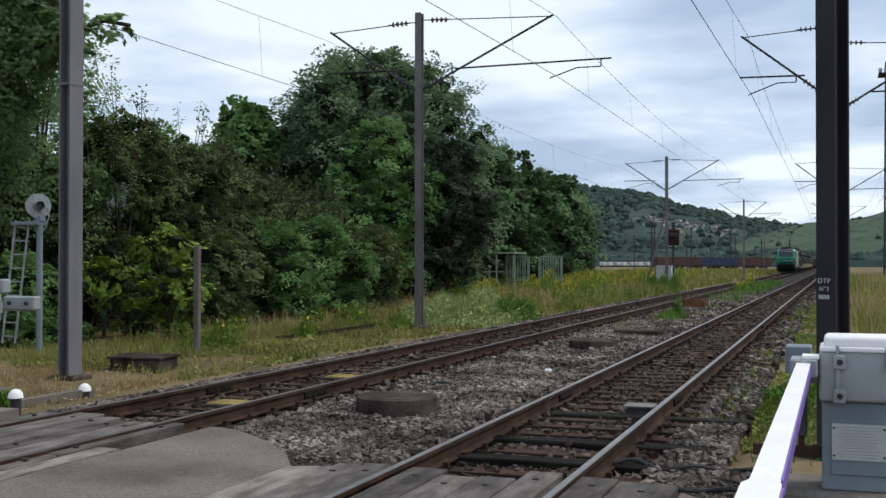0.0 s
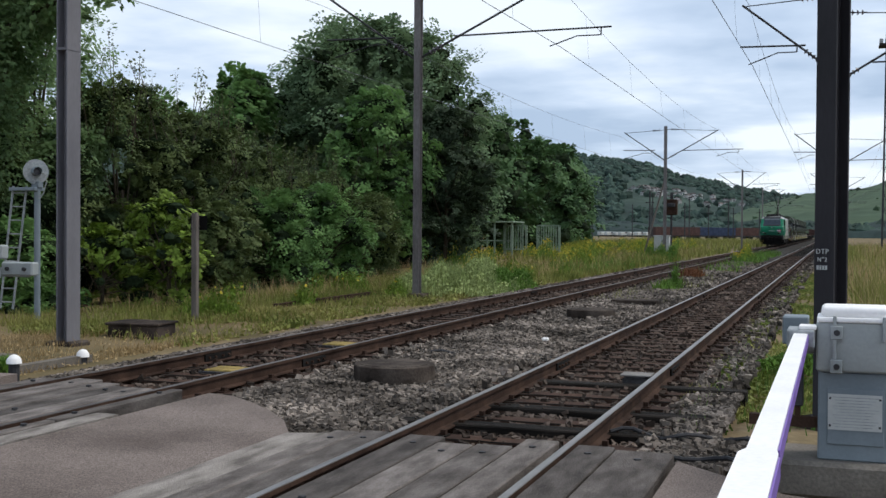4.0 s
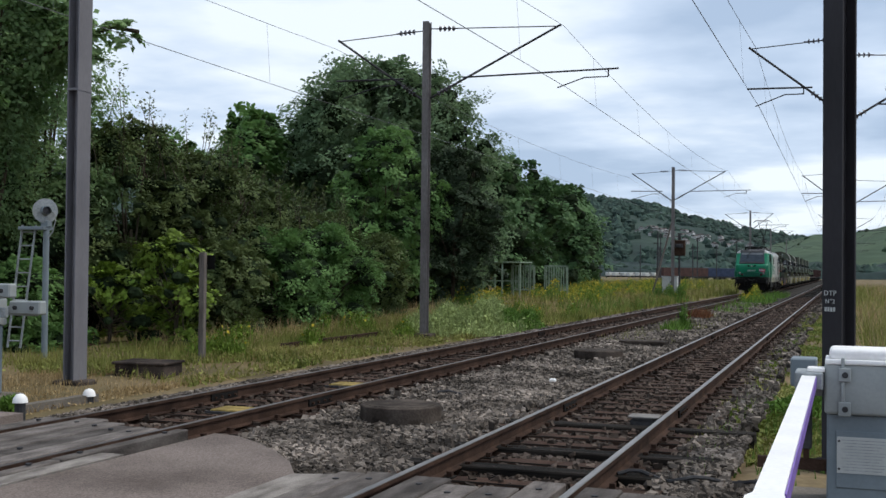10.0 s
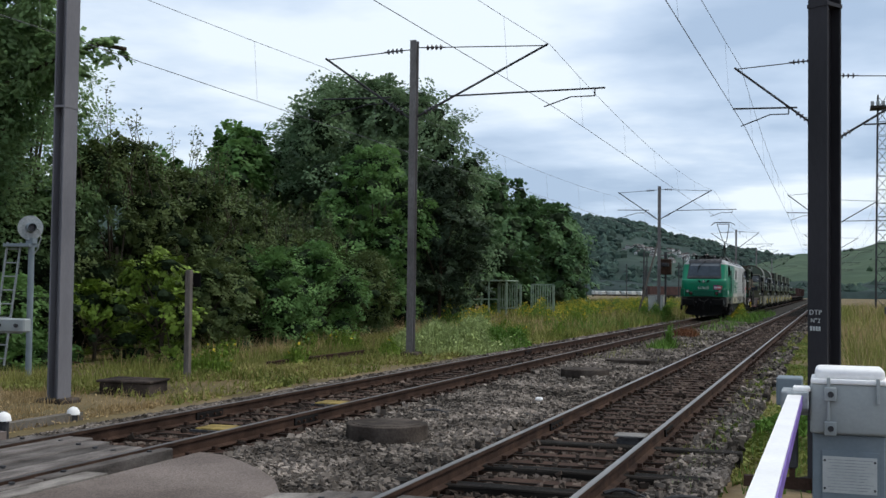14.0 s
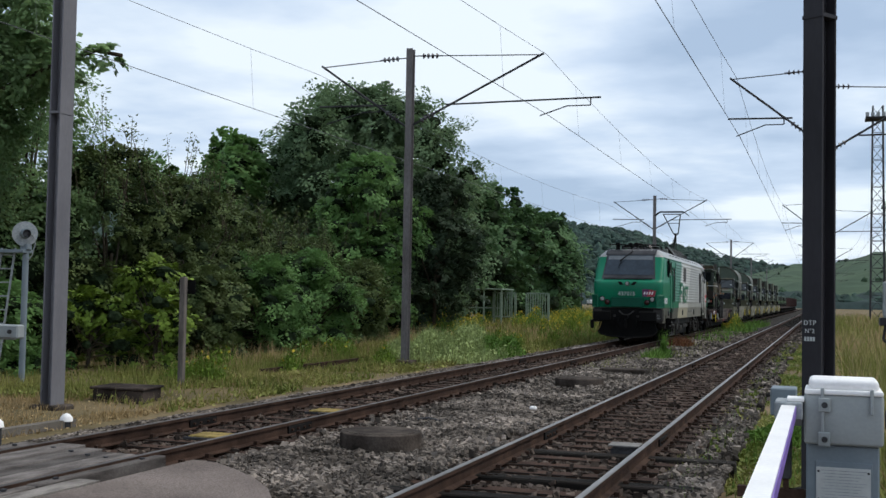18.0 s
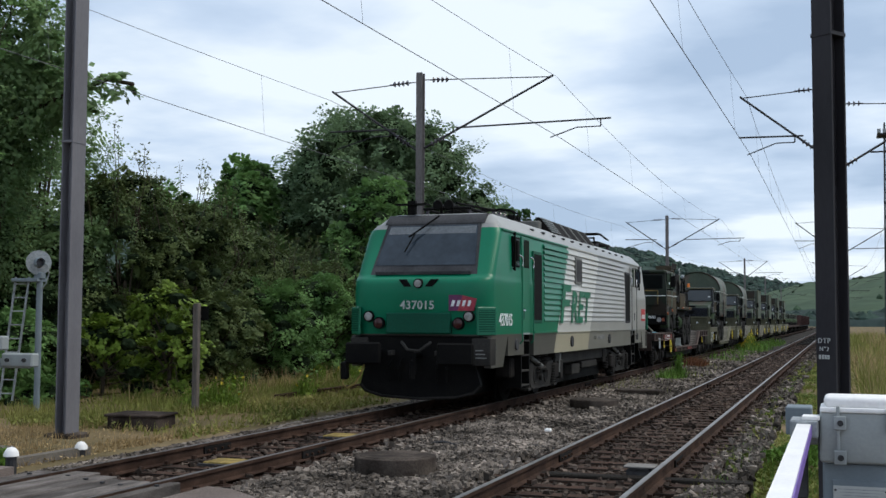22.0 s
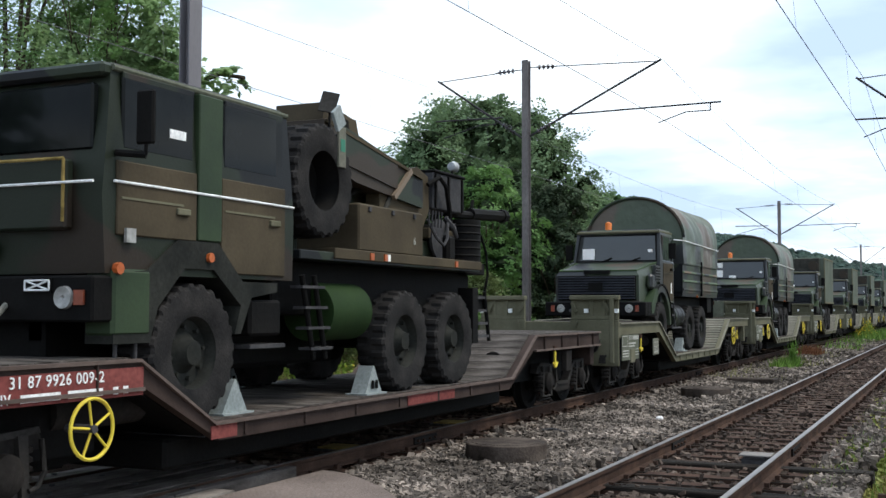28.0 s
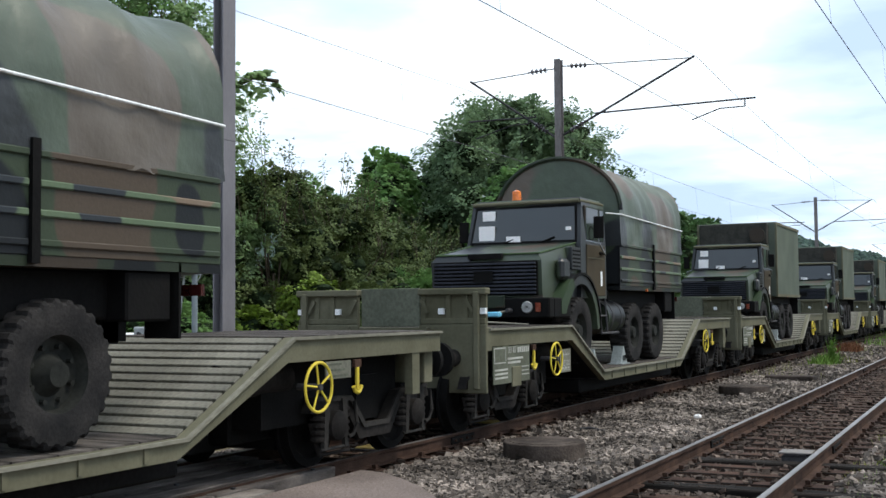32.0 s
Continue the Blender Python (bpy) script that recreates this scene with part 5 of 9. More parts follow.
    part("head_carrier", rods(((0.45, 3.42, 4.17), (0.45, 3.72, 4.17), 0.02), ((-0.45, 3.42, 4.17), (-0.45, 3.72, 4.17), 0.02)), M["black_iron"], fp)
    for y in (1.4, 2.7, 4.0):
        for x in (-0.46, 0.46):
            part("pan_support", rods(((x, y, 3.84), (x, y, 4.02), 0.05, 0.035), n=8), M["insulator"], fp)
    part("breaker", boxes((-0.30, 0.55, 4.55, 5.25, 3.86, 4.06), r=0.04), M["black_iron"], L)
    for k in range(5):
        part("breaker_fin", boxes((-0.26, 0.52, 4.60 + 0.13 * k, 4.65 + 0.13 * k, 4.06, 4.17)), M["black_iron"], L)
    # working pantograph near the rear: two jointed arms and a head
    for y in (14.2, 16.0):
        for x in (-0.5, 0.5):
            part("pan_foot", rods(((x, y, 3.86), (x, y, 4.16), 0.06), n=8), M["insulator"], L)
    part("pan_base", boxes((-0.55, 0.55, 14.1, 16.1, 4.14, 4.20)), M["black_iron"], L)
    lower = part("pan_lower_arm", rods(((0, 0, 0), (0, PAN_A, 0), 0.05), ((-0.2, 0, 0), (0, PAN_A, 0), 0.025), ((0.2, 0, 0), (0, PAN_A, 0), 0.025)), M["black_iron"], L)
    upper = part("pan_upper_arm", rods(((-0.12, 0, 0), (-0.45, -PAN_B, 0), 0.028), ((0.12, 0, 0), (0.45, -PAN_B, 0), 0.028), ((-0.12, 0, 0), (0.12, 0, 0), 0.04), ((-0.3, -PAN_B * 0.55, 0), (0.3, -PAN_B * 0.55, 0), 0.015)), M["black_iron"], L)
    head = part("pan_head", rods(((-0.62, -0.16, 0), (0.62, -0.16, 0), 0.03), ((-0.62, 0.16, 0), (0.62, 0.16, 0), 0.03), ((-0.62, -0.16, 0), (-0.88, -0.16, -0.20), 0.022), ((0.62, -0.16, 0), (0.88, -0.16, -0.20), 0.022),
                                 ((-0.62, 0.16, 0), (-0.88, 0.16, -0.20), 0.022), ((0.62, 0.16, 0), (0.88, 0.16, -0.20), 0.022), ((-0.45, -0.16, -0.02), (-0.45, 0.16, -0.02), 0.02), ((0.45, -0.16, -0.02), (0.45, 0.16, -0.02), 0.02), ((-0.45, 0, -0.12), (0.45, 0, -0.12), 0.025)), M["black_iron"], L)
    pan.extend((lower, upper, head))
    # bogies and under-floor gear
    for c in (4.1, LOCO_L - 4.1):
        for sx in (-1, 1):
            fr = part("bogie_frame", prism(bmesh.new(), [(c - 1.95, 0.62), (c - 1.9, 0.86), (c - 0.9, 0.86), (c - 0.6, 0.62), (c + 0.6, 0.62), (c + 0.9, 0.86), (c + 1.9, 0.86), (c + 1.95, 0.62), (c + 1.5, 0.50), (c + 0.7, 0.34), (c - 0.7, 0.34), (c - 1.5, 0.50)],
                                           "x", min(sx * 1.05, sx * 1.20), max(sx * 1.05, sx * 1.20)), M["bogie"], L)
            for y in (c - 1.3, c + 1.3):
                ab = part("axle_box", boxes((min(sx * 1.10, sx * 1.33), max(sx * 1.10, sx * 1.33), y - 0.24, y + 0.24, 0.38, 0.74), r=0.04), M["bogie"], fr)
                for d in (-0.42, 0.42):
                    part("spring", spring(sx * 1.18, y + d, 0.34, 0.72, 0.09), M["bogie"], fr)
            for d in (-0.3, 0.3):
                part("flexicoil_spring", spring(sx * 1.22, c + d, 0.55, 0.98, 0.13), M["bogie"], fr)
            pl = part("bogie_plate", prism(bmesh.new(), [(c - 1.25, 0.80), (c - 0.70, 0.80), (c - 0.55, 0.72), (c + 0.55, 0.72), (c + 0.70, 0.80), (c + 1.20, 0.80), (c + 1.02, 0.52), (c + 0.85, 0.26), (c - 0.80, 0.26), (c - 0.98, 0.52)], "x", *sorted((sx * 1.20, sx * 1.27))), M["bogie_dust"], fr)
            part("plate_lip", boxes((*sorted((sx * 1.20, sx * 1.30)), c - 0.80, c + 0.85, 0.235, 0.262)), M["bogie_dust"], pl)
            for d in (-0.46, 0.46):
                part("hole_rim", lathe(bmesh.new(), [(sx * 1.265, 0.15), (sx * 1.265, 0.19), (sx * 1.285, 0.19), (sx * 1.285, 0.15)], 20, "x", (0, c + d, 0.52)), M["bogie_dust"], pl)
                part("hole", rods(((sx * 1.262, c + d, 0.52), (sx * 1.274, c + d, 0.52), 0.155), n=20), M["black_iron"], pl)
            part("cross_pipe", rods(((sx * 1.30, c - 0.30, 0.66), (sx * 1.30, c + 0.30, 0.66), 0.05), ((sx * 1.24, c - 0.1, 0.46), (sx * 1.34, c - 0.1, 0.46), 0.07), n=10), M["bogie_dust"], pl)
            for d in (-1.18, 1.12):
                part("axle_spring", spring(sx * 1.26, c + d, 0.28, 0.72, 0.085, 7), M["bogie_dust"], fr)
                part("spring_seat", boxes((*sorted((sx * 1.14, sx * 1.34)), c + d - 0.13, c + d + 0.13, 0.22, 0.28), r=0.01), M["bogie_dust"], fr)
            part("end_bracket", prism(bmesh.new(), [(c + 1.36, 0.86), (c + 1.84, 0.92), (c + 1.90, 0.30), (c + 1.70, 0.24), (c + 1.34, 0.26), (c + 1.50, 0.55)], "x", *sorted((sx * 1.18, sx * 1.24))), M["bogie"], fr)
            part("brake_pipe", tube(bmesh.new(), [(sx * 1.28, c + 1.34, 0.30), (sx * 1.30, c + 1.46, 0.62), (sx * 1.30, c + 1.66, 0.90), (sx * 1.28, c + 1.88, 0.88), (sx * 1.26, c + 1.90, 0.40)], 0.022), M["bogie_dust"], fr)
            part("brake_unit", boxes((*sorted((sx * 1.22, sx * 1.36)), c + 1.62, c + 1.80, 0.36, 0.80), r=0.02), M["bogie_dust"], fr)
            part("damper", rods(((sx * 1.28, c - 0.9, 0.92), (sx * 1.28, c + 0.1, 0.70), 0.045)), M["roof_grey"], fr)
            part("lifting_lug", boxes((min(sx * 1.22, sx * 1.34), max(sx * 1.22, sx * 1.34), c + 1.55, c + 1.72, 0.50, 0.95), r=0.01), M["roof_grey"], fr)
            part("sand_box", boxes((min(sx * 0.95, sx * 1.28), max(sx * 0.95, sx * 1.28), c - 2.5, c - 2.1, 0.55, 0.95), r=0.03), M["bogie"], L)
            part("sand_pipe", rods(((sx * 0.9, c - 2.2, 0.55), (sx * 0.76, c - 1.95, 0.12), 0.03)), M["black_iron"], L)
        for y in (c - 1.3, c + 1.3):
            wheelset(L, y, 0.575)
        part("bogie_bolster", boxes((-1.0, 1.0, c - 0.5, c + 0.5, 0.45, 0.95)), M["black_iron"], L)
    part("transformer_case", boxes((-1.25, 1.25, 6.3, 11.9, 0.68, 1.0), r=0.03), M["under_grey"], L)
    part("equipment_box", boxes((-1.2, 1.2, 7.6, 8.5, 0.36, 0.62), r=0.02), M["under_grey"], L)
    part("equipment_box", boxes((-1.22, 1.22, 8.7, 10.6, 0.48, 0.66), r=0.02), M["under_grey"], L)
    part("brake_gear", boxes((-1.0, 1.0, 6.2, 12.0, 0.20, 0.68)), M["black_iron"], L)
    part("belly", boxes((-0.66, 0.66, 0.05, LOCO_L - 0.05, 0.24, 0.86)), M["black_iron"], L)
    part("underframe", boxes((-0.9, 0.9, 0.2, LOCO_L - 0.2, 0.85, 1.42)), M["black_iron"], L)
    return L


PAN_A, PAN_B = 1.75, 2.05
pan = []
M["roof_grey"] = material("dusty grey paint", ((0.13, 0.13, 0.125), (0.22, 0.22, 0.21)), scale=1.5, rough=0.75, bump=0.1, grain=30)
M["under_grey"] = material("dark grey with under-floor shade", ((0.024, 0.0225, 0.021), (0.050, 0.047, 0.043)), scale=1.5, rough=0.85, bump=0.1, grain=30)
locomotive()


# ---- well wagons ----
def wagon_bogie(W, c, r):
    for sx in (-1, 1):
        fr = part("bogie_frame", prism(bmesh.new(), [(c - 1.35, 0.62), (c - 1.25, 0.78), (c - 0.55, 0.74), (c - 0.25, 0.42), (c + 0.25, 0.42), (c + 0.55, 0.74), (c + 1.25, 0.78), (c + 1.35, 0.62), (c + 0.6, 0.58), (c + 0.35, 0.26), (c - 0.35, 0.26), (c - 0.6, 0.58)],
                                       "x", min(sx * 0.98, sx * 1.10), max(sx * 0.98, sx * 1.10)), M["bogie"], W)
        for y in (c - 0.9, c + 0.9):
            part("axle_box", lathe(bmesh.new(), [(sx * 1.0, 0.0), (sx * 1.0, 0.17), (sx * 1.18, 0.16), (sx * 1.22, 0.10), (sx * 1.22, 0.0)], 14, "x", (0, y, 0.46)), M["bogie"], fr)
            for d in (-0.24, 0.24):
                part("spring", spring(sx * 1.06, y + d, 0.30, 0.66, 0.085), M["bogie"], fr)
        for y in (c - 0.9, c + 0.9):
            for d in (-0.17, 0.17):
                part("axle_guard", prism(bmesh.new(), [(y + d - 0.05, 0.74), (y + d + 0.05, 0.74), (y + d * 1.25 + 0.035, 0.22), (y + d * 1.25 - 0.035, 0.22)], "x", *sorted((sx * 1.10, sx * 1.145))), M["bogie_dust"], fr)
            part("guard_tie", rods(((sx * 1.12, y - 0.27, 0.225), (sx * 1.12, y + 0.27, 0.225), 0.018)), M["bogie_dust"], fr)
            part("swing_link", tube(bmesh.new(), [(sx * 1.16, y + 0.34, 0.70), (sx * 1.19, y + 0.35, 0.46), (sx * 1.17, y + 0.30, 0.34), (sx * 1.16, y + 0.22, 0.32)], 0.022), M["bogie_dust"], fr)
        part("side_strip", prism(bmesh.new(), [(c - 1.27, 0.74), (c - 1.25, 0.79), (c - 0.54, 0.75), (c - 0.25, 0.43), (c + 0.25, 0.43), (c + 0.54, 0.75), (c + 1.25, 0.79), (c + 1.27, 0.74), (c + 0.58, 0.70), (c + 0.28, 0.38), (c - 0.28, 0.38), (c - 0.58, 0.70)], "x", *sorted((sx * 1.10, sx * 1.125))), M["bogie_dust"], fr)
        part("brake_hanger", rods(((sx * 1.0, c - 1.2, 0.5), (sx * 1.05, c - 1.1, 0.16), 0.025), ((sx * 1.05, c - 1.1, 0.16), (sx * 1.05, c - 0.5, 0.16), 0.02)), M["bogie"], fr)
    for y in (c - 0.9, c + 0.9):
        wheelset(W, y, r)
    part("bolster", boxes((-1.0, 1.0, c - 0.25, c + 0.25, 0.45, 0.95)), M["black_iron"], W)
    part("brake_rigging", boxes((-0.62, 0.62, c - 1.3, c + 1.3, 0.22, 0.62)), M["black_iron"], W)


def hand_wheel(W, x, y, z, r):
    sx = 1 if x > 0 else -1
    bm = lathe(bmesh.new(), [(x + 0.016 * math.cos(a), r + 0.016 * math.sin(a)) for a in (0, 1.05, 2.09, 3.14, 4.19, 5.24, 6.283)], 28, "x", (0, y, z))
    rim = part("hand_wheel", bm, M["yellow"], W, "yellow brake hand wheel")
    for k in range(5):
        a = 2 * math.pi * k / 5 + 0.5
        part("spoke", rods(((x, y, z), (x, y + r * math.cos(a), z + r * math.sin(a)), 0.011), n=6), M["yellow"], rim)
    part("spindle", rods(((x - sx * 0.25, y, z), (x + sx * 0.03, y, z), 0.035)), M["steel_dark"], rim)


def lever(W, x, y, z):
    """An anchor-shaped brake handle hanging from a bracket."""
    sx = 1 if x > 0 else -1
    h = part("brake_lever", boxes((x - 0.016, x + 0.016, y - 0.024, y + 0.024, z - 0.16, z + 0.08), r=0.006), M["yellow"], W, "yellow brake lever")
    part("handle", tube(bmesh.new(), [(x + sx * 0.004, y - 0.085, z - 0.12), (x + sx * 0.004, y - 0.05, z - 0.17), (x + sx * 0.004, y, z - 0.19), (x + sx * 0.004, y + 0.05, z - 0.17), (x + sx * 0.004, y + 0.085, z - 0.12)], 0.022), M["yellow"], h)
    part("bracket", boxes((x - 0.03, x + 0.012, y - 0.06, y + 0.075, z + 0.075, z + 0.16), r=0.006), M["rail_side"], h)


def wagon_marks(W, x, sx):
    """The panel with the wagon's number and small tables."""
    q = lambda d: (min(x, x + sx * d), max(x, x + sx * d))
    p = part("marks_panel", boxes((*q(0.012), -7.35, -6.05, 0.66, 1.17), r=0.004), M["olive_dark"], W, "dark olive panel with white wagon markings")
    part("table_frame", boxes((*q(0.016), -7.32, -6.92, 0.94, 0.955), (*q(0.016), -7.32, -6.92, 1.14, 1.155), (*q(0.016), -7.32, -7.305, 0.94, 1.155), (*q(0.016), -6.935, -6.92, 0.94, 1.155)), M["paint_dull"], p)
    lettering("wagon_number", "33 87", 0.12, M["paint_dull"], p, pose(x + sx * 0.016, -6.70, 1.11, 90, 0, 90 * sx), 1.1)
    for k in range(6):
        part("code_bar", boxes((*q(0.016), -6.50 + 0.075 * k, -6.45 + 0.075 * k, 1.07, 1.15)), M["paint_dull"], p)
    for k in range(2):
        part("code_bar", boxes((*q(0.016), -6.86, -6.30 - 0.1 * k, 0.98 - 0.055 * k, 1.01 - 0.055 * k)), M["paint_dull"], p)
    for k in range(3):
        part("text_line", boxes((*q(0.016), -7.30, -6.86, 0.84 - 0.055 * k, 0.865 - 0.055 * k)), M["paint_dull"], p)
        part("text_line", boxes((*q(0.016), -6.36, -6.09, 0.86 - 0.055 * k, 0.875 - 0.055 * k)), M["paint_dull"], p)
    part("label_flap", boxes((*q(0.03), -6.72, -6.40, 0.60, 0.88), r=0.01), M["olive"], p)


M["plate_olive"] = material("olive data plate", ((0.12, 0.12, 0.095), (0.17, 0.168, 0.135)), scale=3, rough=0.7, bump=0.05, grain=30)
M["flange_brown"] = material("brown flange with painted light", ((0.075, 0.056, 0.048), (0.13, 0.10, 0.088)), scale=2.5, rough=0.8, bump=0.2, grain=25, stretch=(1, 0.3, 1))
M["flange_olive"] = material("olive flange with painted light", ((0.130, 0.126, 0.097), (0.215, 0.208, 0.168)), scale=2.5, rough=0.8, bump=0.2, grain=25, stretch=(1, 0.3, 1))


def well_wagon(s, half, top_y, low_y, deck, well, paint, board, slats, label, walls, brown=False, rear=None):
    ends = {-1: half, 1: rear or half}
    W = rolling(thing("well_wagon", label, "flat wagon", group="wagons of the train"), s)
    th = 0.17
    for sx in (-1, 1):
        up = [(-half, deck), (-top_y, deck), (-low_y, well), (low_y, well), (top_y, deck), (ends[1], deck)]
        dn = [(ends[1], deck - 0.24), (top_y - 0.08, deck - 0.24), (low_y - 0.10, well - th), (-low_y + 0.10, well - th), (-top_y + 0.08, deck - 0.24), (-half, deck - 0.24)]
        x0, x1 = sorted((sx * 1.26, sx * 1.36))
        sill = part("side_sill", prism(bmesh.new(), up + dn, "x", x0, x1), paint, W)
        xf = sorted((sx * 1.355, sx * 1.40))
        for a, c, d, e_ in ((-half, deck, -top_y, deck), (-top_y, deck, -low_y, well), (-low_y, well, low_y, well), (low_y, well, top_y, deck), (top_y, deck, ends[1], deck)):
            part("sill_flange", prism(bmesh.new(), [(a, c - 0.025), (d, e_ - 0.025), (d, e_ + 0.004), (a, c + 0.004)], "x", *xf), M["flange_brown"] if brown else M["flange_olive"], sill)
        for k in range(7):
            y = -low_y + 0.5 + k * (2 * low_y - 1.0) / 6
            part("lashing_ring", boxes((x0 - 0.01, x1 + 0.018, y - 0.025, y + 0.025, well - th + 0.02, well - 0.02)), paint, sill)
        if brown:
            for a, c in ((-half, -top_y + 0.05), (top_y - 0.05, ends[1])):
                part("sill_flange", boxes((*xf, a, c, deck - 0.262, deck - 0.232)), M["flange_brown"], sill)
                for k in range(4):
                    y = a + (c - a) * (k + 0.5) / 4
                    part("web_stiffener", boxes((*sorted((sx * 1.357, sx * 1.392)), y - 0.008, y + 0.008, deck - 0.232, deck - 0.025)), paint, sill)
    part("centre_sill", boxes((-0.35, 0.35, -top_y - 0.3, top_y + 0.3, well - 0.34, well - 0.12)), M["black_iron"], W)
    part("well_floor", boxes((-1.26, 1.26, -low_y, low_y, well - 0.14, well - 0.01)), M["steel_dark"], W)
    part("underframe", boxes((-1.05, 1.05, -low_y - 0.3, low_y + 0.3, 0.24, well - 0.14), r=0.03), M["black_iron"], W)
    n = 12
    for k in range(n):
        y = -low_y + (k + 0.5) * 2 * low_y / n
        part("floor_board", boxes((-1.255, 1.255, y - low_y / n + 0.01, y + low_y / n - 0.01, well - 0.012, well + 0.012)), M["deck_wood"], W)
    for s1 in (-1, 1):
        k = 0
        y = top_y
        end = ends[s1]
        while y < end - 0.05:
            e_ = min(y + 0.26, end)
            part("deck_board", boxes((-1.255, 1.255, min(s1 * y, s1 * e_) + 0.004, max(s1 * y, s1 * e_) - 0.004, deck - 0.07, deck + 0.010 + 0.002 * (k % 2))), M["deck_wood"], W)
            y, k = e_, k + 1
        m, w_ = (6, 0.49) if brown else (12, 0.365)
        for k in range(m):
            u = (k + 0.5) / m
            y, z = s1 * (low_y + (top_y - low_y) * u), well + (deck - well) * u
            ang = math.degrees(math.atan2((deck - well), (top_y - low_y)))
            ln = math.hypot(top_y - low_y, deck - well) / m
            bm = boxes((-1.255, 1.255, -ln * w_, ln * w_, -0.02, 0.035), r=0.006)
            part("ramp_slat", bm, board, W, at=pose(0, y, z - 0.02, ang * s1, 0, 0), smooth=0)
        part("ramp_bed", prism(bmesh.new(), [(s1 * low_y, well - 0.13), (s1 * top_y, deck - 0.22), (s1 * top_y, deck - 0.05), (s1 * low_y, well - 0.05)], "x", -1.25, 1.25), M["black_iron"], W)
        part("end_beam", boxes((-1.255, 1.255, min(s1 * end, s1 * (end - 0.22)), max(s1 * end, s1 * (end - 0.22)), deck - 0.62, deck - 0.02), r=0.01), paint, W)
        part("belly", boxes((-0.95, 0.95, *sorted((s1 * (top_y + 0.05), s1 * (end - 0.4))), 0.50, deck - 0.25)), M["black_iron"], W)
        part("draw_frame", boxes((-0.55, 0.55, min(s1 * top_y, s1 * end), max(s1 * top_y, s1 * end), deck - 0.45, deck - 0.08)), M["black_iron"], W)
        for x in (-0.88, 0.88):
            bf = part("buffer", rods(((x, s1 * end, 1.03), (x, s1 * (end + 0.52), 1.03), 0.12), n=12), M["bogie"], W)
            part("buffer_head", rods(((x, s1 * (end + 0.52), 1.03), (x, s1 * (end + 0.60), 1.03), 0.23), n=18), M["black_iron"], bf)
        part("coupler", rods(((0, s1 * end, 1.0), (0, s1 * (end + 0.62), 0.98), 0.06)), M["black_iron"], W)
        wagon_bogie(W, s1 * (6.9 if brown else 6.3), 0.46)
        for sx in (-1, 1):
            x = sx * 1.37
            part("brake_rigging", boxes((*sorted((sx * 0.25, sx * 0.60)), *sorted((s1 * top_y, s1 * (end - 0.3))), 0.34, deck - 0.24), r=0.02), M["black_iron"], W)
            part("air_tank", rods(((sx * 0.85, s1 * (top_y - 0.55), deck - 0.42), (sx * 0.85, s1 * (top_y + 0.55), deck - 0.42), 0.17), n=14), M["bogie"], W)
            if brown:
                if s1 < 0:
                    hand_wheel(W, sx * 1.42, -5.40, 0.76, 0.235)
                lever(W, x, 5.73 if s1 > 0 else -6.85, 0.92)
                part("hanger_bracket", boxes((sx * 1.30 - 0.05, sx * 1.30 + 0.05, s1 * 6.55 - 0.14, s1 * 6.55 + 0.14, 0.62, 0.985), r=0.012), M["bogie"], W)
            else:
                if s1 > 0 or walls:
                    hand_wheel(W, sx * 1.42, 4.62 if s1 > 0 else -5.05, 0.92, 0.245)
                lever(W, x, 5.45 if s1 > 0 else -5.85, 1.0)
                if s1 < 0:
                    wagon_marks(W, x, sx)
                pl = part("data_plate", boxes((min(x, x - sx * 0.02), max(x, x - sx * 0.02), (5.08 if s1 > 0 else -4.52) - 0.24, (5.08 if s1 > 0 else -4.52) + 0.24, 0.69 if s1 < 0 else 0.98, 1.05 if s1 < 0 else 1.16)), M["plate_olive"], W, "olive data plate with white marks")
                yc, zb = (5.08 if s1 > 0 else -4.52), (0.69 if s1 < 0 else 0.98)
                xo = (min(x, x + sx * 0.004), max(x, x + sx * 0.004))
                for j in range(4 if s1 < 0 else 0):
                    part("table_rule", boxes((*xo, yc - 0.19 + 0.125 * j, yc - 0.184 + 0.125 * j, zb + 0.03, zb + 0.18)), M["paint_dull"], pl)
                for j in range(3 if s1 < 0 else 0):
                    part("width_mark", boxes((*xo, yc - 0.14 + 0.12 * j, yc - 0.06 + 0.12 * j, zb + 0.27, zb + 0.285), (*xo, yc - 0.10 + 0.1 * j, yc - 0.092 + 0.1 * j, zb + 0.25, zb + 0.31)), M["paint_dull"], pl)
                    part("table_rule", boxes((*xo, yc - 0.19, yc + 0.19, zb + 0.03 + 0.075 * j, zb + 0.036 + 0.075 * j)), M["paint_dull"], pl)
                    lettering("table_head", "ABC"[j], 0.07, M["paint_dull"], pl, pose(x + sx * 0.004, yc + sx * (-0.125 + 0.125 * j), zb + 0.143, 90, 0, 90 * sx))
                    part("table_entry", boxes((*xo, yc - 0.16 + 0.125 * j, yc - 0.09 + 0.125 * j, zb + 0.05, zb + 0.085)), M["paint_dull"], pl)
                for j in range(3 if s1 > 0 else 0):
                    part("plate_mark", boxes((min(x, x + sx * 0.004), max(x, x + sx * 0.004), (5.08 if s1 > 0 else -4.34) - 0.19, (5.08 if s1 > 0 else -4.34) + 0.18 - 0.06 * j, (0.85 if s1 < 0 else 1.0) + 0.06 * j, (0.87 if s1 < 0 else 1.02) + 0.06 * j)), M["olive_dark"], pl)
                part("support_strut", boxes((sx * 1.30 - 0.05, sx * 1.30 + 0.05, s1 * (half - 0.62) - 0.09, s1 * (half - 0.62) + 0.09, 0.70, deck - 0.2)), paint, W)
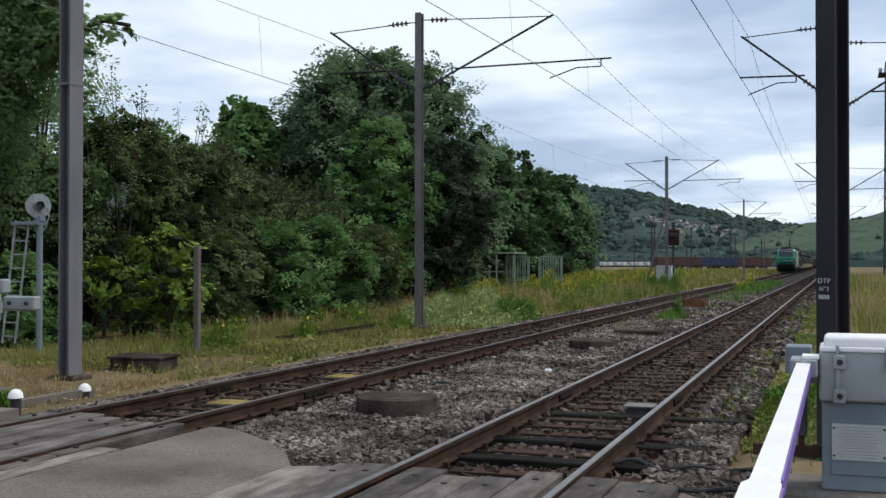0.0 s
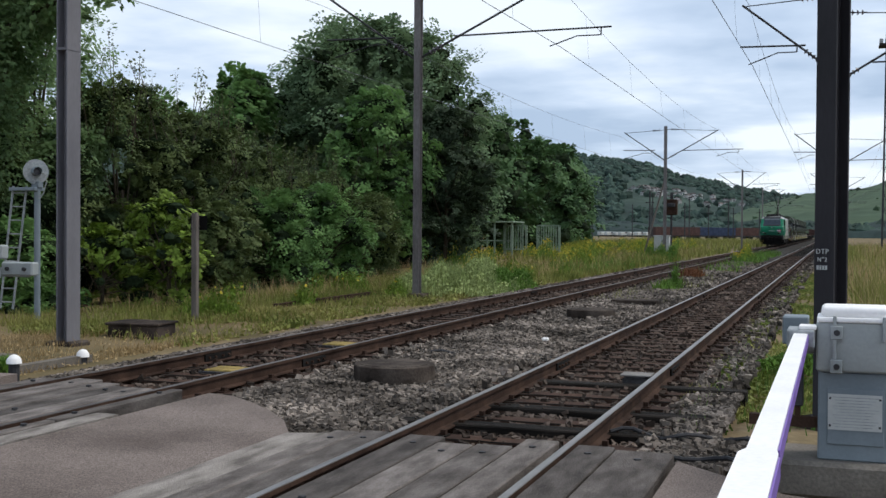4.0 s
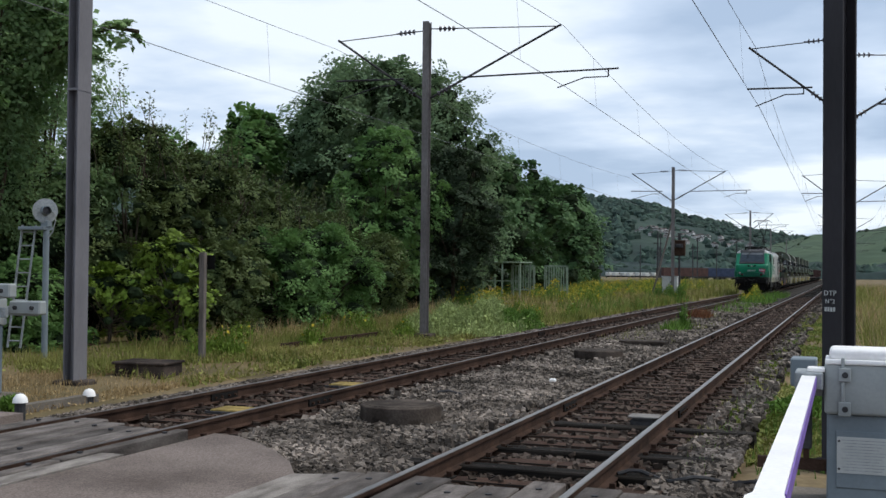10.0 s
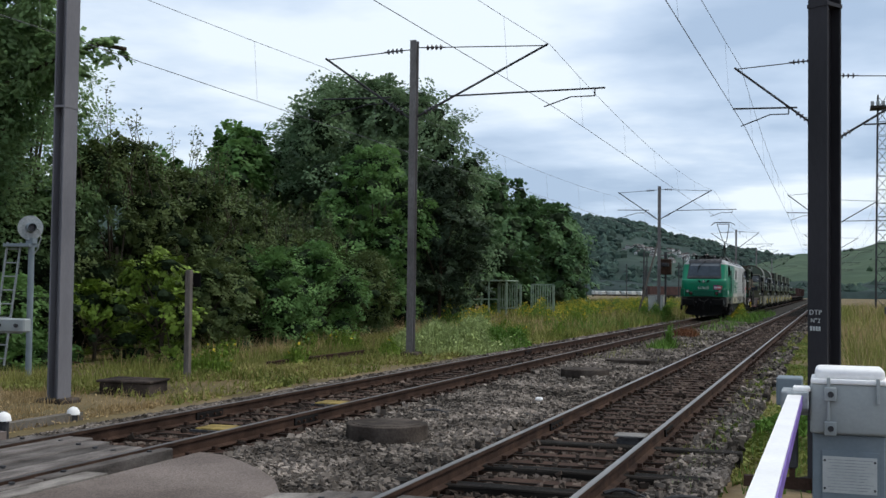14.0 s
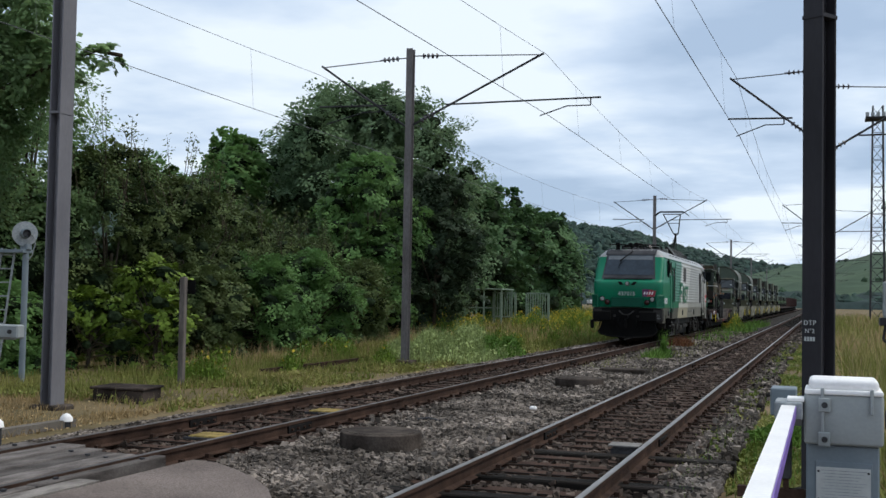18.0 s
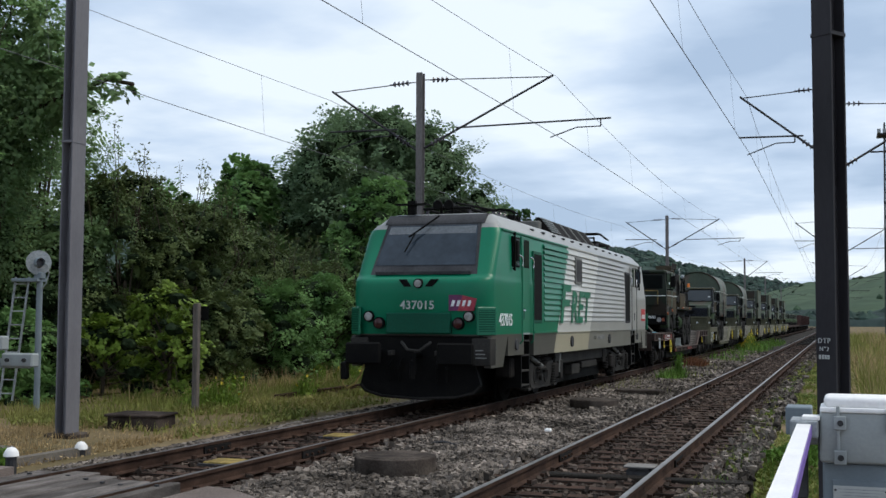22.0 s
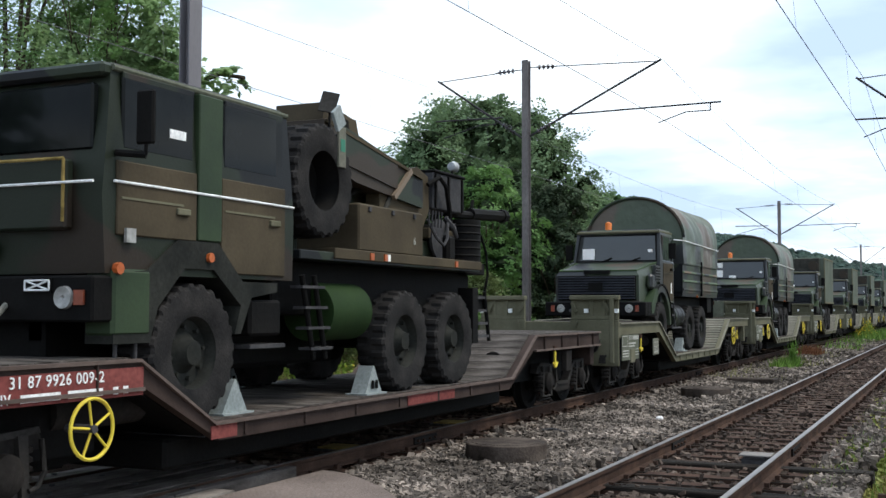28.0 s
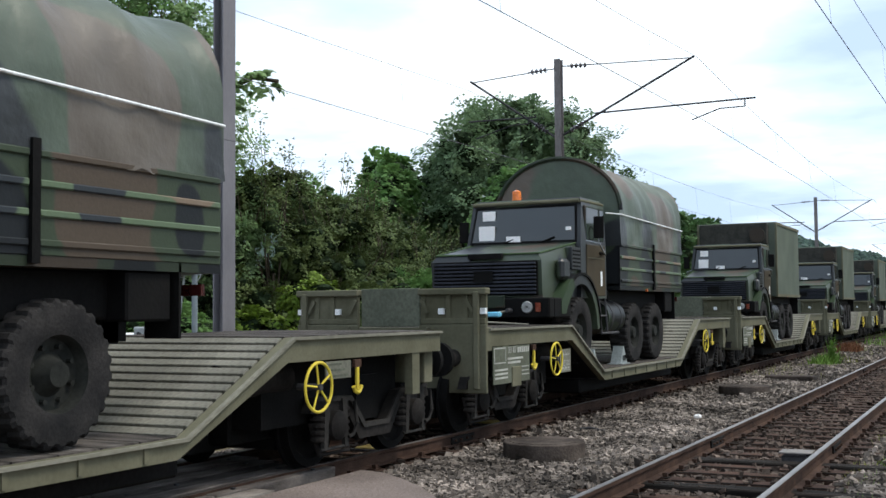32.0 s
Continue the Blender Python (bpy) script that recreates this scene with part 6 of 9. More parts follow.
    # upright loading flaps and buffer plates on the front end
    fm = M["olive"] if brown else paint
    if not brown:
        y0 = -half
        part("end_sill", boxes((-1.60, 1.368, y0 - 0.06, y0 + 0.10, deck - 0.30, deck + 0.02), r=0.01), fm, W)
        for sx in (-1, 1):
            off = 0.0 if sx > 0 else 0.24
            X = lambda a, c: (min(sx * (a + off), sx * (c + off)), max(sx * (a + off), sx * (c + off)))
            part("buffer_plate", boxes((*X(0.36, 1.375), y0 - 0.10, y0 - 0.055, deck - 0.86, deck + 0.06), r=0.012), fm, W)
            part("plate_rib", boxes((*X(1.20, 1.28), y0 - 0.15, y0 - 0.095, deck - 0.80, deck + 0.50), r=0.01), fm, W)
            fr = part("flap_panel", boxes((*X(0.38, 1.36), y0 - 0.05, y0 - 0.01, deck + 0.03, deck + 0.48), r=0.006), fm, W)
            part("flap_rail", boxes((*X(0.36, 1.38), y0 - 0.13, y0 + 0.03, deck + 0.46, deck + 0.55), r=0.012), fm, fr)
            part("flap_foot", boxes((*X(0.385, 1.355), y0 - 0.085, y0 - 0.045, deck + 0.065, deck + 0.14), r=0.008), fm, fr)
            for x in (0.42, 0.80, 1.06):
                part("flap_stile", boxes((*X(x - 0.035, x + 0.035), y0 - 0.08, y0 - 0.045, deck + 0.13, deck + 0.47), r=0.006), fm, fr)
            for x in (0.50, 1.18):
                part("flap_brace", bar(bmesh.new(), (sx * (x + off - 0.10), y0 - 0.10, deck + 0.40), (sx * (x + off), y0 - 0.10, deck + 0.22), 0.03, 0.05), fm, fr)
            part("flap_hinge", bar(bmesh.new(), (sx * (off + 0.46), y0 - 0.11, deck - 0.12), (sx * (off + 0.52), y0 - 0.13, deck + 0.02), 0.05, 0.04), fm, fr)
            part("reflector", boxes((*X(0.66, 0.74), y0 - 0.10, y0 - 0.045, deck + 0.20, deck + 0.28)), M["paint_white"], fr)
            part("reflector", boxes((*X(1.285, 1.365), y0 - 0.10, y0 - 0.045, deck + 0.20, deck + 0.28)), M["paint_white"], fr)
    if walls:
        for x0, x1 in ((-0.57, 0.355),):
            part("end_panel", boxes((x0, x1, -half - 0.055, -half - 0.015, deck + 0.03, deck + 0.56), r=0.006), M["olive_dark"], W, "plain dark olive end panel")
    return W


W1_S, W2_S, PITCH = 29.35, 46.5, 16.35
wagon1 = well_wagon(W1_S, 9.20, 4.80, 3.75, 1.275, 0.66, M["brown_sill"], M["deck_wood"], False, "rusty brown well wagon with timber deck and yellow hand wheel", False, True, 8.3)
for sx in (-1, 1):
    x = sx * 1.365
    lo = lambda d: (min(x, x + sx * d), max(x, x + sx * d))
    pnl = part("number_panel", boxes((*lo(0.012), -6.9, -4.75, 0.98, 1.21)), M["red_panel"], wagon1, "faded red panel with white wagon number")
    lettering("wagon_number", "31 87 9926 009-2", 0.125, M["paint_white"], wagon1, pose(sx * 1.381, -5.72, 1.15, 90, 0, 90 * sx), 1.1)
    lettering("rule_mark", "RIV", 0.11, M["paint_white"], wagon1, pose(sx * 1.381, -6.28, 1.035, 90, 0, 90 * sx), 1.1)
    for k, (a, b_) in enumerate(((-6.10, -5.70), (-5.62, -5.24), (-5.12, -5.06), (-5.0, -4.94))):
        part("code_bar", boxes((*lo(0.016), a, b_, 1.005, 1.065)), M["paint_white"], pnl)
    mk = part("code_frame", boxes((*lo(0.014), -6.62, -6.44, 0.99, 1.20)), M["paint_white"], pnl)
    part("code_inset", boxes((*lo(0.017), -6.60, -6.46, 1.11, 1.185), (*lo(0.017), -6.60, -6.46, 1.01, 1.085)), M["red_panel"], mk)
    part("load_panel", boxes((*lo(0.01), 0.2, 1.6, 0.51, 0.63)), M["red_panel"], wagon1)
    part("load_panel", boxes((*lo(0.01), -3.8, -3.4, 0.51, 0.63)), M["red_panel"], wagon1)
part("film_wrap", boxes((1.37, 1.40, -8.25, -7.9, 0.72, 1.10), r=0.02), M["zinc"], wagon1, "crumpled white film-wrapped document")
OLIVE = "olive-grey well wagon with slatted ramps and yellow hand wheels"
for k in range(6):
    well_wagon(W2_S + PITCH * k, 7.45, 4.25, 2.65, 1.42, 0.62, M["olive"], M["deck_pale"], True, OLIVE, k > 0)


# ---- army lorries ----
def tyre_mesh(r, w, lugs, name):
    """A tyre in one skin: sidewalls, and a tread whose bars stand proud, left and right in turn."""
    prof = [(-w / 2 + 0.02, 0.52, 0.52), (-w / 2, 0.62, 0.62), (-w / 2, 0.84, 0.84), (-w / 2 + 0.004, 0.90, 0.935), (-w / 2 + 0.03, 0.945, 0.992), (-0.03, 0.955, 1.0),
            (0.03, 0.955, 1.0), (w / 2 - 0.03, 0.945, 0.992), (w / 2 - 0.004, 0.90, 0.935), (w / 2, 0.84, 0.84), (w / 2, 0.62, 0.62), (w / 2 - 0.02, 0.52, 0.52)]
    n, bm = 6 * lugs, bmesh.new()
    rings = []
    for k in range(n):
        c, s = math.cos(2 * math.pi * k / n), math.sin(2 * math.pi * k / n)
        rings.append([bm.verts.new((x, r * (hi if (k % 6 < 3) == (x < 0) else lo) * c, r * (hi if (k % 6 < 3) == (x < 0) else lo) * s)) for x, lo, hi in prof])
    for k in range(n):
        a, b = rings[k], rings[(k + 1) % n]
        for i in range(len(prof) - 1):
            bm.faces.new((a[i], a[i + 1], b[i + 1], b[i]))
    bmesh.ops.recalc_face_normals(bm, faces=bm.faces[:])
    return finish(name, bm, M["tyre"], 30)


def rim_mesh(r, w, name, mat):
    bm = lathe(bmesh.new(), [(w / 2 - 0.03, r * 0.60), (w / 2 - 0.01, r * 0.57), (w / 2 - 0.03, r * 0.53), (w / 2 - 0.13, r * 0.48), (w / 2 - 0.14, r * 0.30), (w / 2 - 0.09, r * 0.22), (w / 2 - 0.02, r * 0.17), (w / 2 - 0.01, 0.0)], 32, "x")
    lathe(bm, [(-w / 2 + 0.03, r * 0.60), (-w / 2 + 0.10, r * 0.45), (-w / 2 + 0.12, 0.0)], 24, "x")
    for k in range(8):
        a = 2 * math.pi * k / 8
        rod(bm, (w / 2 - 0.15, r * 0.38 * math.cos(a), r * 0.38 * math.sin(a)), (w / 2 - 0.09, r * 0.38 * math.cos(a), r * 0.38 * math.sin(a)), 0.022, 6)
    return finish(name, bm, mat, 40)


M["rim_paint"] = material("dark wheel paint", ((0.010, 0.011, 0.010), (0.030, 0.031, 0.027)), scale=3, rough=0.75, bump=0.15, grain=30)
TYRE, RIM = tyre_mesh(0.575, 0.36, 26, "tyre"), rim_mesh(0.575, 0.36, "wheel", M["rim_paint"])
TYRE_BIG, RIM_BIG = tyre_mesh(0.635, 0.40, 24, "tyre"), rim_mesh(0.635, 0.40, "wheel", M["rim_paint"])


def road_wheel(T, x, y, z, big=False, at=None):
    w = part("wheel", RIM_BIG if big else RIM, None, T, at=at or pose(x, y, z, random.uniform(0, 80), 0, 0 if x > 0 else 180))
    part("tyre", TYRE_BIG if big else TYRE, None, w)
    return w


def chock(s, x, y, z, turn):
    c = rolling(thing("wheel_chock", "grey steel wheel chock on the wagon floor", "wheel chock", group="wheel chocks"), 0)
    bm = prism(bmesh.new(), [(-0.20, 0), (0.22, 0), (0.21, 0.03), (0.02, 0.34), (0.0, 0.34), (-0.19, 0.03)], "x", -0.10, 0.10)
    part("wedge", bm, M["chock"], c)
    for k in (-0.08, 0.08):
        part("slot", boxes((0.115, 0.126, k * 0.6 - 0.02, k * 0.6 + 0.025, 0.07, 0.17)), M["black_iron"], c)
    part("foot_plate", boxes((-0.15, 0.15, -0.24, 0.26, 0, 0.02)), M["chock"], c)
    movers[-1] = (c, s + y, x, z, turn)


def lorry(s, kind, label):
    """A bonneted three-axle army lorry; kind: tarp or shelter."""
    T = rolling(thing("army_lorry", label, "lorry", group="army lorries"), s - 0.1)
    cm, deep = M["camo"], M["camo_night"]
    for y in (-3.02, 0.08, 1.55):
        for x in (-0.98, 0.98):
            road_wheel(T, x, y, 1.30 if y < -1 else 1.215)
        part("axle", rods(((-0.85, y, 1.22), (0.85, y, 1.22), 0.09), ((-0.2, y, 1.22), (0.2, y, 1.22), 0.22)), M["black_iron"], T)
    part("chassis", boxes((-0.48, -0.36, -4.3, 3.0, 1.42, 1.66), (0.36, 0.48, -4.3, 3.0, 1.42, 1.66), (-0.48, 0.48, -0.3, -0.1, 1.45, 1.62), (-0.48, 0.48, 2.7, 2.9, 1.40, 1.66)), M["black_iron"], T)
    # bonnet, grille, bumper
    part("bonnet", loft([[(-0.98, -4.36, 1.86), (0.98, -4.36, 1.86), (1.0, -2.70, 1.86), (-1.0, -2.70, 1.86)], [(-0.98, -4.40, 2.46), (0.98, -4.40, 2.46), (1.02, -2.70, 2.66), (-1.02, -2.70, 2.66)],
                         [(-0.90, -4.32, 2.57), (0.90, -4.32, 2.57), (0.97, -2.70, 2.82), (-0.97, -2.70, 2.82)]]), deep, T, smooth=30)
    g = part("grille", boxes((-0.92, 0.92, -4.43, -4.38, 1.90, 2.46), r=0.01), M["black_iron"], T)
    for k in range(9):
        part("grille_bar", boxes((-0.90, 0.90, -4.47, -4.42, 1.925 + 0.059 * k, 1.957 + 0.059 * k), r=0.006), M["grille_blue"], g)
    part("front_badge", boxes((-0.17, 0.17, -4.49, -4.46, 2.12, 2.30)), M["black_iron"], g)
    part("bonnet_edge", rods(((-0.92, -4.33, 2.575), (0.92, -4.33, 2.575), 0.016), ((0.92, -4.33, 2.575), (0.98, -2.72, 2.82), 0.016), ((-0.92, -4.33, 2.575), (-0.98, -2.72, 2.82), 0.016)), M["camo_green"], T)
    part("hood_notch", boxes((-0.30, 0.30, -4.42, -4.28, 2.50, 2.585)), M["black_iron"], g)
    pl = part("plate", boxes((-0.55, -0.05, -4.50, -4.47, 1.92, 2.03)), M["black_iron"], T)
    for k in range(6):
        part("plate_bar", boxes((-0.53 + 0.075 * k, -0.48 + 0.075 * k, -4.506, -4.498, 1.945, 2.005)), M["paint_white"], pl)
    b = part("bumper", boxes((-1.18, 1.18, -4.58, -4.36, 1.54, 1.86), (1.02, 1.18, -4.36, -3.60, 1.54, 1.86), (-1.18, -1.02, -4.36, -3.60, 1.54, 1.86), r=0.02), M["black_iron"], T)
    part("subframe", boxes((-0.95, 0.95, -0.95, 3.0, 1.62, 2.02), (-0.85, 0.85, -1.9, -0.7, 1.2, 1.9), r=0.02), M["black_iron"], T)
    part("winch_cover", boxes((-0.5, 0.42, -4.61, -4.57, 1.70, 1.90), r=0.01), M["camo_dark"], b)
    for sx in (-1, 1):
        X = lambda a, c: (min(sx * a, sx * c), max(sx * a, sx * c))
        lm = part("headlamp", lathe(bmesh.new(), [(-4.55, 0.0), (-4.605, 0.02), (-4.61, 0.085), (-4.57, 0.10)], 18, "y", (sx * 0.80, 0, 1.71)), M["lamp"], b)
        part("indicator", boxes((*X(0.95, 1.03), -4.60, -4.57, 1.64, 1.78)), M["amber_dark"], b)
        # fenders: flat-topped arch over the front wheel
        arch = [(-3.02 + 0.94 * math.cos(radians(a)), 1.34 + 0.94 * math.sin(radians(a))) for a in range(0, 121, 12)]
        under = [(-3.02 + 0.80 * math.cos(radians(a)), 1.32 + 0.78 * math.sin(radians(a))) for a in range(0, 121, 12)]
        part("fender", prism(bmesh.new(), arch + under[::-1], "x", *X(0.92, 1.17)), deep, T)
        part("fender_lip", prism(bmesh.new(), [(y, z + 0.012) for y, z in arch] + [(y, z - 0.03) for y, z in arch[::-1]], "x", *X(1.168, 1.195)), M["black_iron"], T)
        part("fender_front", prism(bmesh.new(), [(-3.46, 2.17), (-3.60, 2.16), (-4.06, 1.80), (-4.06, 1.60), (-3.86, 1.60), (-3.74, 1.76), (-3.42, 2.03)], "x", *X(0.92, 1.19)), M["army_green_dark"], T)
        part("vent_box", boxes((*X(0.98, 1.10), -3.30, -2.86, 2.34, 2.72), r=0.01), M["camo_night"], T)
        for k in range(5):
            part("vent_slot", boxes((*X(1.095, 1.11), -3.26, -2.90, 2.38 + 0.065 * k, 2.41 + 0.065 * k)), M["black_iron"], T)
        part("canvas_roll", boxes((*X(1.0, 1.15), -3.85, -3.5, 2.16, 2.50), r=0.05), M["camo_night"], T)
        part("tow_hook", rods(((sx * 0.52, -4.58, 1.66), (sx * 0.52, -4.74, 1.66), 0.035)), M["steel_dark"], b)
    # cab
    ang, y_b, y_r = 0.20, -2.80, -1.42
    cabp = part("cab", loft([[(-1.08, y_b, 1.86), (1.08, y_b, 1.86), (1.08, y_r, 1.86), (-1.08, y_r, 1.86)], [(-1.08, y_b, 2.76), (1.08, y_b, 2.76), (1.08, y_r, 2.76), (-1.08, y_r, 2.76)],
                             [(-1.03, y_b + ang, 3.52), (1.03, y_b + ang, 3.52), (1.05, y_r - 0.03, 3.52), (-1.05, y_r - 0.03, 3.52)], [(-0.97, y_b + ang + 0.10, 3.63), (0.97, y_b + ang + 0.10, 3.63), (0.99, y_r - 0.07, 3.63), (-0.99, y_r - 0.07, 3.63)]]), deep, T, smooth=30)
    f_ = lambda z: y_b + ang * (z - 2.76) / 0.76

    def pane(x0, x1, z0, z1, out, inset=0.05):
        bm = bmesh.new()
        pts = [(x0, z0), (x1, z0), (x1 - inset, z1), (x0 + inset, z1)]
        v = [bm.verts.new((x, f_(z) - out, z)) for x, z in pts] + [bm.verts.new((x, f_(z) + 0.02, z)) for x, z in pts]
        bm.faces.new(v[:4])
        for k in range(4):
            bm.faces.new((v[k], v[4 + k], v[4 + (k + 1) % 4], v[(k + 1) % 4]))
        bmesh.ops.recalc_face_normals(bm, faces=bm.faces[:])
        return bm

    part("windscreen_seal", pane(-1.01, 1.01, 2.83, 3.50, 0.010), M["black_iron"], cabp)
    ws = part("windscreen", pane(-0.97, 0.97, 2.87, 3.46, 0.016), M["glass_screen"], cabp)
    part("seat_back", boxes((-0.75, -0.25, y_b + 0.85, y_b + 0.95, 2.4, 3.2), (0.25, 0.75, y_b + 0.85, y_b + 0.95, 2.4, 3.2), r=0.03), M["black_iron"], cabp)
    part("roof_rim", rods(((-1.0, y_b + 0.17, 3.56), (1.0, y_b + 0.17, 3.56), 0.035), ((1.0, y_b + 0.17, 3.56), (1.03, y_r - 0.03, 3.56), 0.03), ((-1.0, y_b + 0.17, 3.56), (-1.03, y_r - 0.03, 3.56), 0.03)), M["olive"], cabp)
    for x in (-0.35, 0.35):
        part("wiper", rods(((x, f_(2.84) - 0.04, 2.84), (x + 0.25, f_(2.95) - 0.04, 2.93), 0.014)), M["black_iron"], cabp)
    papers = ((-0.84, 2.90, 0.30, 0.26), (-0.80, 3.26, 0.24, 0.17), (-0.30, 2.86, 0.26, 0.10), (0.80, 3.04, 0.09, 0.06)) if s > 50 else ((-0.84, 2.90, 0.30, 0.26), (0.78, 3.06, 0.10, 0.07))
    for x, z, w, h in papers:
        part("paper", boxes((x, x + w, f_(z + h / 2) - 0.05, f_(z + h / 2) - 0.02, z, z + h)), M["white"], ws, "white paper behind the windscreen")
    if kind == "tarp":
        part("beacon", lathe(bmesh.new(), [(3.63, 0.0), (3.63, 0.085), (3.83, 0.08), (3.87, 0.0)], 14, "z", (-0.38, -2.1, 0)), M["amber"], cabp, "orange warning beacon")
    for sx in (-1, 1):
        X = lambda a, b: (min(sx * a, sx * b), max(sx * a, sx * b))
        d = part("door", boxes((*X(1.06, 1.095), -2.52, -1.52, 1.90, 2.80), r=0.01), M["camo_brown"], cabp)
        wf = part("door_frame", boxes((*X(1.035, 1.072), -2.52, -1.50, 2.84, 3.48), r=0.01), M["camo_dark"], cabp)
        part("door_window", boxes((*X(1.05, 1.080), -2.50, -1.84, 2.87, 3.46), r=0.02), M["glass_side"], wf)
        if sx < 0:
            part("steering_wheel", lathe(bmesh.new(), [(1.081, 0.13), (1.083, 0.15), (1.085, 0.13)], 18, "x", (0, -2.22, 2.98)), M["black_iron"], wf)
        part("quarter_window", boxes((*X(1.05, 1.080), -1.77, -1.54, 2.87, 3.46), r=0.02), M["glass_side"], wf)
        part("door_handle", boxes((*X(1.09, 1.125), -1.85, -1.66, 2.64, 2.69)), M["black_iron"], d)
        part("door_mark", boxes((*X(1.094, 1.10), -1.80, -1.70, 2.08, 2.34)), M["paint_white"], d)
        part("door_line", boxes((*X(1.094, 1.102), -2.48, -1.60, 2.56, 2.575)), M["olive"], d)
        part("mirror_arm", rods(((sx * 1.07, -2.50, 2.86), (sx * 1.30, -2.43, 2.80), 0.014), ((sx * 1.30, -2.43, 2.80), (sx * 1.12, -1.60, 2.66), 0.018)), M["zinc"], cabp)
        part("mirror", boxes((*X(1.20, 1.38), -2.46, -2.42, 2.90, 3.28), r=0.01), M["black_iron"], cabp)
        tk = part("fuel_tank", rods(((sx * 0.88, -1.60, 1.52), (sx * 0.88, -0.62, 1.52), 0.30), n=20), M["camo_dark"], T)
        for y in (-1.35, -0.85):
            part("tank_strap", rods(((sx * 0.88, y - 0.03, 1.52), (sx * 0.88, y + 0.03, 1.52), 0.306), n=20), M["steel_dark"], tk)
        part("step_frame", rods(((sx * 1.12, -1.98, 1.86), (sx * 1.16, -1.98, 1.24), 0.018), ((sx * 1.12, -1.65, 1.86), (sx * 1.16, -1.65, 1.24), 0.018), ((sx * 1.16, -1.98, 1.24), (sx * 1.16, -1.0, 1.24), 0.022), ((sx * 1.14, -1.98, 1.55), (sx * 1.14, -1.65, 1.55), 0.018)), M["steel_dark"], T)
        part("mud_flap", boxes((*X(0.82, 1.20), 2.85, 2.88, 1.45, 2.1)), M["black_iron"], T)
        part("rear_lamp", boxes((*X(0.92, 1.16), 3.2, 3.25, 1.82, 1.92)), M["lamp_red"], T)
        part("side_marker", rods(((sx * 1.20, 0.7, 2.03), (sx * 1.235, 0.7, 2.03), 0.032)), M["amber_dull"], T)
    part("snorkel", rods(((0.75, -1.25, 1.8), (0.75, -1.25, 3.3), 0.09), n=12), M["camo_dark"], T)
    part("engine_block", boxes((-0.5, 0.5, -4.2, -2.2, 1.3, 1.85)), M["black_iron"], T)
    part("gearbox", boxes((-0.4, 0.4, -2.0, 0.3, 1.15, 1.5), r=0.05), M["black_iron"], T)
    if kind == "tarp":
        y0, y1 = -1.0, 3.42
        part("bed_floor", boxes((-1.2, 1.2, y0, y1, 2.02, 2.14)), M["camo_dark"], T)
        for sx in (-1, 1):
            X = lambda a, b: (min(sx * a, sx * b), max(sx * a, sx * b))
            for a, b_ in ((y0, 1.18), (1.22, y1)):
                sd = part("dropside", boxes((*X(1.17, 1.21), a, b_, 2.10, 2.94), r=0.008), cm, T)
                for z in (2.20, 2.42, 2.64, 2.86):
                    part("pressing", boxes((*X(1.20, 1.235), a + 0.03, b_ - 0.03, z - 0.035, z + 0.02), r=0.01), M["camo_light"] if z in (2.42, 2.64) else cm, sd)
            part("stake", boxes((*X(1.18, 1.25), 1.16, 1.24, 2.04, 2.96)), M["black_iron"], T)
            part("locker", boxes((*X(0.75, 1.16), 2.25, 2.8, 1.6, 2.02), r=0.02), M["black_iron"], T)
        part("headboard", boxes((-1.2, 1.2, y0, y0 + 0.04, 2.1, 2.96)), cm, T)
        part("tailboard", boxes((-1.2, 1.2, y1 - 0.04, y1, 2.1, 2.92)), cm, T)
        # tarpaulin over hoops, sagging between them
        rings, n = [], 26
        m = 60
        for k in range(m + 1):
            y = y0 - 0.02 + (y1 - y0 + 0.04) * k / m
            sag = 0.05 * abs(math.sin(math.pi * 4 * k / m)) + 0.010 * math.sin(k * 0.92)
            ring = []
            for j in range(n + 1):
                a = j / n
                if a < 0.2:
                    x, z = 1.24 - 0.02 * (a / 0.2), 2.84 + 0.66 * (a / 0.2)
                elif a > 0.8:
                    x, z = -(1.24 - 0.02 * ((1 - a) / 0.2)), 2.84 + 0.66 * ((1 - a) / 0.2)
                else:
                    w = math.pi * (a - 0.2) / 0.6
                    x, z = 1.22 * math.copysign(abs(math.cos(w)) ** 0.85, math.cos(w)), 3.50 + 1.02 * math.sin(w) ** 0.9
                d = sag * (1 if 0.2 <= a <= 0.8 else 0.6) + 0.016 * math.sin(17 * a + 2.1 * y + 1.5 * math.sin(3 * y)) + 0.011 * math.sin(31 * a - 5.3 * y) + 0.010 * math.sin(9.5 * y + 4 * a) * math.sin(13 * a)
                ring.append((x * (1 - d * 0.5), y, z - (d if 0.15 < a < 0.85 else 0) + (0.02 * math.sin(k * 1.7) if j in (0, n) else 0)))
            rings.append(ring)
        bm = bmesh.new()
        vs = [[bm.verts.new(p) for p in ring] for ring in rings]
        for a, b_ in zip(vs, vs[1:]):
            for j in range(n):
                bm.faces.new((a[j], a[j + 1], b_[j + 1], b_[j]))
        bm.faces.new(vs[0])
        bm.faces.new(vs[-1][::-1])
        bmesh.ops.recalc_face_normals(bm, faces=bm.faces[:])
        tp = part("tarpaulin", bm, M["camo_cloth"], T, "camouflage tarpaulin stretched over hoops", smooth=50)
        for sx in (-1, 1):
            part("rope", rods(((sx * 1.25, y0, 3.42), (sx * 1.25, y1, 3.36), 0.014), ((sx * 1.25, y0, 3.42), (sx * 1.1, y0 - 0.45, 3.42), 0.012)), M["paint_white"], tp)
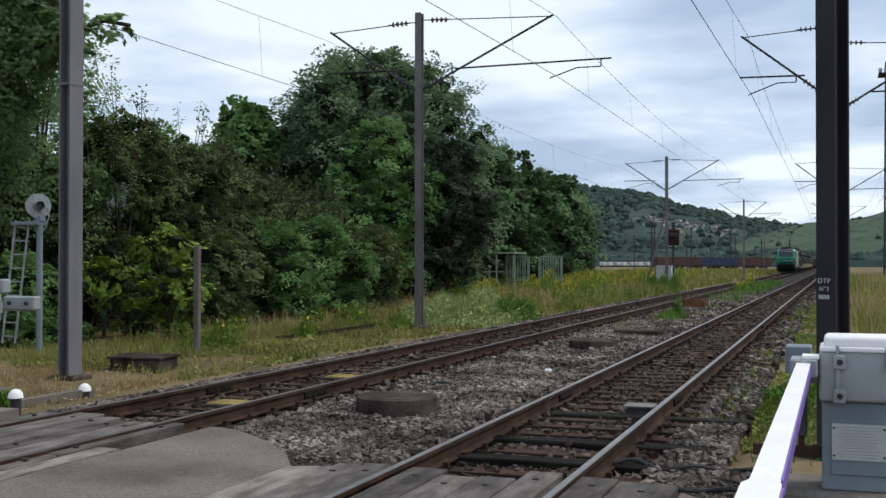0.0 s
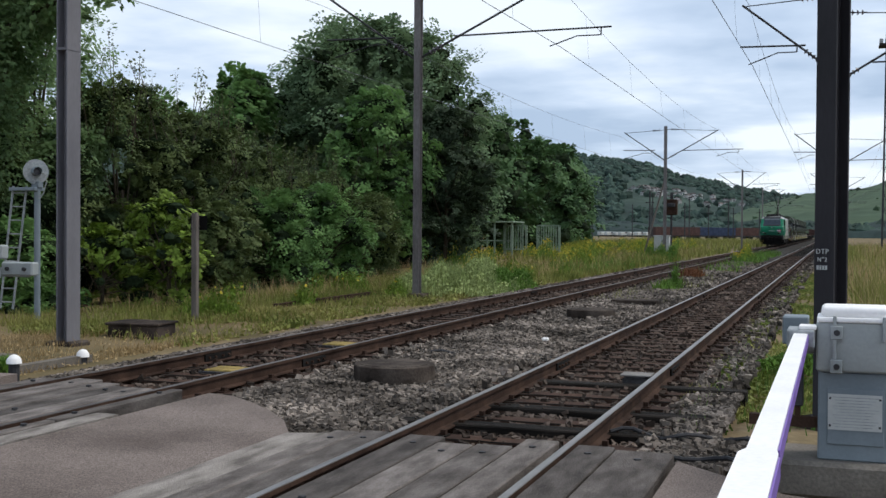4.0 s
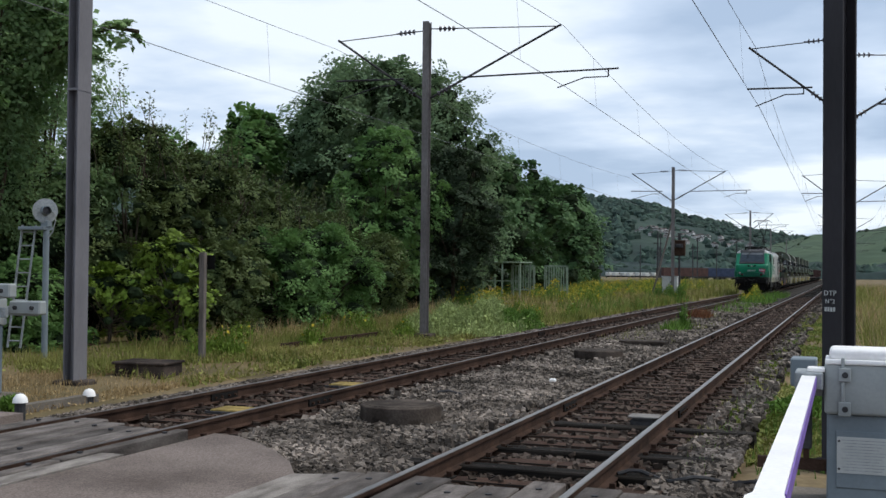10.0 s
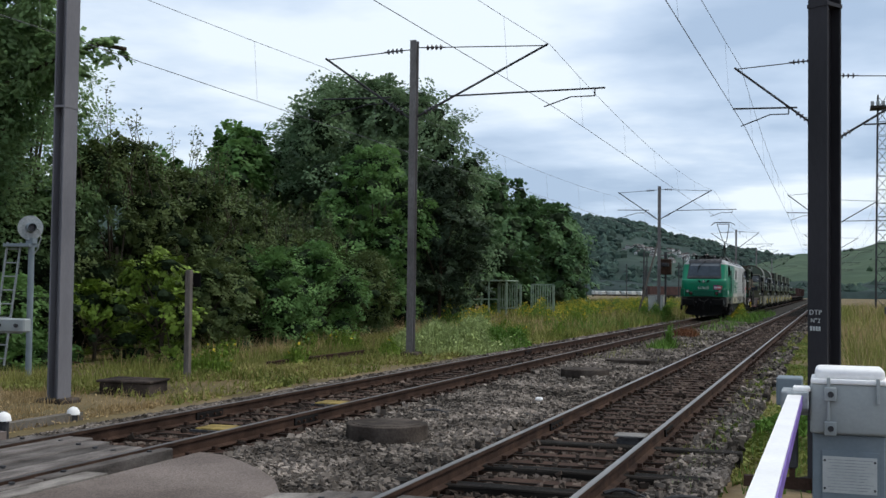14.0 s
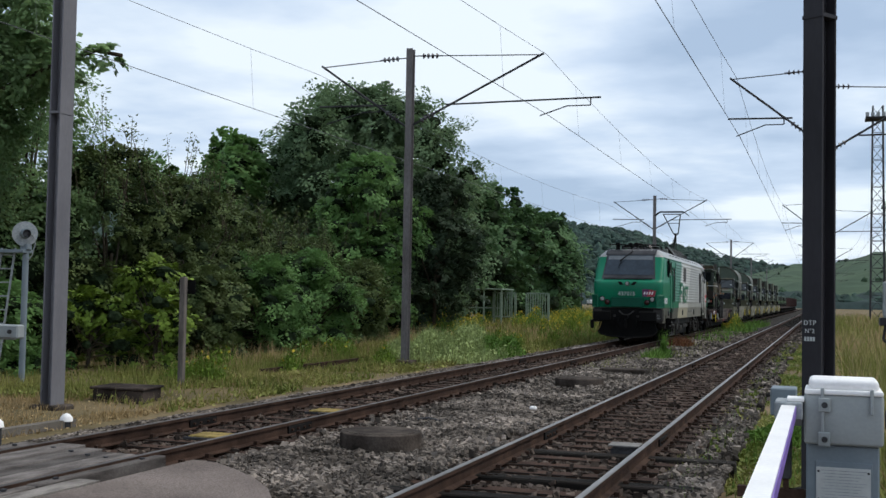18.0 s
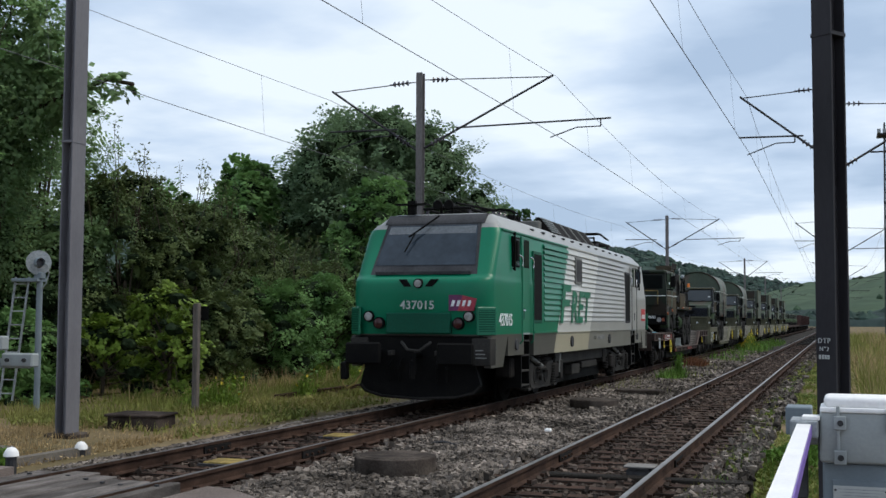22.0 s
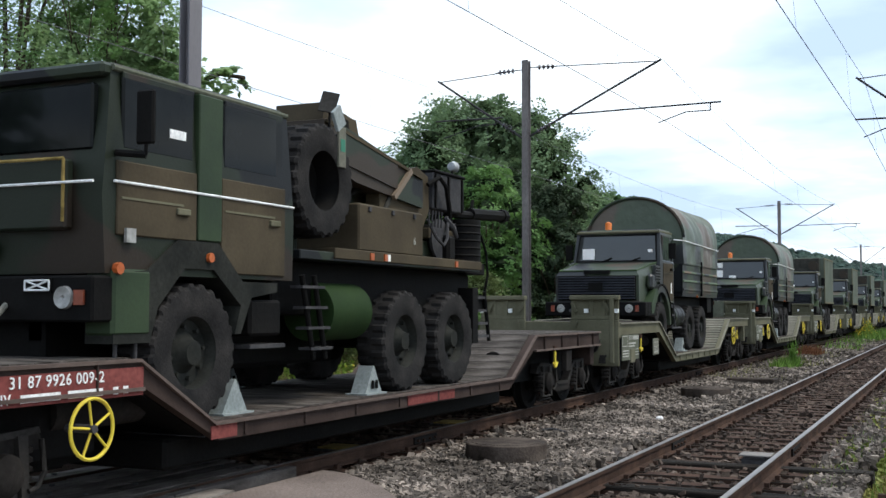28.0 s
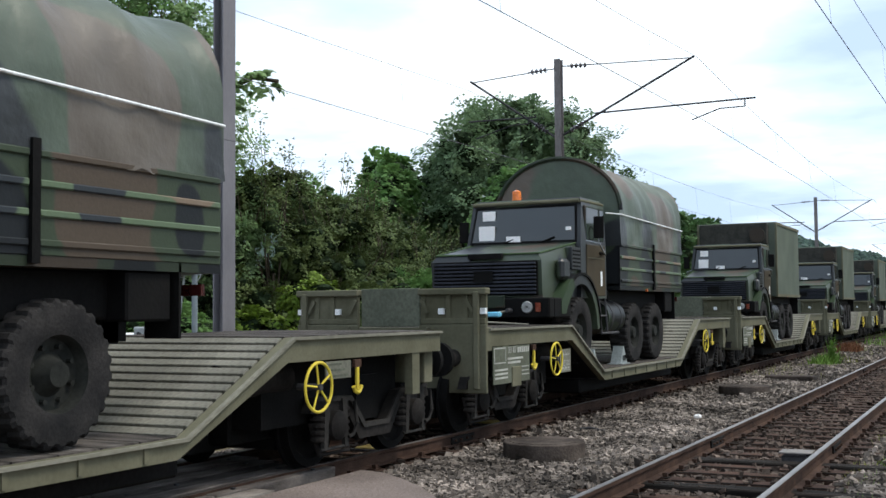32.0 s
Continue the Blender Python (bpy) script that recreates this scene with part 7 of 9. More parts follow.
        part("front_hoop", tube(bmesh.new(), [(1.25 * math.cos(math.pi * k / 20), y0 - 0.03, 3.50 + 1.04 * math.sin(math.pi * k / 20)) for k in range(21)], 0.045), M["camo_dark"], tp)
    else:
        y0, y1 = -1.15, 3.2
        sh = part("shelter_box", boxes((-1.22, 1.22, y0, y1, 2.0, 4.36), r=0.03), M["shelter"], T, "plain olive box shelter")
        for sx in (-1, 1):
            for z in (2.05, 4.31):
                part("corner_rail", boxes((sx * 1.22 - 0.025, sx * 1.22 + 0.025, y0, y1, z - 0.04, z + 0.04)), M["olive"], sh)
            part("edge_post", boxes((sx * 1.22 - 0.03, sx * 1.22 + 0.03, y0 - 0.02, y0 + 0.05, 2.0, 4.36)), M["olive"], sh)
        part("equipment_rack", boxes((-1.1, 1.0, y0 - 0.32, y0 - 0.02, 3.66, 4.32), r=0.02), M["rack_brown"], sh)
        part("cable_drum", rods(((0.72, y0 - 0.34, 3.94), (0.72, y0 - 0.40, 3.94), 0.24), n=20), M["camo_dark"], sh)
        part("spare_carrier", boxes((0.45, 1.0, y0 - 0.2, y0 - 0.02, 2.7, 3.66), r=0.02), M["camo_dark"], sh)
    for x in (-1, 1):
        chock(s, x * 1.0, -2.30, 0.63, 180)
        chock(s, x * 1.0, -0.62, 0.63, 0)
    return T


M["amber_dull"] = material("dusty amber lens", ((0.32, 0.07, 0.02), (0.42, 0.10, 0.02)), scale=4, rough=0.35, bump=0, grain=20)
M["grille_blue"] = material("dark blue-black grille paint", ((0.016, 0.018, 0.026), (0.032, 0.035, 0.046)), scale=3, rough=0.6, bump=0.05, grain=30)
M["amber_dark"] = material("dull amber lens", ((0.16, 0.03, 0.015), (0.22, 0.05, 0.02)), scale=4, rough=0.3, bump=0, grain=20)
M["camo_light"] = camo("lightened camouflage", 0.85, 2.6)
M["rack_brown"] = material("dark drab racks", ((0.026, 0.027, 0.024), (0.055, 0.052, 0.045)), scale=2, rough=0.8, bump=0.2, grain=20)
def lashing(s):
    st = rolling(thing("lashing_strap", "pale lashing straps with a blue buckle before an army lorry", "strap", group="lashing straps"), s)
    a = part("strap", rods(((-0.52, -4.74, 1.66), (0.10, -5.3, 1.50), 0.018), ((0.52, -4.74, 1.66), (-0.10, -5.3, 1.50), 0.018), ((0.10, -5.3, 1.50), (0.95, -5.0, 1.44), 0.015), ((-0.1, -5.3, 1.5), (-1.0, -5.9, 1.44), 0.015)), M["deck_pale"], st)
    part("buckle", boxes((0.22, 0.46, -5.02, -4.90, 1.56, 1.64), r=0.015), M["strap_blue"], a)


M["strap_blue"] = material("light blue plastic", ((0.12, 0.42, 0.60), (0.20, 0.52, 0.70)), scale=4, rough=0.4, bump=0, grain=20)
for k in range(3):
    lashing(W2_S + PITCH * k)
lorry(W2_S, "tarp", "camouflaged bonneted army lorry with a tarpaulin-covered bed")
lorry(W2_S + PITCH, "tarp", "camouflaged bonneted army lorry with a tarpaulin-covered bed")
for k in (2, 3, 4, 5):
    lorry(W2_S + PITCH * k, "shelter", "camouflaged army lorry carrying an olive box shelter")




def wrecker(s):
    T = rolling(thing("recovery_truck", "camouflaged army recovery truck with crane and double cab", "recovery truck"), s)
    cm = M["camo_deep"]
    for y in (-3.85, 0.45, 1.95):
        for x in (-1.03, 1.03):
            road_wheel(T, x, y, 1.29, True)
        part("axle", rods(((-0.9, y, 1.29), (0.9, y, 1.29), 0.10), ((-0.22, y, 1.29), (0.22, y, 1.29), 0.25)), M["black_iron"], T)
    part("chassis", boxes((-0.50, -0.36, -5.0, 3.0, 1.42, 1.75), (0.36, 0.50, -5.0, 3.0, 1.42, 1.75)), M["black_iron"], T)
    # cab: upright forward-control double cab
    cab = part("cab", loft([[(-1.22, -5.06, 1.98), (1.22, -5.06, 1.98), (1.22, -2.22, 1.98), (-1.22, -2.22, 1.98)], [(-1.23, -5.12, 2.62), (1.23, -5.12, 2.62), (1.23, -2.22, 2.62), (-1.23, -2.22, 2.62)],
                            [(-1.22, -5.08, 2.92), (1.22, -5.08, 2.92), (1.22, -2.24, 2.92), (-1.22, -2.24, 2.92)], [(-1.16, -4.96, 3.68), (1.16, -4.96, 3.68), (1.17, -2.28, 3.68), (-1.17, -2.28, 3.68)],
                            [(-1.10, -4.90, 3.76), (1.10, -4.90, 3.76), (1.11, -2.32, 3.76), (-1.11, -2.32, 3.76)]]), cm, T, smooth=30)
    fy = lambda z: -5.08 + 0.12 * (z - 2.92) / 0.76
    for x0, x1 in ((-1.08, -0.03), (0.03, 1.08)):
        part("windscreen", boxes((x0, x1, fy(3.28) - 0.06, fy(3.28) + 0.03, 3.0, 3.56), r=0.02), M["glass_truck"], cab)
    part("roof_visor", boxes((-1.16, 1.16, -5.06, -4.9, 3.62, 3.74), r=0.03), M["camo_dark"], cab)
    part("front_flap", boxes((-0.95, 0.92, -5.20, -5.10, 2.34, 2.92), r=0.02), M["camo_deep"], cab)
    part("flap_edge", rods(((0.90, -5.21, 2.40), (0.90, -5.21, 2.92), 0.014), ((0.90, -5.21, 2.92), (-0.6, -5.21, 2.93), 0.014)), M["ochre"], cab)
    part("white_line", rods(((-1.23, -5.13, 2.72), (-0.96, -5.215, 2.72), 0.012), ((-0.96, -5.215, 2.72), (1.22, -5.215, 2.72), 0.012)), M["paint_white"], cab)
    part("badge", lathe(bmesh.new(), [(-5.14, 0.0), (-5.16, 0.10), (-5.12, 0.12)], 6, "y", (0, 0, 2.20)), M["camo_dark"], cab)
    part("front_disc", rods(((-1.05, -5.10, 2.12), (-1.05, -5.14, 2.12), 0.14), n=22), M["yellow"], cab, "yellow round bridge-load disc")
    pl = part("plate", boxes((-0.88, -0.42, -5.15, -5.11, 2.02, 2.14)), M["paint_white"], cab)
    for k in range(7):
        part("plate_bar", boxes((-0.86 + 0.06 * k, -0.82 + 0.06 * k, -5.156, -5.149, 2.05, 2.11)), M["black_iron"], pl)
    b = part("bumper", boxes((-1.24, 1.24, -5.22, -4.9, 1.58, 1.96), r=0.02), M["black_iron"], T)
    for x in (-1.0, 0.95):
        part("headlamp", lathe(bmesh.new(), [(-5.20, 0.0), (-5.245, 0.02), (-5.25, 0.09), (-5.21, 0.10)], 18, "y", (x, 0, 1.78)), M["lamp"], b)
    sg = part("unit_sign", boxes((0.52, 0.82, -5.235, -5.215, 1.82, 1.94)), M["black_iron"], b)
    part("sign_frame", rods(((0.54, -5.24, 1.84), (0.80, -5.24, 1.84), 0.008), ((0.54, -5.24, 1.92), (0.80, -5.24, 1.92), 0.008), ((0.54, -5.24, 1.84), (0.80, -5.24, 1.92), 0.008), ((0.54, -5.24, 1.92), (0.80, -5.24, 1.84), 0.008), ((0.54, -5.24, 1.84), (0.54, -5.24, 1.92), 0.008), ((0.80, -5.24, 1.84), (0.80, -5.24, 1.92), 0.008)), M["paint_white"], sg)
    part("side_lamp", boxes((1.06, 1.16, -5.24, -5.21, 1.72, 1.84)), M["amber_dark"], b)
    for sx in (-1, 1):
        X = lambda a, c: (min(sx * a, sx * c), max(sx * a, sx * c))
        for y0, y1 in ((-4.86, -3.90), (-3.44, -2.52)):
            part("side_window", boxes((*X(1.17, 1.215), y0, y1, 3.02, 3.64), r=0.02), M["glass_truck"], cab)
        for y0, y1 in ((-4.95, -3.88), (-3.50, -2.40)):
            d = part("door", boxes((*X(1.21, 1.245), y0, y1, 2.02 if y0 > -4 else 2.30, 2.92), r=0.01), M["camo_brown"], cab)
            part("window_frame", boxes((*X(1.166, 1.205), y0 + 0.10, y1 - 0.0, 2.92, 3.68), r=0.01), cm, cab)
            part("door_handle", boxes((*X(1.24, 1.275), y1 - 0.30, y1 - 0.12, 2.52, 2.58), r=0.008), M["olive"], d)
            part("hinge_strip", boxes((*X(1.24, 1.252), y0 + 0.05, y1 - 0.2, 2.60, 2.62)), M["olive"], d)
        part("white_line", rods(((sx * 1.252, -5.0, 2.74), (sx * 1.252, -2.25, 2.74), 0.012)), M["paint_white"], cab)
        part("centre_post", boxes((*X(1.17, 1.25), -3.86, -3.50, 2.31, 3.66), r=0.01), M["army_green_dark"], cab)
        part("drip_rail", rods(((sx * 1.17, -4.95, 3.70), (sx * 1.17, -2.28, 3.70), 0.028)), M["olive_dark"], cab)
        part("corner_locker", boxes((*X(0.95, 1.262), -5.0, -4.52, 1.46, 2.02), r=0.03), M["army_green_dark"], T)
        part("window_tag", boxes((*X(1.212, 1.220), -4.25, -4.02, 3.20, 3.28)), M["paint_white"], cab)
        part("mirror_arm", rods(((sx * 1.22, -4.95, 2.98), (sx * 1.45, -4.85, 2.96), 0.03), ((sx * 1.45, -4.85, 2.96), (sx * 1.45, -4.85, 3.5), 0.016)), M["black_iron"], cab)
        part("mirror", boxes((*X(1.36, 1.54), -4.88, -4.83, 3.05, 3.50), r=0.015), M["black_iron"], cab)
        part("marker_lamp", boxes((*X(1.24, 1.27), -4.86, -4.74, 2.24, 2.36)), M["lamp"], cab)
        part("side_reflector", rods(((sx * 1.24, -4.95, 2.02), (sx * 1.29, -4.95, 2.02), 0.05)), M["amber_dull"], cab)
        part("fender", prism(bmesh.new(), [(-4.98, 1.98), (-4.55, 2.02), (-4.15, 2.30), (-3.55, 2.30), (-3.15, 1.95), (-2.55, 1.95), (-2.55, 1.86), (-3.0, 1.80), (-3.18, 1.45), (-3.28, 1.45), (-3.18, 1.72), (-3.62, 2.05), (-4.05, 2.05), (-4.42, 1.70), (-4.52, 1.40), (-4.98, 1.40)],
                              "x", *X(0.95, 1.25)), M["rim_paint"], T)
        part("front_step", rods(((sx * 1.2, -4.9, 1.40), (sx * 1.2, -4.9, 1.12), 0.018), ((sx * 1.2, -4.65, 1.40), (sx * 1.2, -4.65, 1.12), 0.018), ((sx * 1.2, -4.9, 1.12), (sx * 1.2, -4.65, 1.12), 0.02)), M["steel_dark"], T)
        part("fender_marker", rods(((sx * 1.24, -3.7, 2.16), (sx * 1.285, -3.7, 2.16), 0.045)), M["amber_dull"], T)
        part("battery_box", boxes((*X(0.80, 1.22), -2.98, -2.42, 1.42, 1.78), r=0.03), M["black_iron"], T)
        part("side_step", boxes((*X(0.9, 1.24), -3.0, -2.38, 1.30, 1.34)), M["steel_dark"], T)
        part("fuel_tank", rods(((sx * 0.92, -1.40, 1.66), (sx * 0.92, -0.50, 1.66), 0.33), n=22), M["tank_green"], T)
        ld = part("access_steps", rods(((sx * 1.2, -2.0, 2.05), (sx * 1.2, -1.75, 1.15), 0.03), ((sx * 1.2, -1.75, 2.05), (sx * 1.2, -1.5, 1.15), 0.03)), M["black_iron"], T)
        for k in range(4):
            z = 1.25 + 0.22 * k
            part("tread", boxes((*X(1.08, 1.24), -1.98 - 0.06 * (k - 2), -1.52 - 0.06 * (k - 2), z, z + 0.03)), M["steel_dark"], ld)
    part("hazard_strip", boxes((-0.1, 0.5, -3.0, -2.9, 3.76, 3.84)), M["red"], cab)
    part("platform", boxes((-1.24, 1.24, -2.1, 2.80, 2.22, 2.32), r=0.01), M["camo_dark"], T)
    part("platform_edge", boxes((-1.26, 1.26, -1.4, 2.82, 2.25, 2.37), r=0.008), M["camo_brown"], T)
    part("subframe", boxes((-0.95, 0.95, -2.2, 2.7, 1.62, 2.22), r=0.02), M["black_iron"], T)
    for y in (-0.55, -0.2, 1.9):
        part("platform_lamp", boxes((1.258, 1.278, y - 0.04, y + 0.04, 2.265, 2.345)), M["amber_dull"], T)
    lk = part("tool_locker", boxes((-1.2, 1.2, -0.75, 0.98, 2.37, 2.93), r=0.02), M["camo_brown"], T)
    lettering("locker_mark", "6", 0.12, M["paint_dull"], lk, pose(1.203, 0.72, 2.55, 90, 0, 90))
    for y in (-0.5, 0.1, 0.7):
        part("locker_catch", boxes((1.198, 1.225, y - 0.03, y + 0.03, 2.84, 2.90), r=0.006), M["steel_dark"], lk)
    part("white_reflector", boxes((1.258, 1.272, -0.16, -0.08, 2.265, 2.345)), M["paint_white"], T)
    for sx in (-1, 1):
        sp = part("spare_tyre", TYRE_BIG, None, T, at=pose(sx * 1.03, -1.56, 3.10, 20, 0, 0))
        part("spare_rim", lathe(bmesh.new(), [(0.16, 0.345), (0.18, 0.365), (0.10, 0.33), (-0.10, 0.31), (-0.12, 0.05), (-0.16, 0.05)], 28, "x"), M["black_iron"], sp)
        part("wheel_carrier", rods(((sx * 0.8, -1.55, 2.1), (sx * 0.8, -1.55, 3.75), 0.05)), M["camo_dark"], T)
        cp = part("carrier_plate", boxes((min(sx * 1.22, sx * 1.25), max(sx * 1.22, sx * 1.25), -1.31, -1.15, 3.28, 3.74), r=0.006), M["plate_olive"], T)
        part("green_tag", boxes((min(sx * 1.25, sx * 1.256), max(sx * 1.25, sx * 1.256), -1.28, -1.18, 3.46, 3.60)), M["green_paint"], cp)
        part("bent_lip", boxes((-0.02, 0.02, -0.10, 0.10, 0, 0.24), r=0.006), M["chock"], cp, at=pose(sx * 1.235, -1.24, 3.73, 34, 0, 0))
    # crane: turret, boom lying forward over the platform, winches and tow bar at the rear
    part("crane_column", loft([plan_ring(z, 0.55, -0.3, 0.9, 0.15) for z in (2.90, 3.20)]), M["camo_dark"], T)
    boom = part("crane_boom", prism(bmesh.new(), [(-1.08, 3.42), (-1.08, 3.88), (-0.9, 3.92), (1.55, 3.46), (1.55, 3.06), (-0.3, 3.22)], "x", -0.30, 0.92), M["camo_dark"], T)
    part("boom_plate", prism(bmesh.new(), [(-1.0, 3.46), (-1.0, 3.90), (0.75, 3.56), (0.75, 3.24)], "x", 0.915, 0.945), M["camo_dark"], boom)
    hd = part("boom_bulkhead", prism(bmesh.new(), [(-1.02, 3.88), (-0.98, 4.10), (-0.22, 3.99), (-0.12, 3.74)], "x", 0.20, 0.86), M["camo_brown"], boom)
    part("bulkhead_opening", prism(bmesh.new(), [(-0.86, 3.93), (-0.80, 4.02), (-0.42, 3.96), (-0.40, 3.86)], "x", 0.855, 0.866), M["black_iron"], hd)
    part("boom_rib", prism(bmesh.new(), [(-1.06, 3.84), (-1.06, 3.88), (1.50, 3.48), (1.50, 3.44)], "x", 0.918, 0.955), M["camo_brown"], boom)
    part("boom_brace", bar(bmesh.new(), (0.95, 0.62, 3.12), (0.95, 1.12, 3.52), 0.05, 0.07), M["camo_light"], boom)
    part("crane_side", prism(bmesh.new(), [(0.40, 2.36), (0.40, 3.18), (0.9, 3.50), (1.50, 3.62), (1.84, 3.52), (1.88, 3.06), (1.60, 2.72), (1.60, 2.36)], "x", 0.66, 0.86), M["camo_brown"], T)
    part("crane_side", prism(bmesh.new(), [(0.40, 2.36), (0.40, 3.18), (0.9, 3.50), (1.50, 3.62), (1.84, 3.52), (1.88, 3.06), (1.60, 2.72), (1.60, 2.36)], "x", -0.86, -0.66), M["camo_brown"], T)
    part("hydraulic_ram", rods(((0.7, -0.55, 2.96), (0.7, 0.45, 3.30), 0.05), ((0.7, -0.05, 3.12), (0.7, 0.55, 3.34), 0.03)), M["black_iron"], T)
    part("boom_stay", rods(((0.88, 0.50, 2.95), (0.88, 0.86, 3.36), 0.035)), M["rack_brown"], T)
    cabinet = part("control_cabinet", boxes((0.45, 0.92, 1.89, 2.92, 3.08, 3.60), r=0.02), M["steel_dark"], T)
    for y in (1.92, 2.36, 2.84):
        part("cabinet_rib", boxes((0.915, 0.945, y, y + 0.05, 3.10, 3.58), r=0.004), M["black_iron"], cabinet)
    part("cabinet_lid", boxes((0.43, 0.95, 1.88, 2.94, 3.595, 3.635), r=0.01), M["black_iron"], cabinet)
    part("cabinet_leg", boxes((0.50, 0.58, 2.0, 2.1, 2.60, 3.09), (0.50, 0.58, 2.72, 2.82, 2.36, 3.09)), M["black_iron"], T)
    part("equipment_tray", boxes((0.60, 0.98, 1.62, 2.46, 2.66, 2.80), r=0.01), M["camo_brown"], T)
    for k in range(5):
        part("control_lever", rods(((1.08, 1.40 + 0.10 * k, 2.80), (1.10, 1.38 + 0.10 * k, 3.02), 0.012), n=6), M["steel_dark"], T)
    part("winch", rods(((-0.7, 1.95, 2.66), (0.95, 1.95, 2.66), 0.22), n=18), M["black_iron"], T)
    for x in (-0.72, 0.6, 0.98):
        part("winch_flange", rods(((x - 0.02, 1.95, 2.66), (x + 0.02, 1.95, 2.66), 0.28), n=20), M["steel_dark"], T)
    part("winch_frame", boxes((-0.9, -0.72, 0.6, 2.1, 2.36, 3.05), r=0.01), M["camo_dark"], T)
    part("winch_frame", boxes((0.72, 0.9, 1.02, 2.0, 2.36, 2.62), r=0.01), M["camo_dark"], T)
    for x, y in ((0.72, 3.26), (-0.62, 3.26)):
        part("drum_bracket", boxes((x - 0.30, x + 0.30, 2.81, y + 0.24, 2.20, 2.37), (x - 0.12, x + 0.12, 2.81, y + 0.05, 1.9, 2.2), r=0.015), M["black_iron"], T)
        dr = part("cable_drum", rods(((x, y, 2.36), (x, y, 3.02), 0.31), n=18), M["black_iron"], T)
        for k in range(5):
            part("rope_turn", lathe(bmesh.new(), [(0, 0.305), (0.025, 0.325), (0.05, 0.305)], 18, "z", (x, y, 2.46 + 0.11 * k)), M["black_iron"], dr)
    part("tow_bar", rods(((0.78, 2.6, 3.08), (0.78, 4.10, 3.14), 0.06), ((0.78, 3.5, 3.14), (0.78, 4.80, 3.20), 0.09), ((0.78, 3.55, 3.14), (0.78, 3.60, 3.36), 0.03), ((0.78, 4.76, 3.20), (0.78, 4.92, 3.21), 0.11)), M["black_iron"], T)
    part("tow_bar", rods(((-0.5, 1.5, 2.96), (-0.5, 3.9, 2.98), 0.055)), M["black_iron"], T)
    part("bar_cradle", rods(((0.78, 2.70, 2.36), (0.78, 2.70, 3.0), 0.04), ((-0.5, 2.55, 2.36), (-0.5, 2.55, 2.94), 0.04), ((0.78, 2.62, 2.90), (-0.5, 2.55, 2.90), 0.03)), M["black_iron"], T)
    part("tow_hook", tube(bmesh.new(), [(0.98, 2.15, 2.98), (1.06, 2.25, 2.84), (1.05, 2.38, 2.72), (0.99, 2.46, 2.80), (0.99, 2.42, 2.9)], 0.035), M["steel_dark"], T)
    part("chain", tube(bmesh.new(), [(1.04, 1.45, 2.90), (1.10, 1.60, 2.66), (1.12, 1.80, 2.56), (1.08, 2.0, 2.66), (1.02, 2.15, 2.90)], 0.022), M["steel_dark"], T)
    part("shackle", boxes((0.98, 1.10, 1.05, 1.19, 2.52, 2.68), r=0.03), M["rack_brown"], T)
    part("gear_case", boxes((0.66, 1.10, 2.02, 2.26, 2.36, 2.72), r=0.04), M["black_iron"], T)
    part("hose_bundle", tube(bmesh.new(), [(0.9, 1.75, 3.4), (1.0, 1.92, 3.52), (1.02, 2.1, 3.40), (1.0, 2.25, 3.1), (0.95, 2.4, 2.80)], 0.035), M["black_iron"], T)
    part("mirror_pole", rods(((1.0, -1.1, 3.70), (1.0, -1.1, 3.98), 0.014), n=6), M["black_iron"], T)
    part("lookout_mirror", boxes((-0.10, 0.10, -0.012, 0.012, -0.13, 0.13), r=0.006), M["under_grey"], T, at=pose(1.0, -1.12, 4.06, -18, 12, 20))
    part("floodlight", lathe(bmesh.new(), [(2.60, 0.0), (2.62, 0.06), (2.70, 0.085), (2.74, 0.08), (2.735, 0.0)], 18, "y", (0.86, 0, 3.76)), M["zinc"], T)
    part("floodlight_stem", rods(((0.86, 2.66, 3.62), (0.86, 2.66, 3.70), 0.018), n=8), M["black_iron"], T)
    part("rear_underrun", boxes((-1.1, 1.1, 2.8, 3.0, 1.3, 1.75), (-1.15, -0.9, 2.75, 2.95, 1.2, 2.0), (0.9, 1.15, 2.75, 2.95, 1.2, 2.0), r=0.01), M["black_iron"], T)
    for sx in (-1, 1):
        X = lambda a, c: (min(sx * a, sx * c), max(sx * a, sx * c))
        rs = part("rear_steps", rods(((sx * 1.08, 2.90, 1.95), (sx * 1.08, 3.02, 1.22), 0.03), ((sx * 1.08, 3.34, 1.95), (sx * 1.08, 3.52, 1.22), 0.03), ((sx * 0.80, 3.34, 1.95), (sx * 0.80, 3.52, 1.22), 0.03)), M["black_iron"], T)
        for k in range(4):
            part("tread", boxes((*X(0.80, 1.10), 2.96 + 0.03 * k, 3.36 + 0.05 * k, 1.84 - 0.19 * k, 1.88 - 0.19 * k)), M["steel_dark"], rs)
        part("rear_lamp", boxes((*X(1.0, 1.18), 2.83, 2.88, 2.24, 2.33), r=0.01), M["amber"], T)
    part("rear_beam", boxes((-1.05, 1.05, 2.99, 3.45, 1.66, 1.90), r=0.02), M["black_iron"], T)
    part("tow_pintle", rods(((0.85, 3.44, 1.78), (0.85, 3.72, 1.78), 0.07), ((0.85, 3.70, 1.78), (0.85, 3.78, 1.78), 0.10), n=14), M["steel_dark"], T)
    part("rear_hose", tube(bmesh.new(), [(0.98, 3.45, 2.80), (1.02, 3.56, 2.55), (1.02, 3.62, 2.20), (0.98, 3.58, 1.90)], 0.02), M["black_iron"], T)
    part("transfer_case", boxes((-0.45, 0.45, -2.4, 0.0, 1.05, 1.6), r=0.05), M["black_iron"], T)
    part("engine_block", boxes((-0.55, 0.55, -5.0, -2.6, 1.2, 2.0)), M["black_iron"], T)
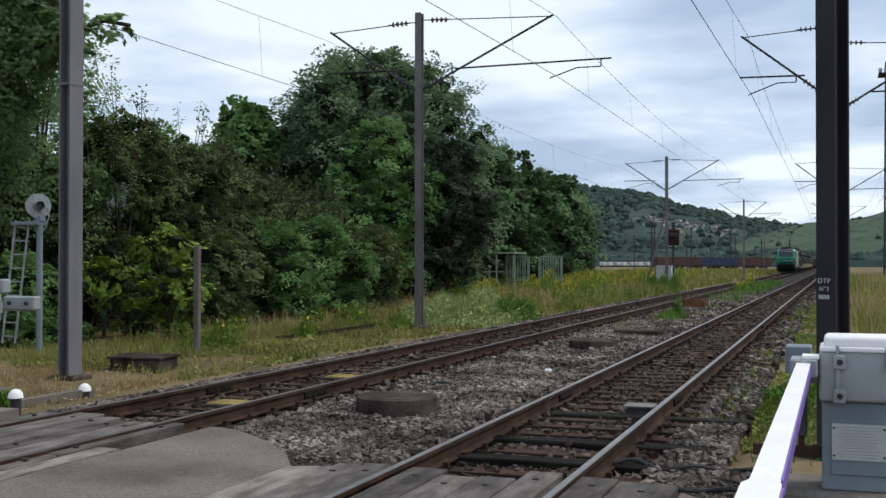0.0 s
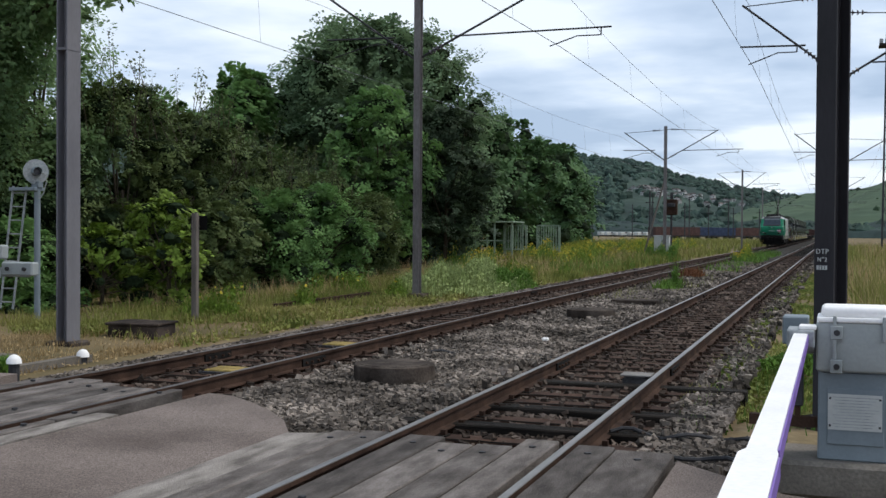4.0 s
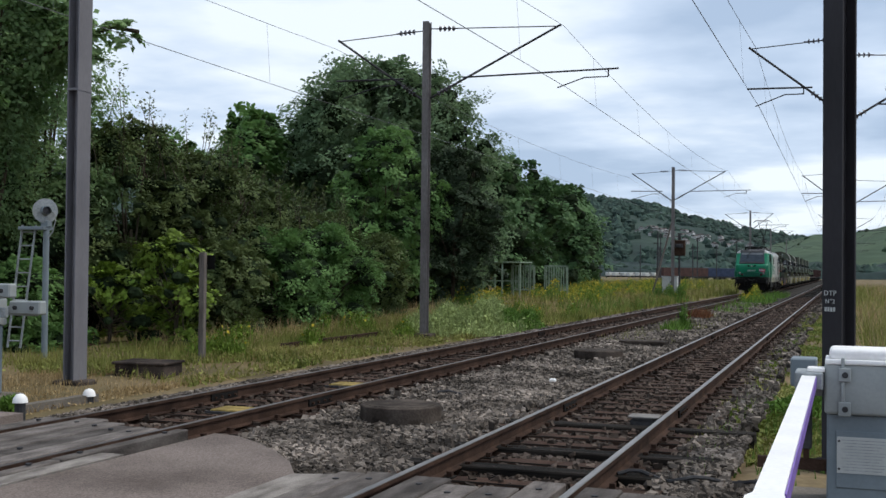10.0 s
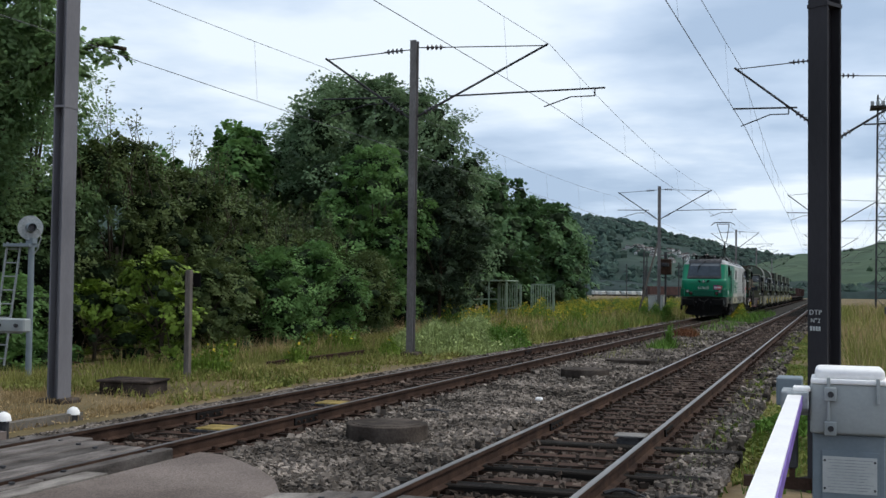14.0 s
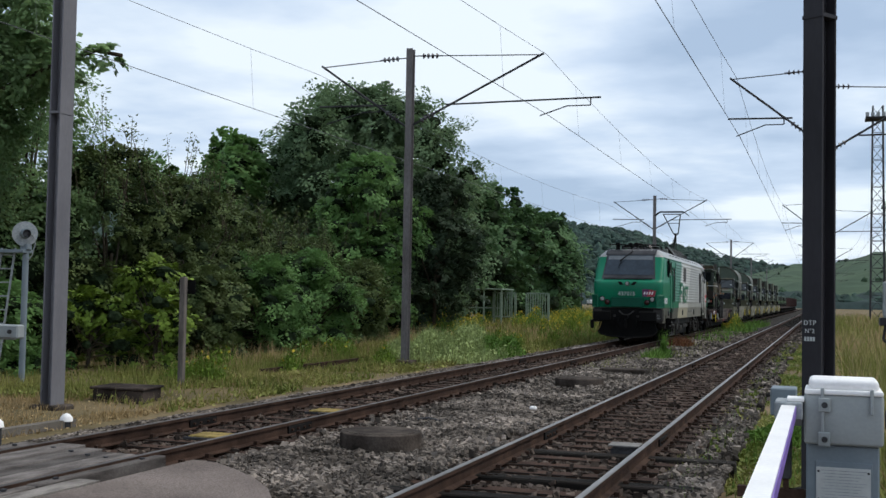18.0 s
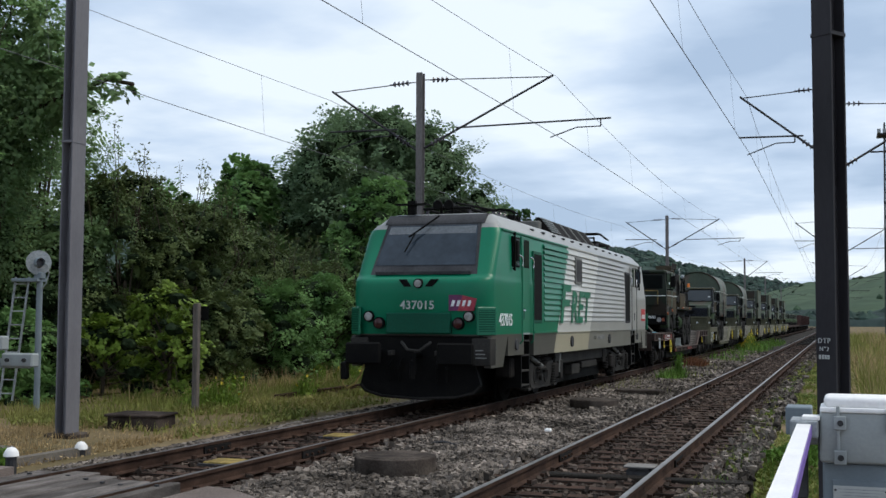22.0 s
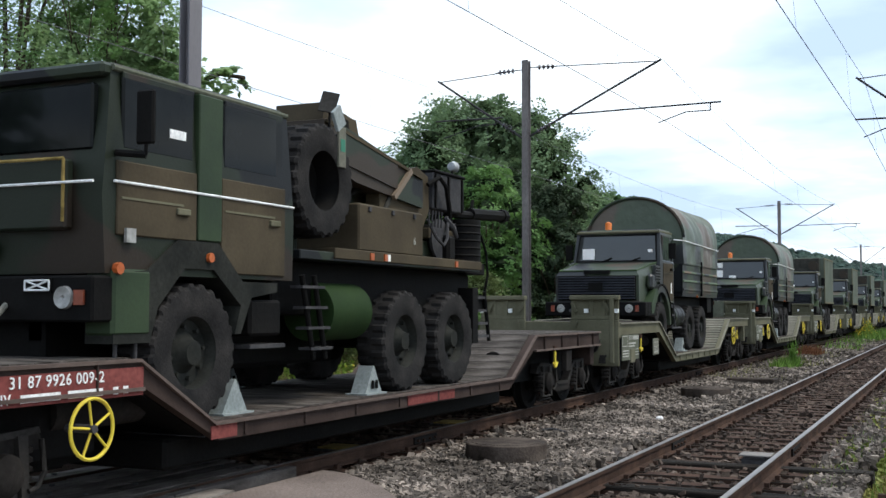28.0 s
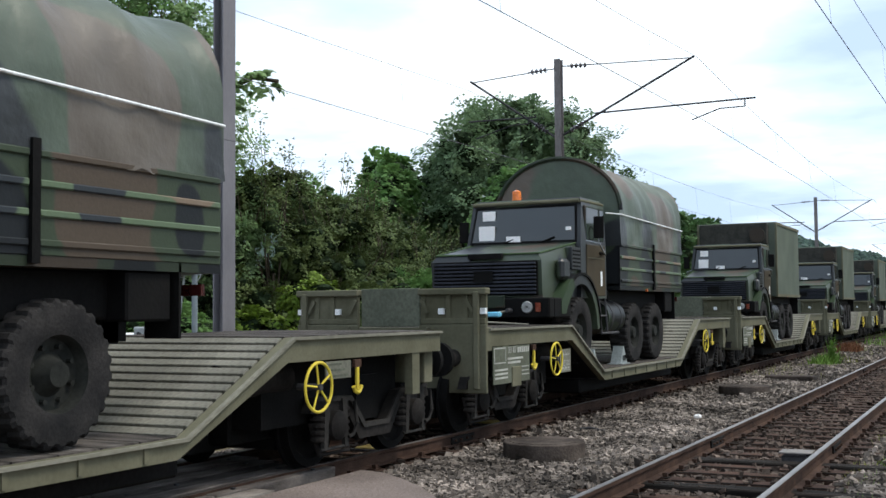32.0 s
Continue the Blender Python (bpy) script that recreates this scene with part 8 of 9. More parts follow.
    for x in (-1, 1):
        chock(s, x * 1.03, -3.08, 0.67, 180)
        chock(s, x * 1.03, -0.25, 0.67, 0)
    # lashing straps to the deck ahead
    st = rolling(thing("lashing_strap", "pale lashing strap with blue buckle holding the recovery truck", "strap"), s)
    part("strap", rods(((-0.3, -5.2, 1.72), (-1.1, -7.6, 1.30), 0.018), ((0.3, -5.2, 1.72), (0.95, -6.4, 1.26), 0.028)), M["deck_pale"], st)
    part("buckle", boxes((0.88, 1.02, -6.55, -6.35, 1.25, 1.31), r=0.01), M["strap_blue"], st)
    part("buckle", boxes((-0.36, -0.24, -5.32, -5.12, 1.68, 1.75), r=0.01), M["strap_blue"], st)


wrecker(W1_S)


# ---- tail of the train: flats with small vehicles, then red vans ----
def tail():
    s = W2_S + PITCH * 6
    for k in range(3):
        W = rolling(thing("flat_wagon", "long low flat wagon with red-brown sills", "flat wagon", group="wagons of the train"), s + 17.5 * k)
        part("deck", boxes((-1.36, 1.36, -8.2, 8.2, 0.95, 1.20), r=0.02), M["brown_sill"], W)
        for c in (-6, 6):
            wagon_bogie(W, c, 0.46)
        for s1 in (-1, 1):
            for x in (-0.88, 0.88):
                part("buffer", rods(((x, s1 * 8.2, 1.03), (x, s1 * 8.8, 1.03), 0.16), n=12), M["black_iron"], W)
        for y in (-5.4, 0.0, 5.4):
            J = rolling(thing("army_car", "small green open army cross-country car", "army car", group="small army cars"), s + 17.5 * k + y)
            part("body", boxes((-0.8, 0.8, -1.9, 1.9, 1.60, 2.20), r=0.08), M["camo_green"], J)
            part("hood", boxes((-0.75, 0.75, -0.5, 1.7, 2.2, 2.95), r=0.10), M["camo"], J)
            part("windscreen", boxes((-0.7, 0.7, -0.56, -0.50, 2.3, 2.85)), M["glass_truck"], J)
            for yy in (-1.2, 1.2):
                for x in (-0.72, 0.72):
                    part("wheel", rods(((x - 0.1, yy, 1.56), (x + 0.1, yy, 1.56), 0.36), n=18), M["tyre"], J)
    s += 17.5 * 3 - 1.0
    for k in range(4):
        W = rolling(thing("covered_wagon", "red-brown high-sided freight wagon", "freight wagon", group="wagons of the train"), s + 15.5 * k)
        part("body", boxes((-1.38, 1.38, -7.0, 7.0, 1.15, 2.9), r=0.03), M["wagon_red"], W)
        for j in range(9):
            for sx in (-1, 1):
                part("rib", boxes((sx * 1.40 - 0.04, sx * 1.40 + 0.04, -6.8 + 1.7 * j - 0.05, -6.8 + 1.7 * j + 0.05, 1.15, 2.85)), M["wagon_red"], W)
        part("frame", boxes((-1.3, 1.3, -7.2, 7.2, 0.9, 1.15)), M["black_iron"], W)
        for c in (-5, 5):
            wagon_bogie(W, c, 0.46)


M["wagon_red"] = material("rust-red wagon paint", ((0.050, 0.030, 0.028), (0.085, 0.050, 0.045)), scale=0.8, grain=10, bump=0.1, rough=0.85)
tail()
# ---- trees, shrubs, grass ----
def leaf_quads(c, size, r, out=None, face=1.9):
    """A kite-shaped leaf at each centre; given the way out of the crown, leaves face that way more or less."""
    n = len(c)
    nm = r.normal(0, 1, (n, 3))
    nm /= np.linalg.norm(nm, axis=1)[:, None]
    if out is not None:
        nm = 0.8 * nm + face * out
        nm /= np.linalg.norm(nm, axis=1)[:, None]
    d = np.cross(nm, r.normal(0, 1, (n, 3)))
    d /= np.linalg.norm(d, axis=1)[:, None]
    s = np.cross(nm, d)
    ln = (size * r.uniform(0.6, 1.4, n))[:, None]
    v = np.stack([c - d * ln * 0.5, c + s * ln * 0.36 + d * ln * 0.05, c + d * ln * 0.5, c - s * ln * 0.36 + d * ln * 0.05], 1).reshape(-1, 3)
    return v, np.arange(n * 4).reshape(n, 4)


def sprays(r, blobs, n, per=34, droop=0.30, flat=0.11, thin=None):
    """Leaves strung along drooping sprays that stick out of overlapping lumps; the way each leaf faces."""
    b = np.array(blobs)
    m = max(1, n // per)
    w = b[:, 3] ** 2
    if thin:
        w = w * np.where(b[:, 2] > thin, 0.26, 1.0)
    i = r.choice(len(b), m, p=w / w.sum())
    d = r.normal(0, 1, (m, 3)) + np.array([0, 0, 0.25])
    d /= np.linalg.norm(d, axis=1)[:, None]
    ln = b[i, 3] * (0.55 + 0.45 * r.random(m) + 0.55 * r.random(m) ** 4)
    base = b[i, :3] + d * (b[i, 3] * 0.40)[:, None]
    side = np.cross(d, r.normal(0, 0.25, (m, 3)) + np.array([0, 0, 1.0]))
    side /= np.linalg.norm(side, axis=1)[:, None] + 1e-6
    up = np.cross(side, d)
    k = np.repeat(np.arange(m), per)
    u = r.random(m * per) ** 0.75
    q = ln[k]
    c = base[k] + d[k] * (u * q)[:, None] + side[k] * (r.normal(0, 0.30, len(k)) * q * (1 - 0.6 * u))[:, None] + up[k] * (r.normal(0, flat, len(k)) * q)[:, None]
    c[:, 2] -= droop * q * u * u
    return c, up[k] * 0.9 + d[k] * 0.55


def lumps(r, h, spread, base, k, lump):
    """Lump centres that fill an uneven dome, most of them near its skin."""
    out = []
    zc = base + (h - base) * 0.42
    for _ in range(k):
        a = r.uniform(0, 2 * np.pi)
        z = base + (h - base) * r.random() ** 0.85
        u = (z - zc) / (h - zc) if z > zc else 0.55 * (zc - z) / (zc - base)
        rim = spread * np.sqrt(max(0.02, 1 - u * u)) * (1 + 0.10 * np.sin(3 * a + h) + 0.06 * np.sin(5 * a + z))
        s = lump * r.uniform(0.6, 1.3)
        rad = max(0.0, rim - s * 0.8) * r.random() ** 0.3
        out.append((rad * np.cos(a), rad * np.sin(a), min(max(z, s * 0.5), h - s * 0.95), s))
    return out


def tree(x, y, h, spread, mat, leaf, n, seed, label, name="tree", base=0.18, k=40, lump=None, category="tree", group="", twigs=0, per=44, thin=None, core=0.50):
    r = np.random.default_rng(seed)
    t = thing(name, label, category, group, at=pose(x, y, -0.3))
    lump = lump or spread * 0.30
    bl = lumps(r, h, spread, h * base, k, lump)
    bm = rod(bmesh.new(), (0, 0, -0.1), (0.1, 0, h * 0.5), h * 0.011 + 0.03, 9, h * 0.005 + 0.02)
    for q in bl[::max(1, k // (7 if thin else 14))] if category != "undergrowth" else ():
        s = Vector((0.05, 0, h * r.uniform(0.15, 0.45)))
        m = s.lerp(Vector(q[:3]), 0.5) + Vector((0, 0, 0.1 * h * r.random()))
        rod(bm, s, m, h * 0.004 + 0.01, 6, h * 0.003 + 0.008)
        rod(bm, m, Vector(q[:3]), h * 0.003 + 0.008, 5, 0.01)
    part("trunk", bm, M["bark"], t)
    # dark lumps that put shade into the gaps between the leaves
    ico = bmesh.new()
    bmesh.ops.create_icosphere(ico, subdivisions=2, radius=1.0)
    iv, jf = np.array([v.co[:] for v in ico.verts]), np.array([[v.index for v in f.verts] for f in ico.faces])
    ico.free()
    inner_shade = [q for q in bl if q[2] < (thin or 99) - (2.5 if thin else 0)]
    if inner_shade:
        vs = [np.array(q[:3]) + iv * q[3] * core * r.uniform(0.65, 1.2, (len(iv), 1)) * np.array([1, 1, 0.8]) for q in inner_shade]
        tagged(part("inner_foliage", raw_mesh("inner_foliage", np.concatenate(vs), np.concatenate([jf + len(iv) * i for i in range(len(inner_shade))]), M["inner_shade"]), None, t), kind="stuff")
    c, out = sprays(r, bl, int(n * 1.7), per, thin=thin)
    ok = c[:, 2] > 0.05
    c, out = c[ok], out[ok]
    if twigs:
        tw = bmesh.new()
        add = []
        for _ in range(twigs):
            q = bl[r.integers(len(bl))]
            a = r.uniform(0, 6.28)
            p = Vector((q[0], q[1], max(q[2], h * 0.72)))
            e_ = p + Vector((np.cos(a) * 0.7, np.sin(a) * 0.7, r.uniform(1.2, 3.4))) * lump * 1.1
            rod(tw, p, e_, 0.014, 5, 0.004)
            for u in np.linspace(0.5, 1.0, 16):
                add.append(np.array(p.lerp(e_, u)) + r.normal(0, 0.09, 3))
                add.append(np.array(p.lerp(e_, u)) + r.normal(0, 0.09, 3))
        part("twig_crown", tw, M["bark"], t)
        c = np.concatenate([c, np.array(add)])
        out = np.concatenate([out, np.tile([[0, 0, 0.5]], (len(add), 1))])
    v, f = leaf_quads(c, leaf * 0.80, r, out)
    part("crown", raw_mesh("crown", v, f, mat), None, t)
    return t


def woods():
    deep = "tall dark broadleaf tree at the edge of the yard"
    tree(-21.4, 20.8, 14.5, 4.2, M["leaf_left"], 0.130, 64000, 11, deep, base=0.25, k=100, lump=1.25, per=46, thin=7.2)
    tree(-18.7, 21.2, 11.2, 1.9, M["leaf_tree"], 0.14, 8000, 12, deep, base=0.45, k=22, lump=0.6, twigs=34, thin=6.0)
    # a limb of the tall tree reaching out over the yard
    t = thing("tree_limb", "leafy limb of a tall tree reaching over the yard", "tree branch", at=pose(-18.4, 21.4, 0))
    r = np.random.default_rng(19)
    part("limb", tube(bmesh.new(), [(-1.6, 0, 5.6), (0.2, 0, 6.3), (1.6, 0, 6.8), (2.8, 0.1, 7.15), (3.5, 0.1, 7.0)], 0.05), M["bark"], t)
    bl = [(1.3, 0, 7.2, 0.65), (1.9, 0.2, 6.9, 0.6), (2.4, -0.2, 6.95, 0.5), (2.9, 0.1, 7.0, 0.42), (3.3, 0, 6.98, 0.32), (1.6, 0.1, 7.8, 0.7), (1.2, 0, 8.4, 0.8), (1.7, 0.2, 6.3, 0.45), (2.3, 0.1, 6.35, 0.35), (0.6, 0, 7.0, 0.8), (0.4, 0, 7.9, 0.9)]
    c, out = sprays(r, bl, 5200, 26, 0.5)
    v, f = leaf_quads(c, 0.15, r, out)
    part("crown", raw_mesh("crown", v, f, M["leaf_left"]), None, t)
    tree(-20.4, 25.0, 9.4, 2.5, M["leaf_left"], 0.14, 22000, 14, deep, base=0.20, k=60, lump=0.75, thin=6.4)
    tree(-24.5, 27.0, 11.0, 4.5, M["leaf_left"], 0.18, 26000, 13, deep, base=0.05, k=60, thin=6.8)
    tree(-19.5, -2.5, 13.0, 3.6, M["leaf_tree"], 0.26, 9000, 15, deep, base=0.05, k=40)
    tree(-27.0, 5.0, 12.0, 3.6, M["leaf_tree"], 0.28, 8000, 16, deep, base=0.05, k=40)
    for i, (x, y, h, s) in enumerate(((-18.6, 26.5, 6.6, 2.2), (-18.2, 29.5, 5.9, 2.2), (-19.4, 33.0, 5.6, 2.5), (-20.0, 37.0, 5.0, 2.6), (-20.0, 41.0, 4.6, 2.6), (-21.5, 24.0, 6.5, 2.6))):
        tree(x, y, h * 0.93, s, M["leaf_bush"], 0.105, 23000, 20 + i, "dull green wild shrub with thin upright twigs", "shrub", base=0.14, k=80, lump=0.5, category="shrub", group="wild shrubs", twigs=44)
    tree(-22.9, 54.8, 12.9, 6.7, M["leaf_round"], 0.205, 66000, 31, "big round-crowned dark green tree beside the yard", base=0.15, k=190, lump=1.15, core=0.44)
    tree(-24.5, 60.5, 11.0, 5.0, M["leaf_round"], 0.28, 16000, 32, deep, base=0.05, k=50)
    tree(-19.2, 46.5, 8.4, 2.7, M["leaf_tree"], 0.19, 16000, 33, "creeper-hung green tree before a larger one", base=0.14, k=60, lump=0.75)
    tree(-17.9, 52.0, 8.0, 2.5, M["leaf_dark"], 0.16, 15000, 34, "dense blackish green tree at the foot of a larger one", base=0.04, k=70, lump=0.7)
    for i, (x, y, h, s) in enumerate(((-27.6, 50.0, 9.3, 3.3), (-29.5, 45.0, 8.4, 3.2), (-31.0, 56.0, 11.0, 4.0), (-26.2, 72.0, 10.8, 4.2), (-25.0, 79.0, 11.0, 5.0), (-26.0, 90.0, 11.2, 5.0), (-26.3, 102.0, 11.2, 5.5), (-28.0, 115.0, 11.0, 5.6),
                                        (-31.5, 130.0, 11.0, 6.2), (-35.5, 147.0, 10.5, 6.8), (-40.0, 165.0, 10.5, 7.5), (-47.0, 190.0, 11.0, 8.5))):
        tree(x, y, h, s, M["leaf_tree"] if i < 3 else M["leaf_far"], 0.34 + 0.022 * i, 7500, 40 + i, deep, base=0.03, k=50, group="trees along the yard")
    tree(-15.2, 23.6, 2.9, 1.15, M["leaf_light"], 0.14, 3600, 60, "fresh yellow-green bush in front of darker shrubs", "bush", base=0.02, k=26, category="shrub")
    tree(-16.8, 23.2, 2.1, 1.25, M["leaf_light"], 0.14, 3000, 61, "fresh yellow-green bush in front of darker shrubs", "bush", base=0.02, k=24, category="shrub")
    # near-black leafy masses, added to stand for the shade under the crowns
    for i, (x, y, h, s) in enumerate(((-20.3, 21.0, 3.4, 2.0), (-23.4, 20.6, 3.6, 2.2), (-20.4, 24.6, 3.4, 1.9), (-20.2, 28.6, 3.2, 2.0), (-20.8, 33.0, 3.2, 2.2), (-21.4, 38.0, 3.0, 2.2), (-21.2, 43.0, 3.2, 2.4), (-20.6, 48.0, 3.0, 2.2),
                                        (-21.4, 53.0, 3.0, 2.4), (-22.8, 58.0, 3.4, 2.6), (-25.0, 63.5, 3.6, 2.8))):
        tree(x, y, h, s, M["inner_shade"], 0.12, 4500, 90 + i, "leafy mass added in near-black green for the shade under trees", "thicket", base=0.01, k=36, category="undergrowth", group="thickets under the trees", core=0.8)
    for i, (x, y, h, s) in enumerate(((-16.5, 28.0, 2.8, 1.8), (-17.0, 32.0, 3.2, 2.0), (-17.0, 36.0, 3.6, 2.2), (-17.4, 40.5, 3.4, 2.0), (-27.0, 68.0, 3.6, 2.6),
                                        (-17.2, 20.5, 2.2, 1.5), (-26.0, 76.0, 4.0, 3.0))):
        tree(x, y, h, s, M["leaf_tree"] if i % 3 else M["leaf_bush"], 0.125, 12000, 70 + i, "low tangled green bush at the wood's edge", "bush", base=0.01, k=40, category="shrub", group="bushes at the wood's edge")


woods()


def blades(r, x, y, z, h, w, lean=0.75):
    n = len(x)
    a, b = r.uniform(0, 6.28, n), r.uniform(0, 6.28, n)
    hh = h * r.uniform(0.5, 1.3, n)
    p = np.stack([x, y, z], -1)
    s = np.stack([np.cos(a), np.sin(a), 0 * a], -1) * (w * r.uniform(0.6, 1.4, n))[:, None] * 0.5
    k = np.stack([np.cos(b), np.sin(b), 0 * b], -1) * (lean * hh * r.random(n))[:, None]
    tip = p + k + np.stack([0 * a, 0 * a, hh], -1)
    v = np.stack([p - s, p + s, tip], 1).reshape(-1, 3)
    return v, np.arange(3 * n).reshape(n, 3)


def patch(r, n, x0, x1, y0, y1, clump=0.0):
    x, y = r.uniform(x0, x1, n), r.uniform(y0, y1, n)
    # thin growth before the concrete block and along the disused rails
    bare = (np.hypot(x + 11.9, (y - 17.3) * 0.8) < 0.95) | ((x > -16.6) & (x < -15.9) & (y < 40)) | ((x > -12.75) & (x < -12.2) & (y > 24) & (y < 31))
    keep = ~bare | (r.random(n) < 0.12)
    x, y = x[keep], y[keep]
    n = len(x)
    if clump:
        f = np.sin(x * 1.3 + 2 * np.sin(y * 0.35)) * np.sin(y * 0.8 + 1.7 * np.sin(x * 0.7)) + 0.35 * np.sin(3.1 * x) * np.sin(2.3 * y)
        keep = r.random(n) < np.clip(0.5 + clump * f, 0.04, 1)
        x, y = x[keep], y[keep]
    return x, y


def herb(name, label, rows, mat, seed):
    """Blades over several rectangles: n, x0, x1, y0, y1, height, width, clumping."""
    r = np.random.default_rng(seed)
    vs, fs, o = [], [], 0
    for n, x0, x1, y0, y1, h, w, cl in rows:
        x, y = patch(r, n, x0, x1, y0, y1, cl)
        z = np.where(x < -11.5, -0.27, np.where((x > -9.6) & (x < -1.2), -0.25, -0.34))
        v, f = blades(r, x, y, z, h, w)
        vs.append(v), fs.append(f + o)
        o += len(v)
    tagged(part(name, raw_mesh(name, np.concatenate(vs), np.concatenate(fs), mat)), label, "grass", kind="stuff")


herb("meadow_grass", "tangled green and yellowish meadow grass", [
    (34000, -15.5, -10.6, 17, 34, 0.20, 0.030, 0.7), (32000, -18, -13, 18, 45, 0.32, 0.030, 0.6), (26000, -17, -10.4, 34, 60, 0.36, 0.045, 0.6), (18000, -24, -10.2, 60, 120, 0.6, 0.08, 0.4),
    (12000, -40, -10, 120, 260, 0.9, 0.14, 0.3), (52000, -1.68, 0.9, 12.5, 60, 0.09, 0.024, 0.8), (15000, 0.6, 6, 11, 45, 0.75, 0.03, 0.4), (9000, 0.4, 14, 45, 160, 0.9, 0.09, 0.3), (2200, -6.3, -4.2, 30, 75, 0.22, 0.03, 1.0)], M["grass"], 5)
herb("dry_grass", "bleached straw-coloured grass", [
    (20000, -14.2, -10.7, 11.2, 18.5, 0.12, 0.014, 0.5), (9000, -13.5, -10.8, 17, 40, 0.20, 0.014, 0.7), (6500, -18.5, -13.5, 22, 48, 0.58, 0.016, 0.6), (8000, -20, -11, 40, 110, 0.7, 0.03, 0.5), (7000, 0.5, 8, 12, 60, 0.95, 0.022, 0.4), (3000, -0.6, 1.6, 7.9, 9.9, 0.10, 0.012, 0.6),
    (4000, 2, 20, 60, 160, 1.1, 0.07, 0.3)], M["grass_dry"], 6)
herb("green_weeds", "bright green weeds", [
    (900, -5.5, -4.85, 36.6, 39.4, 0.36, 0.05, 0.3), (2200, -13.5, -10.4, 50, 80, 0.55, 0.05, 0.6), (8000, -1.5, 0.4, 10.5, 50, 0.12, 0.022, 1.0), (1500, -6.2, -4.4, 55, 110, 0.5, 0.06, 0.6), (120, 0.18, 0.34, 8.05, 8.25, 0.20, 0.03, 0)], M["grass_green"], 8)
herb("rust_dock", "rust-red seeding dock between the tracks", [(500, -6.0, -5.3, 47, 50, 0.42, 0.05, 0)], M["rustweed"], 9)


def tuft(x, y, sx, sy, h, n, mat, seed, label, flowers=0):
    r = np.random.default_rng(seed)
    t = thing("weed_clump", label, "weed", group="weed clumps", at=pose(x, y, -0.3))
    px, py = r.normal(0, sx * 0.5, n), r.normal(0, sy * 0.5, n)
    hh = h * np.exp(-0.5 * ((px / sx) ** 2 + (py / sy) ** 2)) * (0.8 + 0.3 * np.sin(px * 5))
    v, f = blades(r, px, py, 0 * px, 1.0, 0.03, 0.3)
    v = v.reshape(-1, 3, 3)
    v[:, 2, 2] *= hh
    c = np.stack([px, py, hh * r.uniform(0.25, 1.0, n)], -1)
    lv, lf = leaf_quads(c, 0.09, r)
    tagged(part("stem_mass", raw_mesh("stem_mass", v.reshape(-1, 3), f, mat), None, t), kind="stuff")
    tagged(part("leaf_mass", raw_mesh("leaf_mass", lv, lf, mat), None, t), kind="stuff")
    if flowers:
        c = np.stack([px[:flowers], py[:flowers], hh[:flowers] * r.uniform(0.85, 1.1, flowers)], -1)
        lv, lf = leaf_quads(c, 0.09, r)
        tagged(part("flower_mass", raw_mesh("flower_mass", lv, lf, M["flower"]), None, t), kind="stuff")


for i, (x, y, s, h) in enumerate(((-11.9, 33.4, 0.9, 0.95), (-11.0, 34.2, 1.0, 1.1), (-11.4, 36.6, 1.1, 1.1), (-12.8, 36.0, 1.0, 0.9))):
    tuft(x, y, s, s, h, 2600, M["grass_pale"], 100 + i, "pale green mugwort clump at the edge of the ballast")
for i, (x, y) in enumerate(((-10.9, 36.6), (-10.4, 37.6), (-11.2, 38.4))):
    tuft(x, y, 0.6, 0.6, 0.75, 1500, M["grass_green"], 105 + i, "dark green leafy weed beside pale mugwort")
tuft(-5.05, 38.6, 0.16, 0.2, 1.25, 130, M["grass_green"], 110, "tall thin green weed between the tracks")
tuft(-6.0, 82.0, 0.7, 1.6, 1.2, 900, M["leaf_light"], 111, "yellow-flowering weed between the tracks", 300)
tuft(-0.6, 17.5, 0.4, 0.6, 0.35, 700, M["grass_green"], 112, "low green weed beside the rail")
r_ = np.random.default_rng(50)
for i in range(58):
    y = r_.uniform(52, 135)
    x = r_.uniform(-21, -12.0) - 0.02 * y
    tuft(x, y, 1.2, 1.6, r_.uniform(0.8, 1.5), 520, M["leaf_light"] if i % 3 else M["grass_green"], 120 + i, "yellow-flowering ragwort clump in the yard", int(r_.integers(50, 260)))
for i in range(26):
    x, y = r_.uniform(-16, -11.2), r_.uniform(19, 55)
    tuft(x, y, 0.35, 0.35, 0.75, 160, M["leaf_light"], 180 + i, "flowering weed clump in the meadow", 4)


def ground_cover(name, label, rows, mat, seed, size=0.085):
    """Low leaves lying close to the soil."""
    r = np.random.default_rng(seed)
    c = []
    for n, x0, x1, y0, y1, cl, h in rows:
        x, y = patch(r, n, x0, x1, y0, y1, cl)
        z = np.where(x < -11.5, -0.27, np.where((x > -9.6) & (x < -1.2), -0.24, -0.33)) + h * r.random(len(x)) ** 2
        c.append(np.stack([x, y, z], -1))
    c = np.concatenate(c)
    v, f = leaf_quads(c, size, r, np.tile([[0, 0, 1.0]], (len(c), 1)), 0.9)
    tagged(part(name, raw_mesh(name, v, f, mat)), label, "ground cover", kind="stuff")


ground_cover("clover_cover", "low green clover and moss among the grass", [(30000, -16.5, -10.5, 17, 40, 0.7, 0.16), (16000, -18, -10.4, 40, 62, 0.6, 0.22), (34000, -1.68, 0.8, 12.5, 50, 0.8, 0.05)], M["grass"], 21)
ground_cover("straw_litter", "withered straw-coloured litter on the soil", [(9000, -14.0, -10.6, 11.3, 19, 0.5, 0.05), (7000, -13.5, -10.4, 19, 50, 0.6, 0.10)], M["grass_dry"], 22, 0.045)


